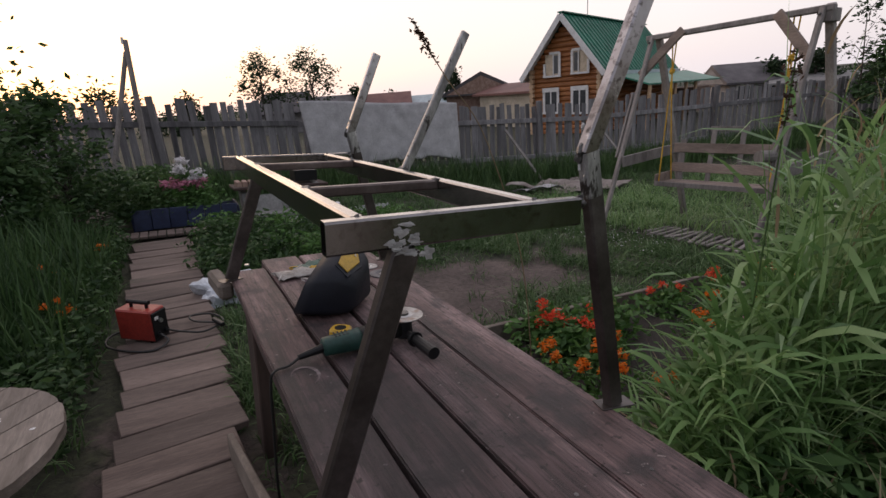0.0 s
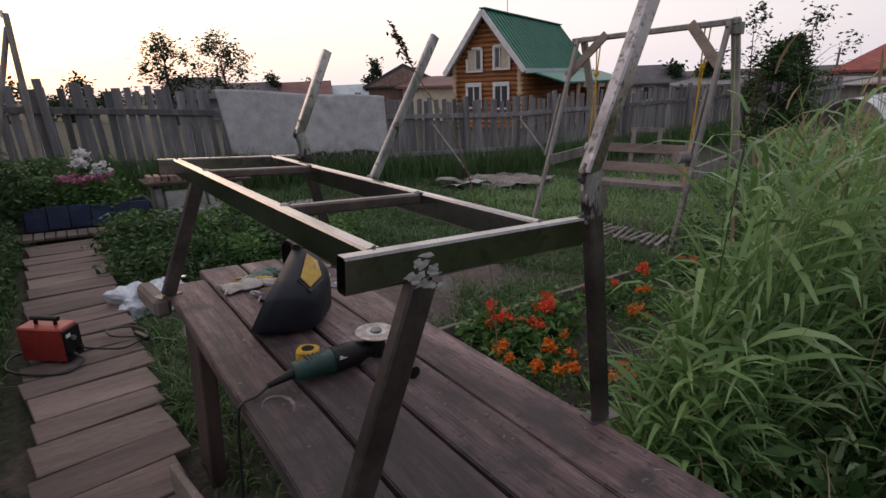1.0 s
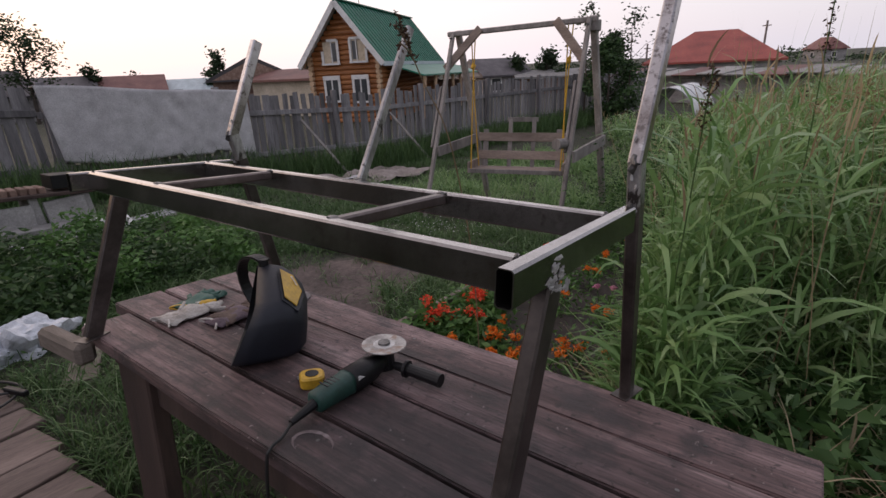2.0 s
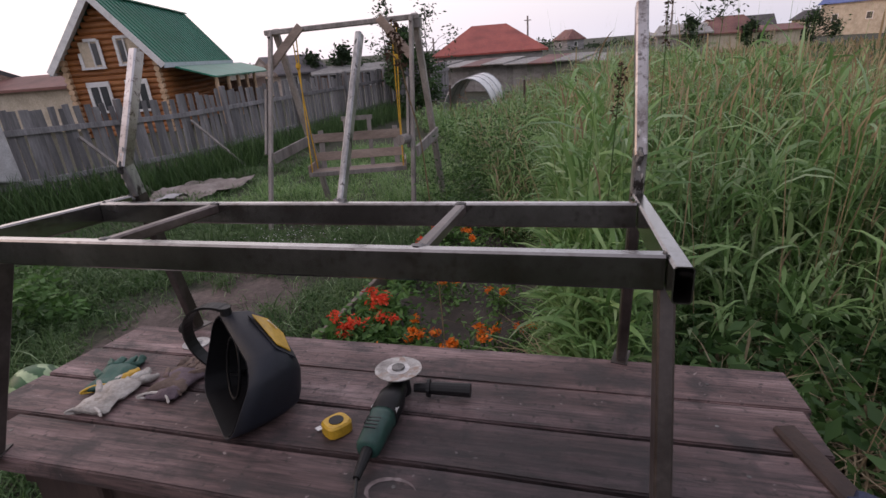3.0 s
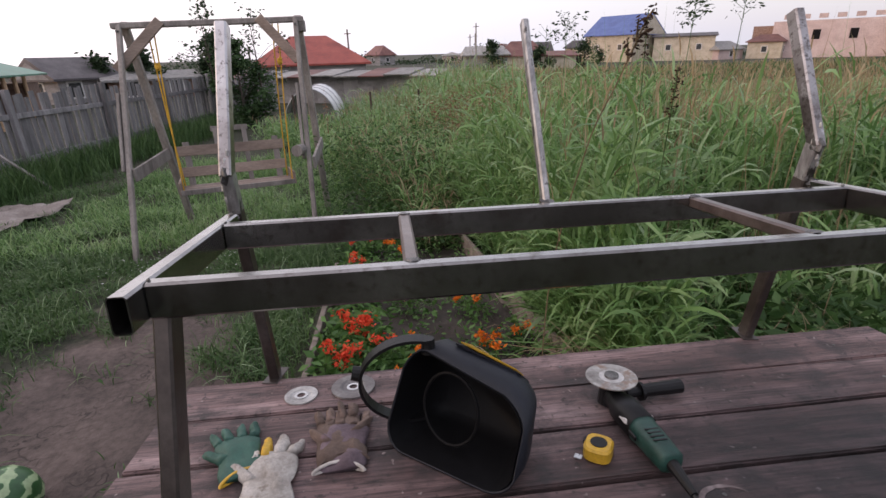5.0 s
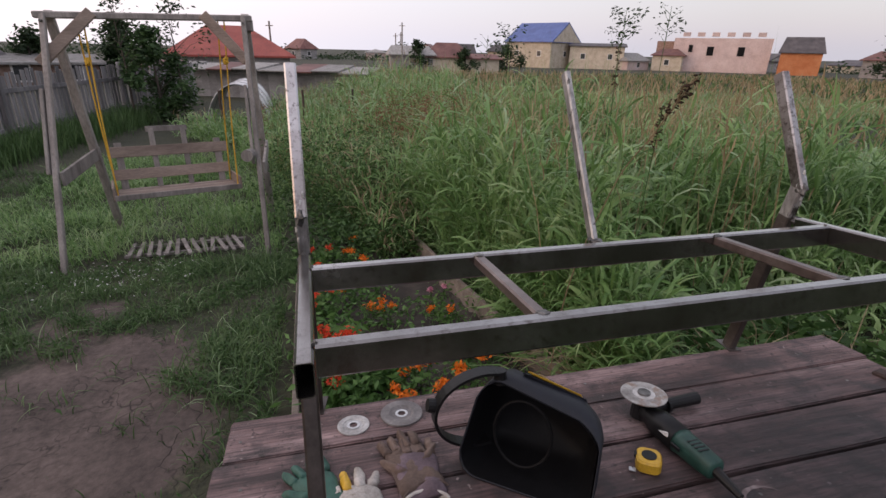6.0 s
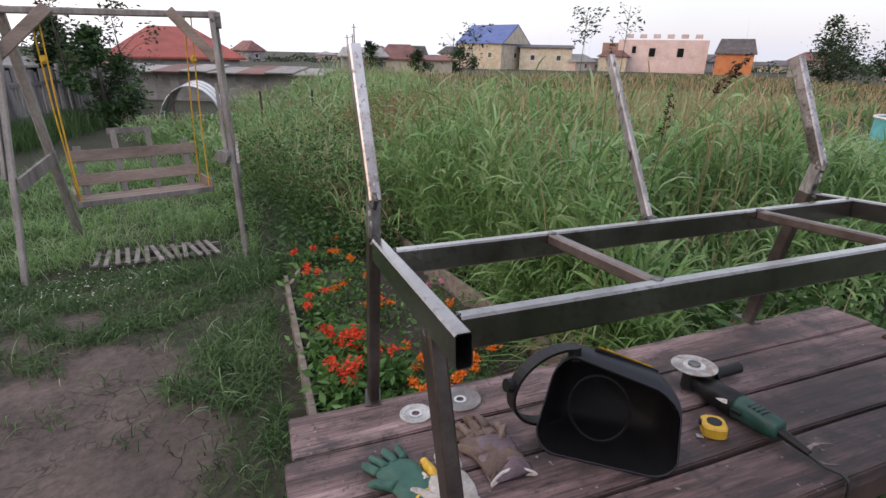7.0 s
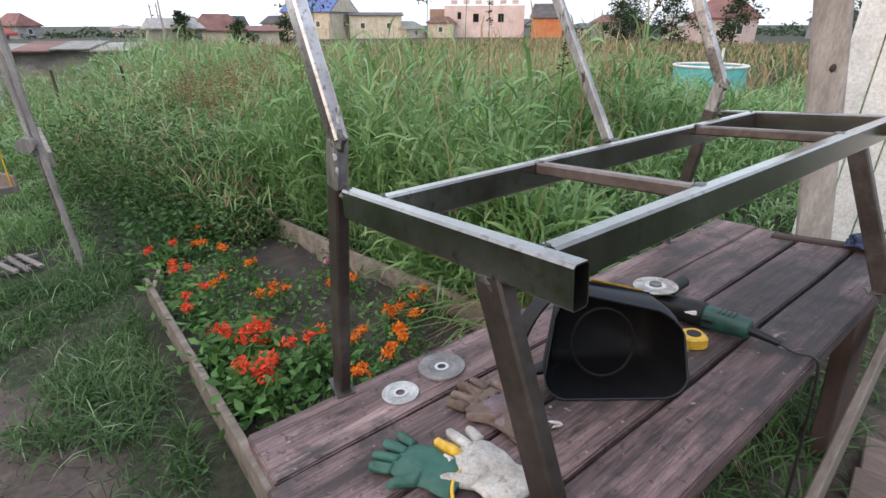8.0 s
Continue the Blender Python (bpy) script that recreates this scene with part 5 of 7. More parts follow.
melon(1.25, 3.60, gz(1.25) + 0.125, 0.92, 70, 1)
melon(1.27, 3.33, gz(1.27) + 0.12, 0.9, 20, 2)
melon(1.0, 3.47, gz(1.0) + 0.12, 0.88, -30, 3)
part_ob = tagged(part("old_board", bar((0.45, 3.35, gz(0.45) + 0.03), (0.75, 4.0, gz(0.75) + 0.03), 0.16, 0.03, (1, -1, 0), 0.004), "raw_wood", None), "old grey board lying in the grass", "board")

# ---------------------------------------------------------------- gate post beyond the table's near end
post = thing("gate_post", "thick weathered square timber post", "post", (0.80, -0.95, gz(0.8)))
part("shaft", bar((0.80, -0.95, gz(0.8) - 0.05), (1.22, -0.83, 2.35), 0.17, 0.17, (1, 0.35, 0), 0.012), "grey_wood", post)
part("knot_hole", blob((0.99, -0.80, 1.3), (0.016, 0.012, 0.022), 1, 0.3), "dark_wood", post)
part("hinge", box((0.91, -0.82, 0.9), (0.05, 0.03, 0.16), pose(0, 0, 0, 0, 8, 18), 0.003), "steel", post)


screen = thing("pale_shed_wall", "pale whitewashed board wall behind the gate post", "shed", (0.4, -1.85, gz(0.4)))
for i in range(9):
    part("wall_board", box((1.10 - 0.17 * i, -1.70 - 0.04 * i, gz(0.3) + 0.8), (0.165, 0.025, 1.75), pose(0, 0, 0, 0, 0, 13), 0.003), "white", screen)
part("cap_board", box((0.42, -1.86, gz(0.3) + 1.7), (1.6, 0.06, 0.05), pose(0, 0, 0, 0, 0, 13), 0.004), "grey_wood", screen)

# ---------------------------------------------------------------- picket fence with a blanket hung over it
FENCE = [(-6.0, 11.3), (-1.5, 10.75), (2.5, 10.2), (5.4, 9.75), (9.0, 9.15), (13.0, 8.5), (18.0, 7.7), (24.0, 6.6)]


def fence_at(d):
    for (x0, y0), (x1, y1) in zip(FENCE, FENCE[1:]):
        ln = math.hypot(x1 - x0, y1 - y0)
        if d <= ln:
            return x0 + (x1 - x0) * d / ln, y0 + (y1 - y0) * d / ln, math.atan2(y1 - y0, x1 - x0)
        d -= ln
    return None


fence = thing("picket_fence", "long grey unpainted picket fence with leaning pickets", "fence", (4.0, 10.0, gz(4.0)), kind="structure")
d, pickets = 0.0, []
shapes = []
for k in range(5):
    bm = bmesh.new()
    w, h = 0.105 + 0.008 * k, 1.62 + 0.05 * random.uniform(-1, 1)
    box((0, 0, h / 2), (w, 0.02, h), None, 0, bm, 0.006)
    bmesh.ops.bevel(bm, geom=[e for e in bm.edges if abs(e.verts[0].co.z - e.verts[1].co.z) > 1], offset=0.003, segments=1, affect="EDGES")
    me = bpy.data.meshes.new("picket")
    bm.to_mesh(me)
    bm.free()
    me.materials.append(MAT["fence"])
    shapes.append(me)
while True:
    got = fence_at(d)
    if not got:
        break
    x, y, a = got
    ob = new("picket", random.choice(shapes))
    ob.parent = fence
    ob.matrix_basis = Matrix.Translation(-ORG[fence.name]) @ pose(x, y, gz(x) + 0.05 + random.uniform(-0.05, 0.05), 0, random.uniform(-2.2, 2.2), math.degrees(a)) @ Matrix.Diagonal((random.uniform(0.85, 1.1), 1, 1, 1))
    d += 0.155 + random.uniform(-0.012, 0.02) if x < 12 else 0.17
for (x0, y0), (x1, y1) in zip(FENCE, FENCE[1:]):
    n = Vector((y1 - y0, x0 - x1, 0)).normalized() * 0.035
    for hz in (0.45, 1.28):
        part("rail", bar(Vector((x0, y0, gz(x0) + hz)) + n, Vector((x1, y1, gz(x1) + hz + random.uniform(-0.03, 0.03))) + n, 0.045, 0.10, n, 0.004), "fence", fence)
for dd in np.arange(0.9, 29, 2.6):
    x, y, a = fence_at(dd)
    n = Vector((math.sin(a), -math.cos(a), 0)) * 0.085
    part("fence_post", box((x + n.x, y + n.y, gz(x) + 0.85), (0.11, 0.10, 1.85), pose(0, 0, 0, random.uniform(-2, 2), random.uniform(-2, 2), math.degrees(a)), 0.008), "fence", fence)
for x in (6.9, 9.3):
    got = fence_at(math.hypot(x + 6, 1.8))
    part("prop", bar((x, got[1] - 0.05, gz(x) + 1.15), (x + 0.3, got[1] - 1.0, gz(x) + 0.02), 0.06, 0.03, (1, 0, 0)), "grey_wood", fence, "slanting prop pole")


def blanket():
    bm = bmesh.new()
    nx, nz = 60, 26
    rows = []
    for i in range(nx + 1):
        u = i / nx
        x, y = 2.52 + u * 3.22, 10.2 - u * 0.49
        drop = 1.17 + 0.07 * math.sin(u * 7) + (0.06 if 0.55 < u < 0.75 else 0)
        row = []
        for j in range(nz + 1):
            v = j / nz
            fold = 0.05 * v * noise.noise((u * 6 + v * 1.4, v * 0.8, 2)) + 0.02 * noise.noise((u * 16, v * 4, 5)) + 0.03 * math.exp(-((u - 0.62 - 0.05 * v) / 0.03) ** 2)
            row.append(bm.verts.new((x + 0.10 * v * (1 - u), y - 0.16 - 0.05 * v - fold, gz(x) + 1.72 + 0.015 * math.sin(u * 9) - v * drop)))
        rows.append(row)
    back = [bm.verts.new((r[0].co.x, r[0].co.y + 0.24, r[0].co.z - 0.02)) for r in rows]
    for a, b in zip(rows, rows[1:]):
        for j in range(nz):
            bm.faces.new((a[j], b[j], b[j + 1], a[j + 1]))
    for i in range(nx):
        bm.faces.new((back[i], back[i + 1], rows[i + 1][0], rows[i][0]))
    ob = part("hanging_blanket", bm, "cloth", None, "", True)
    so = ob.modifiers.new("thick", "SOLIDIFY")
    so.thickness = 0.008
    return tagged(ob, "large grey-white blanket hung over the picket fence", "blanket")


blanket()

pole = thing("utility_pole", "old wooden utility pole with a slanting stay pole", "utility pole", (-0.2, 9.9, gz(-0.2)))
part("main_pole", rod((-0.22, 9.9, gz(-0.2) - 0.1), (-0.10, 9.95, 2.68), 0.05, 0.04, 10), "grey_wood", pole)
part("stay_pole", rod((-0.92, 10.0, gz(-0.9) - 0.1), (-0.13, 9.99, 2.50), 0.045, 0.035, 10), "grey_wood", pole)
part("insulator", rod((-0.14, 9.95, 2.62), (-0.14, 9.95, 2.72), 0.03, 0.02, 8), "white", pole)

# added out of view, so the steel's sides mirror boards, not open sky
reflection_wall_west = thing("reflection_wall_west", "plain dark board wall added out of view to darken reflections", "wall", (-5.0, 2.0, gz(-5.0)), kind="structure")
for i in range(32):
    part("wall_board", box((-5.0, -6.0 + i * 0.4, gz(-5.0) + 1.0), (0.04, 0.395, 2.1), None, 0.004), "fence", reflection_wall_west)
# pale shed at the garden's edge
shed = thing("garden_shed", "pale grey-white boarded garden shed behind the bushes", "shed", (-3.2, 9.0, gz(-3.2)), kind="")
for i in range(12):
    part("wall_board", box((-2.05, 7.75 + i * 0.19, gz(-2) + 0.95), (0.03, 0.185, 2.0), None, 0.003), "slab", shed)
for i in range(12):
    part("wall_board", box((-2.15 - i * 0.19, 7.64, gz(-2.5) + 0.9), (0.185, 0.03, 2.0), None, 0.003), "slab", shed)
part("roof", box((-3.2, 8.8, gz(-2.5) + 1.98), (2.6, 2.6, 0.06), pose(0, 0, 0, 3, 0, 0), 0.005), "dark_roof", shed)


# ---------------------------------------------------------------- the log house with the green roof
def log_house():
    G = -0.85
    X0, YR, YL, XB = 17.5, 17.74, 21.24, 28.0
    yc = (YR + YL) / 2
    zr, ze = 4.62, 2.0
    ob = thing("log_house", "two-storey varnished log house with a green sheet roof", "house", (X0, yc, G), Matrix.Translation((15.83, 17.36, 0)) @ Matrix.Rotation(radians(22), 4, "Z") @ Matrix.Translation((-15.7, -17.5, 0)) @ Matrix.Translation((0.02, -0.06, 1.32)) @ Matrix.Scale(0.9, 4) @ Matrix.Translation((-0.02, 0.06, -1.32)))

    def half(z):
        """Half width of the gable wall at height z."""
        w = (YL - YR) / 2
        return w if z < ze + 0.35 else max(0.15, w * (zr - 0.25 - z) / (zr - 0.25 - ze - 0.35))

    wall = part("gable_wall", box((X0 + 0.16, yc, (G + ze) / 2 + 0.1), (0.1, YL - YR - 0.1, ze - G + 0.2)), "log", ob)
    n = 23
    step = (zr - 0.3 - G) / n
    for i in range(n):
        z = G + step * (i + 0.5)
        h = half(z)
        part("log", rod((X0 + 0.05, yc - h, z), (X0 + 0.05, yc + h, z), step * 0.56, sides=10), "log", ob)
    for i in range(int((ze + 0.3 - G) / step)):
        z = G + step * (i + 0.5)
        part("log", rod((X0, YR, z), (XB, YR, z), step * 0.56, sides=10), "log", ob)
        for y in (YR, YL):
            part("log_end", rod((X0 - 0.28, y, z), (X0, y, z), step * 0.52, sides=10), "log_end", ob)
    bm = bmesh.new()
    tri_v = [bm.verts.new((X0 + 0.2, yc - 1.7, ze)), bm.verts.new((X0 + 0.2, yc + 1.7, ze)), bm.verts.new((X0 + 0.2, yc, zr - 0.2))]
    bm.faces.new(tri_v)
    part("gable_lining", bm, "log", ob)
    part("back_wall", box((XB, yc, (G + ze) / 2), (0.2, YL - YR, ze - G)), "log", ob)
    part("side_wall", box(((X0 + XB) / 2, YL, (G + ze) / 2), (XB - X0, 0.2, ze - G)), "log", ob)
    # roof: two sheet slopes with ribs, white barge boards, pale fascia
    over, e2 = 0.55, 0.4
    for s, ye in ((-1, YR - e2), (1, YL + e2)):
        a, b = Vector((X0 - over, ye, ze - 0.1)), Vector((X0 - over, yc, zr))
        c = Vector((XB + 0.4, 0, 0))
        bm = bmesh.new()
        q = [a, Vector((c.x, a.y, a.z)), Vector((c.x, b.y, b.z)), b]
        lo, hi = [bm.verts.new(p) for p in q], [bm.verts.new(p + Vector((0, 0, 0.06))) for p in q]
        bm.faces.new(hi)
        bm.faces.new(lo)
        for i in range(4):
            bm.faces.new((lo[i], lo[(i + 1) % 4], hi[(i + 1) % 4], hi[i]))
        roof = part("roof_slope", bm, "green_roof", ob, "green profiled sheet roof")
        nrm = Vector((0, s * (zr - ze + 0.1), abs(ye - yc))).normalized()
        for k in range(26):
            x = a.x + (c.x - a.x) * (k + 0.5) / 26
            part("roof_rib", bar(Vector((x, a.y, a.z + 0.06)) + nrm * 0.02, Vector((x, b.y, b.z + 0.06)) + nrm * 0.02, 0.05, 0.04, (1, 0, 0)), "green_roof", roof)
        part("barge_board", bar(a + Vector((-0.03, 0, -0.08)), b + Vector((-0.03, 0, -0.08)), 0.05, 0.24, (1, 0, 0)), "white", ob, "white barge board")
        part("soffit", bar(a + Vector((over / 2, 0, -0.04)), b + Vector((over / 2, 0, -0.04)), over, 0.03, (1, 0, 0)), "white", ob)
        part("fascia", box(((a.x + c.x) / 2, ye + s * 0.02, a.z - 0.06), (c.x - a.x, 0.04, 0.2)), "fascia", ob)
    part("ridge_cap", bar((X0 - over, yc, zr + 0.07), (XB + 0.4, yc, zr + 0.07), 0.3, 0.05, (0, 1, 0)), "green_roof", ob)
    # windows
    for y, z, w, h, cut in ((18.69, 2.50, 0.74, 0.95, 1), (20.14, 2.45, 0.74, 0.95, -1), (18.71, 0.72, 0.7, 1.05, 0), (20.21, 0.75, 0.7, 1.0, 0)):
        win = part("window", box((X0 - 0.10, y, z), (0.06, w, h)), "lit_glass" if cut else "glass", ob, "window with white carved trim")
        part("pane", box((X0 - 0.14, y + cut * 0.17 if cut else y, z), (0.03, w * (0.36 if cut else 0.8), h * 0.86)), "glass", win)
        for sy in (-1, 1):
            hh = h + 0.1 if not (cut and sy == cut * -1) else h * 0.62
            part("window_trim", box((X0 - 0.16, y + sy * (w / 2 + 0.03), z - (h + 0.1 - hh) / 2), (0.05, 0.12, hh)), "white", win)
        part("window_sill", box((X0 - 0.17, y, z - h / 2 - 0.05), (0.08, w + 0.2, 0.09)), "white", win)
        part("window_head", box((X0 - 0.17, y + (0.14 * cut if cut else 0), z + h / 2 + 0.05), (0.08, w * (0.7 if cut else 1.25), 0.11 if cut else 0.2), pose(0, 0, 0)), "white", win)
        part("mullion", box((X0 - 0.165, y + (0.08 * cut), z), (0.03, 0.06, h)), "white", win)
    # veranda along the side, with posts and a lower green roof
    bm = bmesh.new()
    q = [(X0 + 0.6, YR - 0.4, 1.72), (XB + 2.6, YR - 0.4, 1.72), (XB + 2.6, YR - 2.3, 1.12), (X0 + 0.6, YR - 2.0, 1.2)]
    lo, hi = [bm.verts.new(p) for p in q], [bm.verts.new((p[0], p[1], p[2] + 0.07)) for p in q]
    bm.faces.new(hi)
    bm.faces.new(lo)
    for i in range(4):
        bm.faces.new((lo[i], lo[(i + 1) % 4], hi[(i + 1) % 4], hi[i]))
    part("veranda_roof", bm, "green_roof", ob)
    for i in range(5):
        x = X0 + 1.0 + i * 2.0
        part("veranda_post", rod((x, YR - 1.85, G), (x, YR - 1.9, 1.2), 0.09, sides=8), "log_end", ob)
    part("veranda_wall", box((XB + 0.5, YR - 1.0, 0.1), (3.6, 1.6, 1.4)), "brick", ob)
    part("chimney", box((20.6, yc + 0.3, zr + 0.2), (0.03, 0.03, 2.2)), "steel", ob, "thin aerial mast")
    return ob


log_house()


def low_house(name, label, x, y, turn, w, d, h, rh, roof, wall, hip=0.0, windows=0, chimney=False, z0=-0.61, wcol="glass"):
    """A plain house: w along its ridge, d deep."""
    ob = thing(name, label, "house", (0, 0, 0), pose(x, y, z0, 0, 0, turn))
    part("wall", box((0, 0, h / 2), (w, d, h)), wall, ob)
    bm = bmesh.new()
    o = 0.35
    e = [(-w / 2 - o, -d / 2 - o), (w / 2 + o, -d / 2 - o), (w / 2 + o, d / 2 + o), (-w / 2 - o, d / 2 + o)]
    lo = [bm.verts.new((a, b, h - 0.1)) for a, b in e]
    mid = [bm.verts.new((a, b, h + 0.02)) for a, b in e]
    r = [bm.verts.new((-w / 2 - o + hip, 0, h + rh)), bm.verts.new((w / 2 + o - hip, 0, h + rh))]
    bm.faces.new(lo)
    for i in range(4):
        bm.faces.new((lo[i], lo[(i + 1) % 4], mid[(i + 1) % 4], mid[i]))
    for f in ((mid[0], mid[1], r[1], r[0]), (mid[2], mid[3], r[0], r[1]), (mid[1], mid[2], r[1]), (mid[3], mid[0], r[0])):
        bm.faces.new(f)
    part("roof", bm, roof, ob)
    if not hip:
        for sx in (-1, 1):
            bm = bmesh.new()
            v = [bm.verts.new((sx * (w / 2 + o + 0.01), -d / 2, h)), bm.verts.new((sx * (w / 2 + o + 0.01), d / 2, h)), bm.verts.new((sx * (w / 2 + o + 0.01), 0, h + rh - 0.25))]
            bm.faces.new(v)
            part("gable", bm, wall, ob)
    for i in range(windows):
        for sy in (-1, 1):
            win = part("window", box((-w / 2 + w * (i + 0.5) / windows, sy * (d / 2 + 0.01), h * 0.55), (0.9, 0.06, 1.0)), "white", ob)
            part("pane", box((-w / 2 + w * (i + 0.5) / windows, sy * (d / 2 + 0.03), h * 0.55), (0.7, 0.06, 0.8)), wcol, win)
    for sx in (-1, 1):
        if windows:
            win = part("window", box((sx * (w / 2 + 0.01), 0, h * 0.55), (0.06, 0.9, 1.0)), "white", ob)
            part("pane", box((sx * (w / 2 + 0.03), 0, h * 0.55), (0.06, 0.7, 0.8)), wcol, win)
    if chimney:
        part("chimney", box((w * 0.2, 0.3, h + rh), (0.5, 0.5, 1.4)), "brick", ob)
    return ob


low_house("cream_annex", "cream-boarded lean-to annex with a brown roof", 19.5, 24.6, 90, 5.2, 3.6, 1.9, 0.55, "rust_roof", "cream", windows=0)
low_house("dark_barn", "dark-roofed barn behind the fence", 19.8, 30.5, 60, 5.5, 4.5, 2.0, 1.3, "dark_roof", "brick")
low_house("village_house", "distant house with a dark roof", 9.6, 44.0, -15, 4.5, 4, 1.6, 1.6, "dark_roof", "shed", 0.8)
low_house("village_house", "distant low house with a dark roof", 13.3, 43.5, -20, 4.0, 4, 1.5, 1.2, "dark_roof", "shed")
low_house("village_house", "distant house with a long red-brown roof", 17.2, 42.0, -24, 4.4, 4, 1.5, 1.1, "rust_roof", "brick")
low_house("village_house", "distant house with a green-grey roof", 21.0, 41.0, -28, 3.4, 4, 1.3, 0.9, "fascia", "slab")
low_house("village_house", "distant grey-roofed house behind the swing", 34.5, 21.0, -30, 3.6, 3.6, 1.4, 1.2, "dark_roof", "shed", windows=2)
low_house("village_house", "low brick house with a grey roof", 36.5, 17.2, -60, 5.0, 4.0, 1.2, 0.45, "slab", "brick", windows=2)
low_house("hip_roof_house", "house with a brick-red hipped roof", 39.0, 6.9, -82, 7.2, 6.0, 1.75, 1.85, "red_roof", "shed", 2.7, chimney=False)
low_house("blue_roof_house", "pale brick house with a bright blue roof", 88.9, -40.0, 32, 9.2, 9.2, 4.2, 3.2, "blue_roof", "cream", windows=2)
low_house("blue_roof_annex", "pale low annex beside the blue-roofed house", 84.0, -48.1, 60, 9.0, 5.5, 3.7, 0.5, "dark_roof", "cream", windows=2)
low_house("orange_house", "orange house with a dark hipped roof", 66.5, -73.6, 44, 5.4, 4.4, 3.3, 2.3, "dark_roof", "orange", 0.6)
low_house("small_red_roof_house", "small house with a dull red roof", 57.7, -13.6, 80, 4.5, 4.0, 1.7, 1.5, "rust_roof", "cream", 1.4)
low_house("village_house", "distant low brown-roofed shed", 60, -17.5, 80, 5.5, 4.0, 1.6, 0.5, "rust_roof", "cream", 0.5)
low_house("village_house", "distant grey shed behind the meadow", 58, -9.5, 85, 4.5, 4.0, 1.9, 0.9, "slab", "shed", 0.5)
low_house("village_house", "distant pink house at the wood's edge", 30.0, -62.0, -20, 5.5, 5, 2.8, 2.2, "rust_roof", "pink", 1.2, windows=1)
low_house("village_house", "distant house far behind the meadow", 12.0, -72.0, 10, 6, 5, 2.4, 2.0, "dark_roof", "cream", 1.0, windows=1)


def block_building():
    ob = thing("unfinished_building", "unfinished pale pink block building without a roof", "building", (0, 0, 0), pose(77.3, -68.1, -0.61, 0, 0, 47.5) @ Matrix.Scale(1.27, 4))
    part("wall", box((0, 0, 2.1), (11.5, 6, 4.2)), "pink", ob)
    for i in range(6):
        part("parapet_block", box((-4.4 + i * 1.75, 2.7, 4.65), (0.9, 0.5, 0.5)), "pink", ob)
    for x, z, w, h in ((-2.4, 2.6, 0.8, 1.1), (1.2, 2.6, 0.8, 1.1), (3.6, 2.9, 0.5, 0.9)):
        for s in (1, -1):
            win = part("window", box((x, s * 3.01, z), (w + 0.2, 0.05, h + 0.2)), "pink", ob)
            # a black slab on the wall stands in for the shade within
            part("opening", box((x, s * 3.03, z), (w, 0.05, h)), "inside", win)
    part("site_fence", box((0, -5.5, 0.9), (11, 0.08, 1.8)), "cream", ob)
    part("annex", box((6.6, 0, 2.0), (2.8, 4, 3.6)), "brick", ob)
    return ob


block_building()


def long_shed():
    ob = thing("long_shed", "long low grey boarded shed with a sagging sheet roof", "shed", (25.5, 3.6, -0.61))
    a, b = Vector((28.5, 9.4, 0)), Vector((23.6, -1.2, 0))
    n = 30
    d = (b - a).normalized()
    ang = math.degrees(math.atan2(d.y, d.x))
    for i in range(n):
        p = a + (b - a) * (i + 0.5) / n
        part("wall_board", box((p.x, p.y, 0.03), (0.385, 0.04, 1.3), pose(0, 0, 0, 0, 0, ang)), "shed", ob)
    mid = (a + b) / 2
    for i in range(9):
        p = a + (b - a) * (i + 0.5) / 9 + Vector((0.5, 0.2, 0))
        part("roof_sheet", box((p.x, p.y, 0.80 + 0.04 * math.sin(i * 2.1)), (1.32, 2.2, 0.05), pose(0, 0, 0, 6 + random.uniform(-2, 2), 0, ang)), "slab" if i % 3 else "rust_roof", ob)
    part("back_wall", box((mid.x + 1.6, mid.y + 0.7, 0), (11.6, 0.06, 1.4), pose(0, 0, 0, 0, 0, ang)), "shed", ob)
    return ob


long_shed()

gh = thing("greenhouse", "small arched film greenhouse", "greenhouse", (15.9, 4.15, -0.61))
rings = []
for x in np.linspace(0, 3.0, 7):
    rings.append([(15.6 + x, 4.05 + 0.85 * math.cos(a), -0.61 + 1.3 * math.sin(a)) for a in (math.pi * i / 14 for i in range(15))])
part("film", loft(rings, closed=False), "film", gh, "", True)
for r in rings[::2]:
    part("hoop", path_tube(r, 0.02, 6), "pipe", gh)
for x, y in ((14.3, 4.3), (14.6, 2.2), (15.0, 0.8)):
    tagged(part("fence_stake", rod((x, y, -0.7), (x, y, 0.62), 0.035, 0.03, 8), "dark_wood", None), "thin dark stake standing in the meadow", "stake", "stakes in the meadow")

pool = thing("garden_pool", "round turquoise frame pool standing in the meadow", "pool", (5.47, -9.0, gz(5.24)))
bm = rod((5.47, -9.0, gz(5.24)), (5.47, -9.0, 0.70), 0.72, 0.72, 32, caps=False)
part("pool_wall", bm, "turquoise", pool)
part("pool_water", rod((5.47, -9.0, 0.50), (5.47, -9.0, 0.52), 0.70, sides=32), "glass", pool)
part("pool_rim", path_tube([(5.47 + 0.73 * math.cos(a), -9.0 + 0.73 * math.sin(a), 0.71) for a in (2 * math.pi * i / 32 for i in range(33))], 0.025, 8), "white", pool)
part("pool_ladder", bar((5.49, -9.55, gz(5.24)), (5.44, -9.40, 1.05), 0.04, 0.04, (1, 0, 0)), "white", pool)

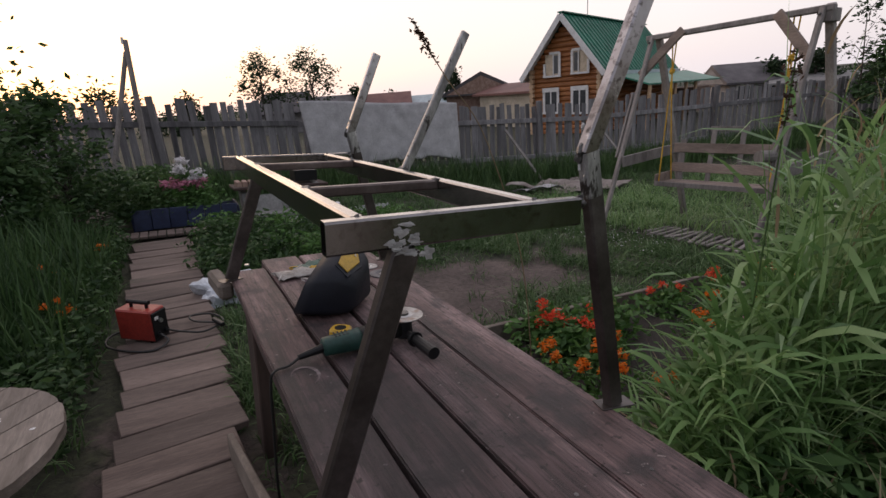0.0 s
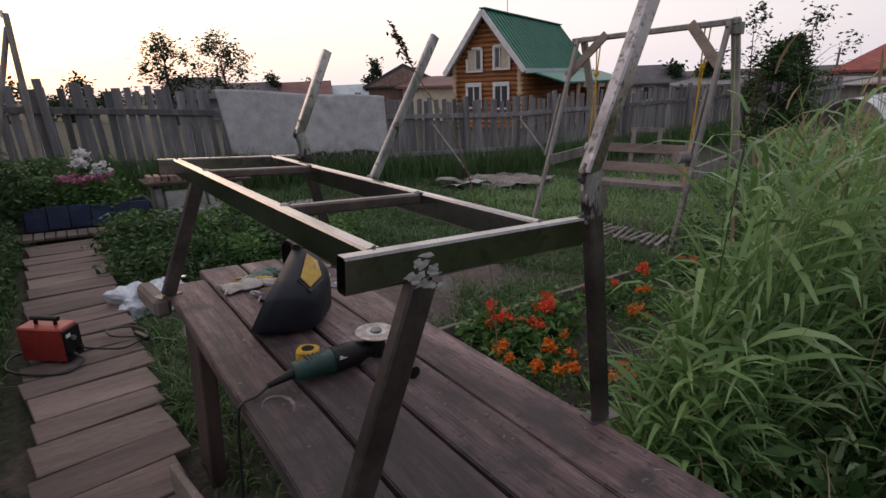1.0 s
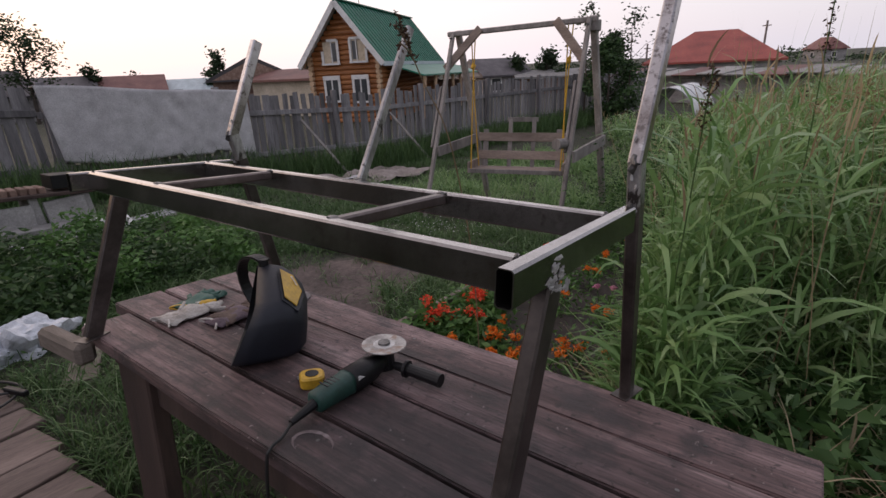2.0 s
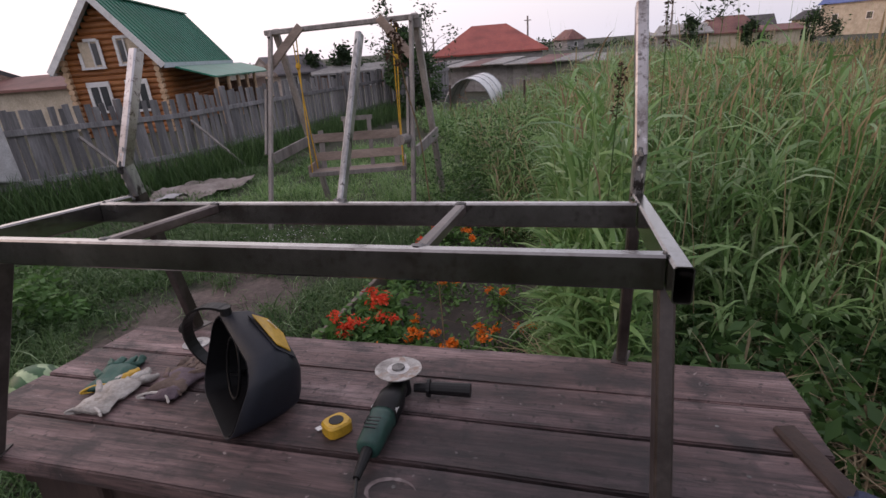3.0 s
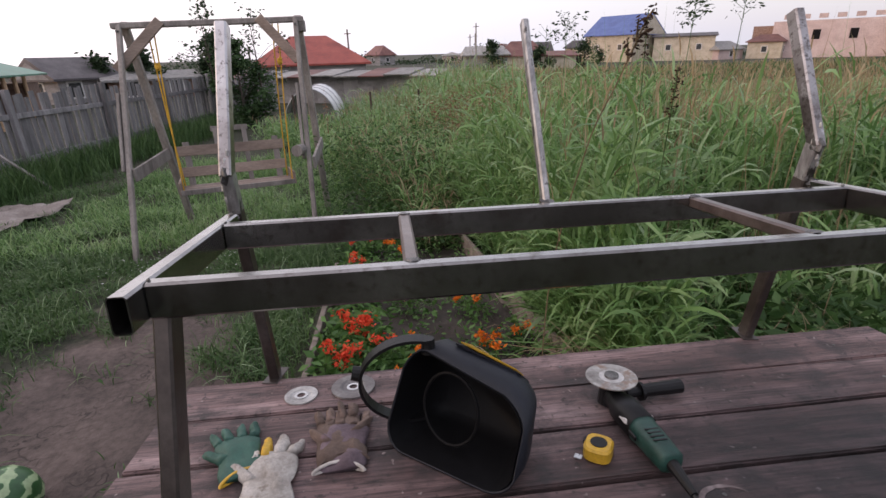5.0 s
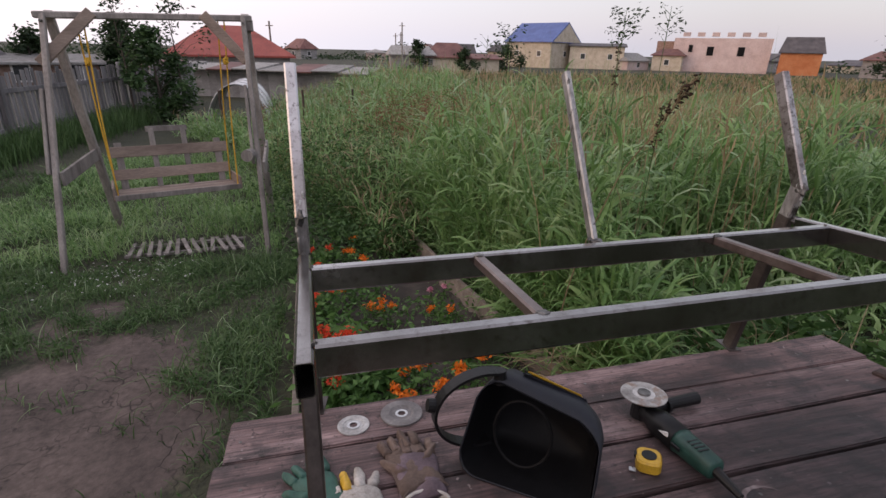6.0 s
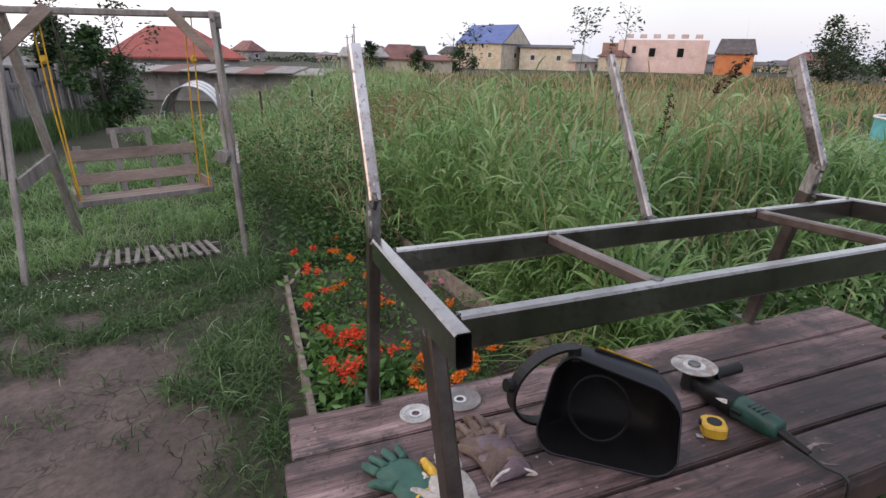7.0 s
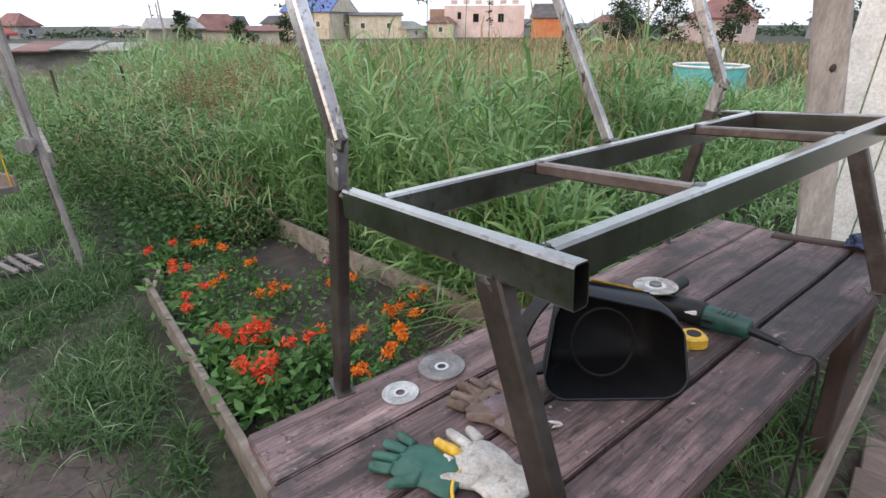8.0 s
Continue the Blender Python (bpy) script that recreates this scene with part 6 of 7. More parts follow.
for x, y, h in ((40.0, 4.2, 3.4), (61, -9.0, 3.6), (61, -8.4, 3.5), (52, -7.5, 4.2), (38, 10.9, 2.4), (30, 25, 3.4)):
    p = thing("power_pole", "distant wooden power pole", "pole", (x, y, -0.61), None, "distant poles")
    part("shaft", rod((x, y, -0.61), (x, y, h), 0.08, 0.06, 8), "grey_wood", p)
    part("cross_arm", bar((x - 0.15, y - 0.25, h - 0.3), (x + 0.15, y + 0.25, h - 0.3), 0.06, 0.06, (0, 0, 1)), "grey_wood", p)


# ---------------------------------------------------------------- trees
def tree(name, label, x, y, z0, top, width, leaf, mat, n, clumps, trunk_r, seed, low=0.25, wide_low=False):
    """A tapered trunk, limbs, and a crown of small leaves in uneven clumps."""
    r = random.Random(seed)
    h = top - z0
    ob = thing(name, label, "tree", (x, y, z0))
    part("trunk", path_tube(curve_points([(x, y, z0 - 0.1), (x + 0.03 * h * r.uniform(-1, 1), y, z0 + h * 0.4), (x, y + 0.02 * h, z0 + h * 0.85)], 6), trunk_r, 8, None, trunk_r * 0.25), "bark", ob)
    cents = []
    for i in range(clumps):
        f = low + (1 - low) * (i + 0.5) / clumps
        prof = math.sin(math.pi * min(1, (f - low) / (1 - low) * 0.8 + 0.2)) if not wide_low else 1.05 - f
        a, rad = r.uniform(0, 6.28), width / 2 * max(0.12, prof) * r.uniform(0.25, 1.0)
        c = Vector((x + rad * math.cos(a), y + rad * math.sin(a), z0 + h * f + r.uniform(-0.04, 0.04) * h))
        cents.append(c)
        root = Vector((x, y, max(z0 + h * low * 0.8, c.z - rad * 0.7)))
        part("limb", path_tube([root, (root + c) / 2 + Vector((0, 0, 0.03 * h)), c], trunk_r * 0.28, 5, None, trunk_r * 0.06), "bark", ob)
    k = np.array([list(c - Vector((x, y, z0))) for c in cents])
    pick = rng.integers(0, len(k), n)
    s = width * 0.09 * rng.uniform(0.5, 1.4, len(k))[pick]
    leaf_cloud("crown", k[pick], s[:, None] * np.array([1, 1, 0.8]), leaf, mat, ob)
    return ob


tree("garden_tree", "loose-crowned tree far behind the fence", 7.0, 39.3, -0.61, 5.0, 4.2, 0.13, "dark_leaf", 2000, 26, 0.14, 1, 0.38)
tree("garden_tree", "smaller bushy tree far behind the fence", 10.2, 38.3, -0.61, 4.9, 4.2, 0.13, "dark_leaf", 1900, 22, 0.12, 2, 0.38)
tree("dark_shrub_tree", "dark dense shrub tree behind the swing", 18.05, 6.6, -0.61, 2.05, 2.0, 0.085, "mid_leaf", 4600, 34, 0.06, 3, 0.12)
tree("slender_tree", "slender young tree with sparse leaves", 18.4, 6.0, -0.61, 3.15, 2.1, 0.07, "dark_leaf", 380, 16, 0.04, 4, 0.45)
tree("slender_tree", "slender sapling with thin twigs", 17.6, 7.3, -0.61, 3.3, 1.6, 0.07, "dark_leaf", 380, 14, 0.04, 5, 0.5)
tree("spruce", "small dark spruce by the hip-roofed house", 37.0, 12.9, -0.9, 3.0, 3.4, 0.17, "dark_leaf", 4200, 40, 0.1, 6, 0.06, True)
for i, (x, y, t, w) in enumerate(((35, 19.4, 1.9, 2.6), (36, 17.4, 2.2, 2.4), (15, 42.4, 2.4, 1.9), (22.8, 39, 3.4, 2.2), (56, -9.8, 2.6, 2.6), (55, -15, 1.8, 2.6), (33.5, -47.2, 5.2, 4.6),
                                  (29.5, -50.5, 3.8, 4.6), (24.5, -53, 3.9, 4.2), (36, -52, 2.9, 5), (60.5, -22, 2.2, 4.5), (-3, 40, 3.2, 5), (-9, 38, 3.6, 6), (2, 44, 2.6, 4), (5, -66, 5, 7), (18, -66, 4.5, 8), (-6, -60, 6, 8), (40, -60, 4, 8))):
    tree("village_tree", "dark distant tree among the houses", x, y, -0.7, t, w, 0.17, "dark_leaf", 1500, 16, 0.12, 20 + i, 0.2)

# shrub and fruit tree at the shed, close to the walkway
tree("currant_bush", "large dark currant bush beside the board path", -0.98, 7.25, gz(-1.0), 1.75, 1.35, 0.042, "mid_leaf", 5600, 40, 0.04, 51, 0.05)
tree("currant_bush", "dark bush in front of the shed", -1.35, 6.2, gz(-1.4), 1.3, 1.1, 0.042, "mid_leaf", 5000, 28, 0.03, 52, 0.05)
tree("apple_tree", "young apple tree reaching over the shed", -1.55, 6.0, gz(-1.5), 3.1, 2.0, 0.05, "mid_leaf", 2600, 30, 0.04, 53, 0.4)

r_far = random.Random(11)
FAR_LOOKS = (("dark_roof", "cream", "dark"), ("rust_roof", "shed", "dull red"), ("slab", "pink", "grey"), ("rust_roof", "cream", "dull red"), ("dark_roof", "shed", "dark"))
for i in range(15):
    az = radians(6 - 5.6 * i + r_far.uniform(-2.4, 2.4))
    dd = r_far.uniform(95, 140)
    roof, wall, word = FAR_LOOKS[i % 5]
    low_house("village_house", "small distant village house with a " + word + " roof", dd * math.cos(az), 1.5 + dd * math.sin(az), r_far.uniform(0, 180), r_far.uniform(4.5, 7), r_far.uniform(4, 5.5), r_far.uniform(1.4, 2.8), r_far.uniform(0.8, 2.2), roof, wall, r_far.choice((0, 0.8, 1.5)), windows=1)
n = 24000
az = np.radians(rng.uniform(-85, 110, n))
dd = rng.uniform(118, 150, n)
hump = 1.4 + 1.1 * np.sin(az * 23) + 0.9 * np.sin(az * 61) + 0.7 * np.sin(az * 131)
c = np.stack([dd * np.cos(az), 1.5 + dd * np.sin(az), -0.6 + rng.uniform(0, 1, n) * np.clip(hump, 0.5, 4)], 1)
leaf_cloud("distant_hedges", c, 0.3, 0.38, "dark_leaf", None, "dark distant hedges and woods on the horizon", "woods")


# ---------------------------------------------------------------- meadow: stems, arching leaves and seed heads
def tall_height(x, y):
    """How tall the meadow grass stands at a place."""
    h = 1.62 + 0.18 * np.sin(x * 1.7 + y) + 0.14 * np.sin(y * 2.3 - x * 0.6)
    h = np.where(x < 1.7, np.clip(0.28 + (x - 1.1) * 1.35, 0.22, 1.25), h)
    h = np.where((y < -0.8) & (x < 6.5), h * np.clip(1 - (-0.8 - y) * 0.15, 0.52, 1), np.where(y < -2.6, h * np.clip(1 - (-2.6 - y) * 0.33, 0.33, 1), h))
    h = np.where((y > 0.9) & (x < 6.2), h * np.clip(1.0 - (y - 0.9) * 0.75, 0.3, 1), h)
    h = np.where(x > 5.5, h * np.clip(1.0 - (y + 0.6) * 0.27, 0.42, 1), h)
    h = np.where((x < 2.2) & (y < 0.55), h * 0.55, h)
    h = np.where((x < 2.4) & (y < 0.5), np.minimum(h, 0.6 + 0.35 * np.clip(x - 1.4, 0, 1)), h)
    far = np.clip((x - 9) / 12, 0, 1)
    return h * (1 + 0.1 * far)


def meadow(name, label, n_stems, xr, yr, keep, leaves, leaf_len, leaf_w, stem_w, heads, seed_mat="straw"):
    x, y = rng.uniform(*xr, n_stems), rng.uniform(*yr, n_stems)
    ok = keep(x, y)
    x, y = x[ok], y[ok]
    cl = 0.10 * np.sin(x * 9 + 3 * np.sin(y * 5))
    h = tall_height(x, y) * rng.uniform(0.62, 1.12, len(x)) * (1 + cl)
    a = rng.uniform(0, 2 * np.pi, len(x))
    blades(name + "_stems", x, y, h, np.full(len(x), stem_w), "grass", label, "grass", 0.10)
    for k in range(leaves):
        f = rng.uniform(0.02, 0.86, len(x))
        ln = leaf_len * rng.uniform(0.55, 1.3, len(x)) * np.clip(h, 0.45, 1.2)
        mat = "silver" if k == leaves - 1 else "grass"
        side_leaves(name + "_leaves", x + rng.normal(0, 0.02, len(x)), y + rng.normal(0, 0.02, len(x)), gzn(x) + f * h * 0.95, ln, np.full(len(x), leaf_w) * rng.uniform(0.6, 1.25, len(x)), mat, label)
    if heads:
        pick = rng.random(len(x)) < heads
        xx, yy, hh = x[pick], y[pick], h[pick]
        blades(name + "_heads", xx, yy, np.full(len(xx), 0.12 + stem_w * 8), np.full(len(xx), 0.005 + stem_w * 0.9), seed_mat, "ripe straw-coloured grass seed heads", "grass", 0.35, gzn(xx) + hh * 0.88)


def near_keep(x, y):
    bed_zone = (x < 5.2) & (y > 0.76 + 0.06 * x)
    hollow = (x < 2.0) & (y < 0.5) & (rng.random(len(x)) < 0.82)
    return ~bed_zone & ~hollow & ((x > 1.12 + 0.10 * np.sin(y * 5)) | (y < -0.2)) & ~((np.abs(x - 1.1) < 0.16) & (np.abs(y + 1.05) < 0.16))


meadow("meadow_grass", "tall green meadow grass with arching blades", 10500, (0.78, 6.0), (-4.2, 1.3), near_keep, 8, 0.30, 0.019, 0.005, 0.08, "straw")


def mid_keep(x, y):
    bound = np.where(x < 9, 1.6 + 0.24 * (x - 5.5), 2.5 + 0.55 * (x - 9))
    pool_zone = (np.abs(x - 5.47) < 1.0) & (np.abs(y - -9.0) < 1.0)
    return (y < np.minimum(bound, 7.4)) & ~((x < 5.9) & (y > -4.2)) & ~pool_zone & ~((x > 15.2) & (x < 18.9) & (y > 2.3))


meadow("meadow_grass_beyond", "tall meadow grass standing behind the garden", 17000, (-1.0, 15.0), (-10.0, 7.5), mid_keep, 5, 0.38, 0.026, 0.008, 0.26, "tan")
meadow("far_meadow_grass", "distant meadow grass gone to seed", 15000, (14.0, 24.0), (-24.0, 4.5), lambda x, y: y < 3.0 - 0.1 * x + 2, 2, 0.5, 0.035, 0.013, 0.45, "tan")


def far_keep(x, y):
    return (np.hypot(x, y) > 14) & ~((x > 14) & (x < 24) & (y > -24))


x, y = rng.uniform(0, 52, 14000), rng.uniform(-55, -4, 14000)
ok = far_keep(x, y)
half_n = ok.sum() // 2
blades("far_field_grass", x[ok][:half_n], y[ok][:half_n], np.full(half_n, 0.75), np.full(half_n, 0.09), "lawn", "rough distant field grass", "grass", 0.5)
blades("far_ripe_grass", x[ok][half_n:], y[ok][half_n:], np.full(ok.sum() - half_n, 0.85), np.full(ok.sum() - half_n, 0.08), "tan", "ripe brown distant field grass", "grass", 0.4)

# ripe seed stalks standing above the rest of the meadow
n = 900
x, y = rng.uniform(1.9, 8.0, n), rng.uniform(-4.5, 0.9, n)
ok = ~((y < -0.9) & (x < 3.6))
x, y = x[ok], y[ok]
h = rng.uniform(1.45, 1.85, len(x)) * np.where(x > 5.5, np.clip(1.0 - (y + 0.6) * 0.27, 0.42, 1), 1)
blades("seed_stalks", x, y, h, np.full(len(x), 0.006), "tan", "thin ripe seed stalks above the meadow", "grass", 0.12)
for k in range(3):
    blades("seed_plumes", x + rng.normal(0, 0.012, len(x)), y + rng.normal(0, 0.012, len(x)), rng.uniform(0.1, 0.2, len(x)), np.full(len(x), 0.009), "tan", "ripe tan seed plumes above the meadow", "grass", 0.4, gzn(x) + h * (0.78 + 0.06 * k))

# a patch of ripe sorrel behind the grass
n = 420
x, y = rng.normal(8.6, 1.1, n), rng.normal(-0.4, 0.9, n)
h = rng.uniform(1.25, 1.75, n)
blades("sorrel_stalks", x, y, h, np.full(n, 0.008), "sorrel", "red-brown ripe sorrel stalks in the meadow", "weeds", 0.12)
u = rng.integers(0, n, 9000)
c = np.stack([x[u], y[u], gzn(x[u]) + h[u] * rng.uniform(0.6, 0.98, 9000)], 1)
leaf_cloud("sorrel_seeds", c, 0.03, 0.022, "sorrel", None, "red-brown ripe sorrel seed heads in the meadow", "weeds")

n = 520
x = rng.uniform(1.25, 2.7, n)
y = 0.62 + 0.06 * x + rng.uniform(-0.12, 0.16, n)
h = rng.uniform(0.5, 1.0, n) * np.clip((x - 0.9) * 1.6, 0.55, 1)
blades("plank_grass_stems", x, y, h, np.full(n, 0.005), "grass", "grass leaning over the old plank of the bed", "grass", 0.3)
for k in range(7):
    side_leaves("plank_grass_leaves", x, y, gzn(x) + h * rng.uniform(0.1, 0.92, n), 0.28 * rng.uniform(0.5, 1.2, n), np.full(n, 0.016), "grass", "grass leaves leaning over the old plank of the bed")

# dry bent straw at the table's edge
n = 1250
x, y = rng.uniform(0.93, 1.85, n), rng.uniform(-0.35, 0.85, n)
blades("dry_straw", x, y, rng.uniform(0.3, 0.75, n), np.full(n, 0.007), "straw", "dry bent straw beside the table", "grass", 1.25)
n = 260
x, y = rng.uniform(1.1, 2.2, n), rng.uniform(0.2, 0.95, n)
blades("bent_grass", x, y, rng.uniform(0.35, 0.7, n), np.full(n, 0.012), "grass", "pale bent grass beside the table", "grass", 1.1)
# broad-leaved weeds at the table's near end and behind the bed
n = 3000
c = np.stack([rng.uniform(1.05, 2.1, n), rng.uniform(-0.6, 0.6, n), np.zeros(n)], 1)
c[:, 2] = gzn(c[:, 0]) + rng.uniform(0.05, 0.5, n)
leaf_cloud("broad_leaved_weeds", c, 0.03, 0.042, "weed_leaf", None, "broad-leaved green weeds beside the table", "weeds")
n = 11000
u = rng.integers(0, 60, n)
cx, cy = rng.uniform(5.2, 9.5, 60), rng.uniform(0.9, 2.5, 60)
hh = rng.uniform(0.5, 1.25, 60)
c = np.stack([cx[u], cy[u], gzn(cx[u]) + hh[u] * rng.uniform(0.05, 1.0, n)], 1)
leaf_cloud("tall_weeds", c, np.array([0.26, 0.26, 0.1]), 0.027, "weed_leaf", None, "dense dark nettles and weeds beyond the flower bed", "weeds")
n = 4500
u = rng.integers(0, 40, n)
cx, cy = rng.uniform(4.3, 5.8, 40), rng.uniform(1.0, 2.2, 40)
c = np.stack([cx[u], cy[u], gzn(cx[u]) + rng.uniform(0.03, 0.38, n)], 1)
leaf_cloud("bed_weeds", c, np.array([0.14, 0.14, 0.04]), 0.034, "weed_leaf", None, "green leafy weeds growing at the end of the bed", "weeds")


n = 3600
x, y = rng.uniform(4.3, 10.0, n), rng.uniform(0.8, 2.7, n)
ok = (y < 1.5 + 0.25 * (x - 4.3)) & ~((x < 5.0) & (y > 2.0))
x, y = x[ok], y[ok]
h = rng.uniform(0.55, 1.3, len(x)) * np.clip((x - 3.6) / 2.0, 0.4, 1)
blades("edge_grass_stems", x, y, h, np.full(len(x), 0.007), "lawn", "loose grass among the weeds beyond the bed", "grass", 0.2)
for k in range(4):
    side_leaves("edge_grass_leaves", x, y, gzn(x) + h * rng.uniform(0.1, 0.9, len(x)), 0.26 * rng.uniform(0.5, 1.2, len(x)), np.full(len(x), 0.013), "straw" if k == 3 else "grass", "loose grass leaves among the weeds beyond the bed")

# ---------------------------------------------------------------- yard grass
def bare_n(x, y):
    k = 1 - (((x - 2.2) / 1.1) ** 2 + ((y - 3.4 - 0.1 * (x - 2.1)) / 0.68) ** 2) * 0.5
    k2 = 0.75 * (1 - (((x - 3.5) / 0.6) ** 2 + ((y - 3.9) / 0.35) ** 2) * 0.5)
    return np.maximum(k, k2)


def yard_keep(x, y):
    on_walk = (x > -0.44) & (x < 0.22) & (y < 6.45)
    deck_zone = (x > -0.8) & (x < 0.5) & (y > 6.4) & (y < 7.85)
    bed_zone = (y < 2.42) & (x > 0.98) & (x < 3.9) | (y < 2.3) & (x > 0.98)
    drum = np.hypot(x + 0.77, y - 1.86) < 0.45
    mat_zone = (x > 5.0) & (x < 5.85) & (y > 2.9) & (y < 4.15) & (rng.random(len(x)) < 0.9)
    path2 = (x > -1.3) & (x < -0.7) & (y > 6.8) & (y < 9)
    wob = 0.22 * np.sin(x * 5 + 2 * np.sin(y * 4)) * np.sin(y * 6 + x) + 0.15 * np.sin(x * 13 - y * 9) + rng.normal(0, 0.12, len(x))
    patch = np.sin(x * 3.1 + 1.7 * np.sin(y * 2.3)) * np.sin(y * 2.9 + 1.3 * np.sin(x * 1.9)) + 0.5 * np.sin(x * 8 + y * 5)
    thin = (patch < -0.25) & (rng.random(len(x)) < 0.72)
    melons = (x > 0.35) & (x < 1.5) & (y > 2.4) & (y < 3.75) & (rng.random(len(x)) < 0.5)
    return ~melons & ~on_walk & ~deck_zone & ~bed_zone & ~drum & ~thin & ~mat_zone & ~path2 & (bare_n(x, y) + wob < 0.52)


for nm, n, xr, yr, h, w in (("yard_grass", 60000, (0.2, 4.8), (2.3, 6.2), 0.125, 0.006), ("pale_yard_blades", 1500, (0.3, 5.0), (2.3, 6.0), 0.16, 0.006), ("yard_grass_beyond", 52000, (-3.0, 10.5), (4.5, 10.2), 0.15, 0.011), ("yard_grass_edge", 22000, (-2.4, 1.0), (0.3, 6.5), 0.13, 0.007),
                            ("grass_behind", 16000, (-6.0, 0.6), (-5.0, 2.2), 0.14, 0.012), ("bright_grass", 16000, (5.0, 11.5), (2.5, 6.5), 0.26, 0.010)):
    x, y = rng.uniform(*xr, n), rng.uniform(*yr, n)
    ok = yard_keep(x, y)
    x, y = x[ok], y[ok]
    hh = h * (1 + 0.5 * np.sin(x * 3.1) * np.sin(y * 2.7)) * rng.uniform(0.5, 1.3, len(x))
    blades(nm, x, y, hh, np.full(len(x), w), "silver" if nm.startswith("pale") else "grass" if nm.startswith("bright") else "lawn", "uneven green yard grass", "grass", 0.8)
n = 34000
x, y = rng.uniform(0.3, 5.2, n), rng.uniform(2.3, 6.5, n)
ok = yard_keep(x, y) & (np.sin(x * 4.3) * np.sin(y * 3.7) + rng.normal(0, 0.5, n) > 0)
c = np.stack([x[ok], y[ok], gzn(x[ok]) + rng.uniform(0.01, 0.09, ok.sum())], 1)
leaf_cloud("clover_and_plantain", c, 0.012, 0.018, "weed_leaf", None, "low clover and plantain leaves in the yard", "weeds", 0.4)
n = 9000
u = rng.integers(0, 46, n)
cx, cy, ch = rng.uniform(0.25, 2.6, 46), rng.uniform(4.5, 7.0, 46), rng.uniform(0.12, 0.4, 46)
ok = yard_keep(cx, cy)[u]
c = np.stack([cx[u], cy[u], gzn(cx[u]) + ch[u] * rng.uniform(0.1, 1, n)], 1)[ok]
leaf_cloud("leafy_weeds", c, np.array([0.09, 0.09, 0.02]), 0.035, "leaf", None, "leafy green weeds between walkway and table", "weeds")
# dark nettles behind the watermelons
n = 9000
u = rng.integers(0, 50, n)
cx, cy, ch = rng.uniform(0.3, 1.9, 50), rng.uniform(4.45, 6.0, 50), rng.uniform(0.15, 0.4, 50)
c = np.stack([cx[u], cy[u], gzn(cx[u]) + ch[u] * rng.uniform(0.1, 1, n)], 1)
leaf_cloud("nettles", c, np.array([0.11, 0.11, 0.02]), 0.034, "mid_leaf", None, "dark green nettles behind the watermelons", "weeds")
# weeds along the fence
n = 22000
t = rng.uniform(0, 1, n)
x = -5 + 23 * t
y = np.interp(x, [p[0] for p in FENCE], [p[1] for p in FENCE]) - np.abs(rng.normal(0.35, 0.35, n)) - 0.12
blades("fence_weeds", x, y, rng.uniform(0.25, 0.75, n), np.full(n, 0.012), "lawn", "rank weeds along the foot of the fence", "weeds", 0.35)
# small white flowers in the grass
n = 170
c = np.stack([rng.normal(4.35, 0.28, n), rng.normal(3.85, 0.3, n), np.zeros(n)], 1)
c[:, 2] = gzn(c[:, 0]) + rng.uniform(0.06, 0.16, n)
leaf_cloud("white_clover_flowers", c, 0.005, 0.010, "petal_white", None, "small white wild flowers in the grass", "flowers")

# left bed: iris leaves, marigolds, dark undergrowth
n = 2600
x, y = rng.normal(-0.95, 0.26, n), rng.uniform(2.9, 5.9, n)
ok = x < -0.5
blades("iris_leaves", x[ok], y[ok], rng.uniform(0.35, 0.7, ok.sum()), np.full(ok.sum(), 0.012), "mid_leaf", "upright iris leaves beside the walkway", "plants", 0.25)
n = 24000
c = np.stack([rng.uniform(-2.2, -0.46, n), rng.uniform(2.3, 6.6, n), np.zeros(n)], 1)
c[:, 2] = gzn(c[:, 0]) + rng.uniform(0.02, 0.3, n)
leaf_cloud("undergrowth", c, 0.02, 0.03, "mid_leaf", None, "dark low undergrowth beside the walkway", "weeds")


def plant(name, label, x, y, h, spread, n_leaf, leaf, heads, head_r, petal, mat, zoff=0.05, leaf_mat="leaf"):
    """A flowering plant: a leafy mound, stalks, and flower heads made of petals."""
    ob = thing(name, label, "flower", (x, y, gz(x) + zoff))
    c = np.stack([rng.normal(0, spread, n_leaf), rng.normal(0, spread, n_leaf), rng.uniform(0.0, h * 0.85, n_leaf)], 1)
    leaf_cloud("foliage", c, 0.01, leaf, leaf_mat, ob)
    pts = []
    for i in range(heads):
        a, r = random.uniform(0, 6.28), spread * random.uniform(0.1, 1.5)
        p = Vector((x + r * math.cos(a), y + r * math.sin(a), gz(x) + zoff + h * random.uniform(0.75, 1.1)))
        part("stalk", path_tube([(x + 0.3 * r * math.cos(a), y + 0.3 * r * math.sin(a), gz(x) + zoff), (Vector((x, y, gz(x) + zoff)) + p) / 2, p], 0.003, 4), "lawn", ob)
        pts.append(p)
    for p in pts:
        c = np.tile(np.array(p - Vector((x, y, gz(x) + zoff))), (46, 1))
        leaf_cloud("flower_head", c, head_r * np.array([0.36, 0.36, 0.27]), petal * 0.8, mat, ob, flat=0.6)
    return ob


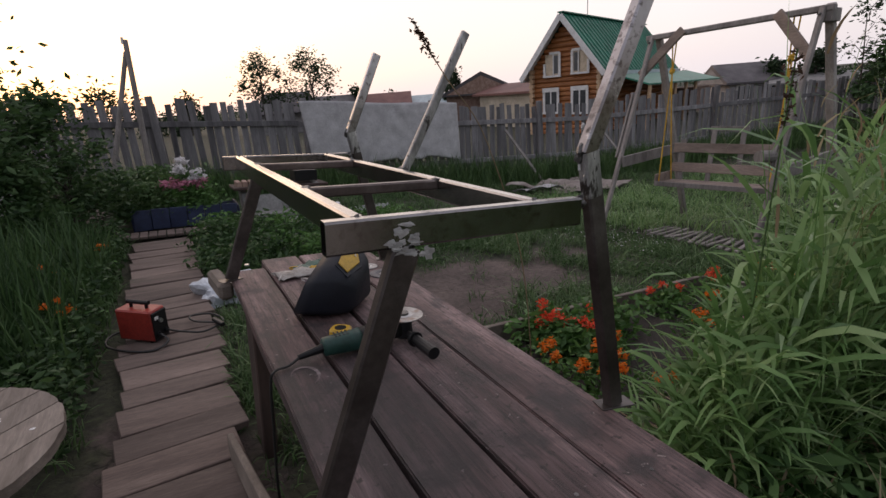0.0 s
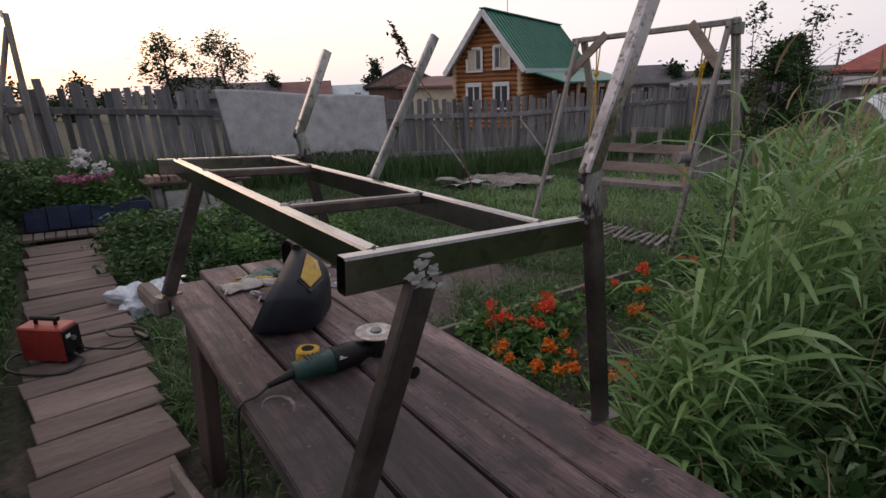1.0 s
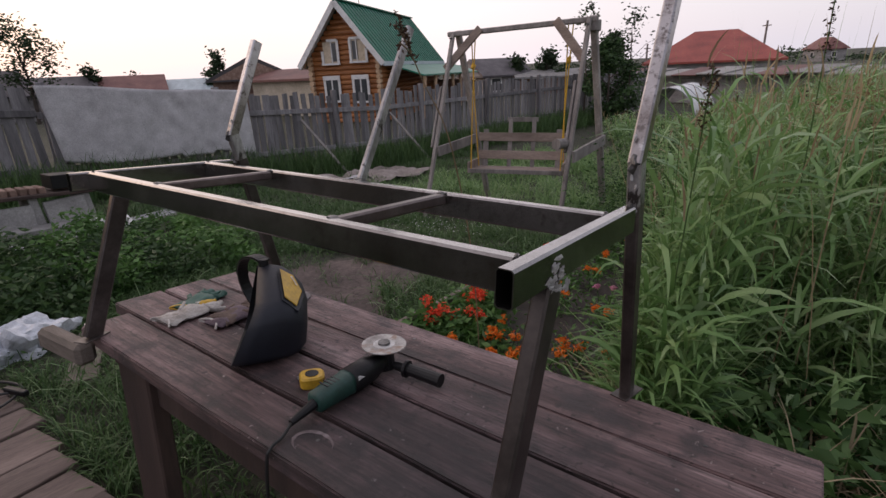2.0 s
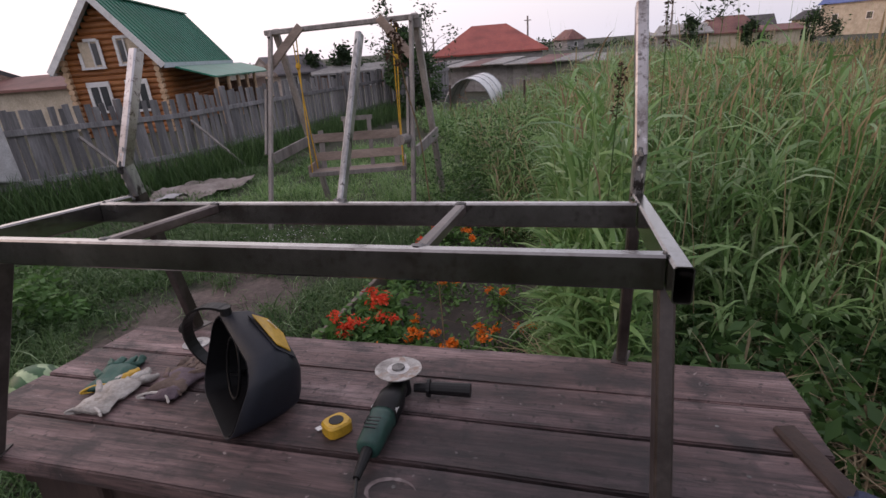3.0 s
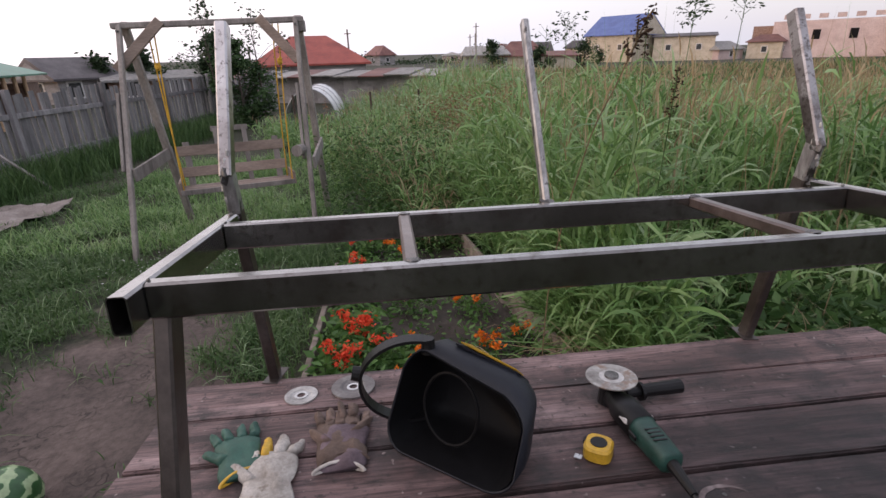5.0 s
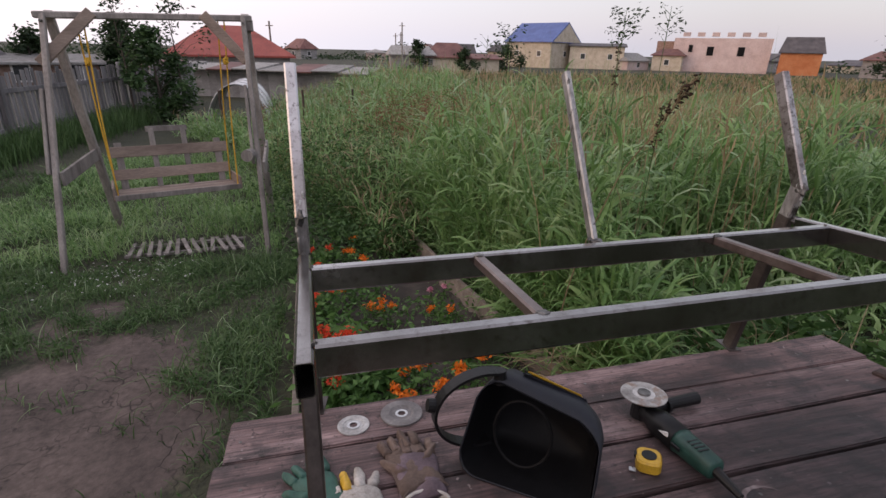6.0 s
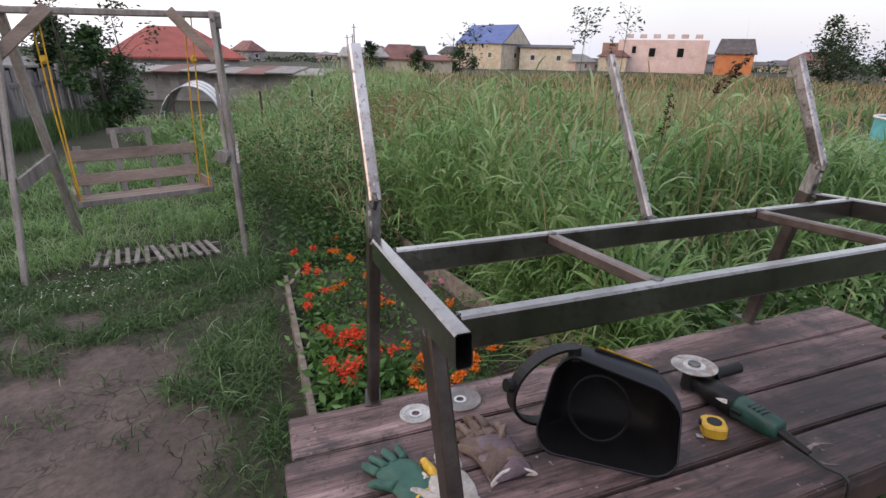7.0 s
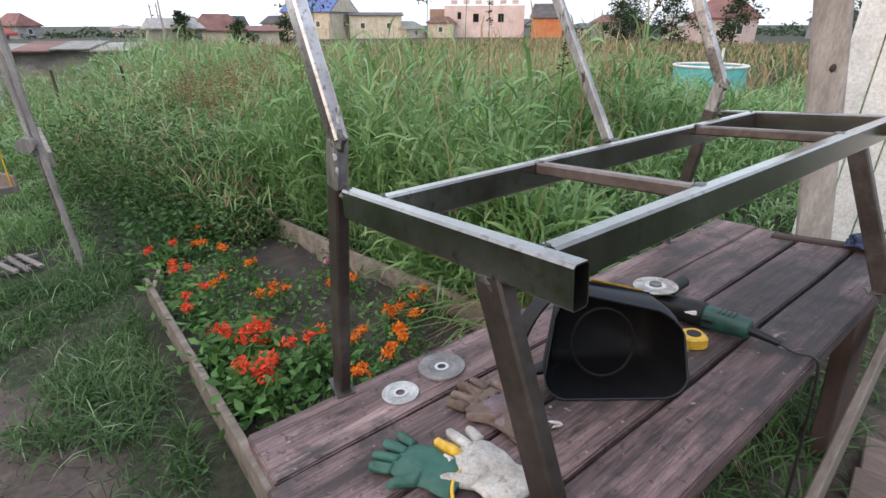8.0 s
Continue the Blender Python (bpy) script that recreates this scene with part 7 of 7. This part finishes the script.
for x, y, k in ((2.03, 2.06, 5), (2.28, 2.04, 5), (2.47, 2.12, 3), (1.93, 2.12, 3)):
    plant("geranium", "scarlet geranium with round green leaves", x, y, 0.24, 0.10, 420, 0.036, k, 0.055, 0.019, "petal_red")
for x, y, k in ((3.55, 2.14, 3), (4.26, 2.1, 3), (3.09, 2.14, 3), (2.0, 1.88, 1)):
    plant("geranium", "smaller red geranium in the flower bed", x, y, 0.22, 0.10, 260, 0.034, k, 0.045, 0.017, "petal_red")
for x, y, k in ((4.2, 1.86, 3), (3.9, 1.75, 2), (3.5, 1.7, 2), (2.82, 1.69, 3), (2.96, 1.82, 1), (3.34, 1.89, 2), (1.98, 1.63, 4), (2.15, 1.33, 3), (1.92, 1.4, 3), (1.75, 1.54, 3), (1.69, 1.74, 3), (2.13, 1.77, 1), (2.73, 1.3, 2), (2.2, 1.08, 2), (1.45, 1.35, 2), (4.7, 1.7, 3)):
    plant("marigold", "orange marigold with feathery leaves", x, y, 0.19, 0.07, 150, 0.022, k, 0.042, 0.017, "petal_orange", leaf_mat="leaf")
for x, y, k in ((-0.62, 5.2, 3), (-0.66, 3.5, 4), (-1.0, 3.35, 3), (-1.3, 4.3, 4), (-1.15, 4.6, 3), (-0.75, 4.4, 2)):
    plant("marigold", "orange marigold among the iris leaves", x, y, 0.3, 0.08, 160, 0.022, k, 0.032, 0.016, "petal_orange")
for x, y, k, m, h in ((0.25, 7.55, 8, "petal_white", 0.62), (0.42, 7.5, 7, "petal_white", 0.5), (0.12, 7.45, 8, "petal_pink", 0.38), (0.38, 7.4, 7, "petal_pink", 0.36)):
    plant("phlox", "tall phlox in " + ("white" if m == "petal_white" else "pink") + " bloom in the flower box", x, y, h, 0.11, 260, 0.04, k, 0.07, 0.035, m, 0.2)
plant("dill_clump", "feathery green dill clump behind the flower box", -0.25, 8.2, 0.85, 0.22, 2600, 0.04, 0, 0, 0, "petal_white", 0.0, "lawn")
plant("dill_clump", "feathery green clump in the flower box", -0.2, 7.5, 0.45, 0.14, 1300, 0.035, 0, 0, 0, "petal_white", 0.2, "lawn")
plant("lettuce", "pale green leafy clump beside the walkway", 0.42, 5.3, 0.2, 0.09, 300, 0.05, 0, 0, 0, "petal_white", 0.0)
plant("pale_aster", "pale lilac aster in the flower bed", 2.75, 1.35, 0.28, 0.05, 60, 0.02, 2, 0.025, 0.014, "petal_pink")


n = 1500
u = rng.integers(0, 40, n)
cx, cy = rng.uniform(1.1, 4.2, 40), rng.uniform(1.0, 2.2, 40)
c = np.stack([cx[u], cy[u], gzn(cx[u]) + 0.05 + rng.uniform(0.0, 0.14, n)], 1)
leaf_cloud("bed_greens", c, np.array([0.07, 0.07, 0.02]), 0.024, "leaf", None, "small green leaves scattered over the bed soil", "weeds")


def dock(x, y, top, lean, seed):
    """A dry dock stalk with brown seed whorls."""
    ob = thing("dock_stalk", "tall dry dock stalk with brown seed heads", "weed", (x, y, gz(x)))
    tip = Vector((x + lean[0], y + lean[1], top))
    base = Vector((x, y, gz(x)))
    part("stalk", path_tube([base, base.lerp(tip, 0.5) + Vector((0.01, 0.01, 0)), tip], 0.0025, 5), "lawn", ob)
    f = rng.uniform(0.88, 1.0, 80)
    c = np.array([list(base.lerp(tip, float(k)) - base) for k in f])
    leaf_cloud("seed_head", c, np.array([0.009, 0.009, 0.01]), 0.010, "dark_seed", ob)
    return ob


MAT["dark_seed"] = foliage("dark_brown_seeds", [(0.1, (0.03, 0.018, 0.012)), (0.9, (0.075, 0.045, 0.03))], 0.9)


def bent_dock():
    base = Vector((1.2, 1.3, gz(1.2)))
    ob = thing("dock_stalk", "dry dock stalk bent over the frame with dark seed sprays", "weed", base)
    line = curve_points([base, (1.17, 1.3, 0.8), (1.02, 1.27, 1.3), (0.883, 1.257, 1.50), (0.80, 1.248, 1.62)], 6)
    part("stalk", path_tube(line, 0.0025, 5, None, 0.0015), "straw", ob)
    tops = []
    for f, out in ((0.84, 0.02), (0.89, -0.016), (0.93, 0.014), (0.97, -0.01)):
        p = line[int(f * (len(line) - 1))]
        q = p + Vector((-0.03, out, 0.045))
        part("spray", path_tube([p, p.lerp(q, 0.5) + Vector((0, 0, 0.008)), q], 0.002, 4), "straw", ob)
        tops += [p.lerp(q, k / 5) - base for k in range(2, 6)]
    tops += [p - base for p in line[-5:]]
    c = np.array([list(p) for p in tops])[rng.integers(0, len(tops), 80)]
    leaf_cloud("seed_head", c, np.array([0.004, 0.004, 0.006]), 0.008, "dark_seed", ob)
    return ob


bent_dock()
dock(1.55, 0.75, 1.5, (0.03, -0.05), 2)
dock(2.3, 0.4, 1.75, (0.05, 0.05), 3)


def tall_plant(x, y, top, n):
    ob = thing("tall_weed", "tall wild plant rising above the meadow grass", "weed", (x, y, gz(x)))
    b = Vector((x, y, gz(x)))
    st = path_tube([b, b + Vector((0.04, 0.02, (top - b.z) * 0.6)), Vector((x + 0.02, y, top))], 0.009, 6, None, 0.003)
    cents = []
    for i in range(9):
        f = 0.86 + 0.14 * i / 8
        a = i * 2.4
        p = Vector((x + 0.16 * math.cos(a), y + 0.16 * math.sin(a), b.z + (top - b.z) * f))
        path_tube([(x + 0.02, y, p.z - 0.12), p], 0.004, 5, st, 0.002)
        cents.append(list(p - b))
    part("stalk", st, "lawn", ob)
    c = np.array(cents)[rng.integers(0, 9, n)]
    leaf_cloud("crown", c, np.array([0.07, 0.07, 0.05]), 0.035, "dark_leaf", ob)
    return ob


for x, y, t, n in ((7.26, -2.79, 2.35, 210), (8.12, -1.18, 2.1, 120), (6.88, -3.3, 2.4, 60), (8.3, -0.9, 1.95, 40)):
    tall_plant(x, y, t, n)
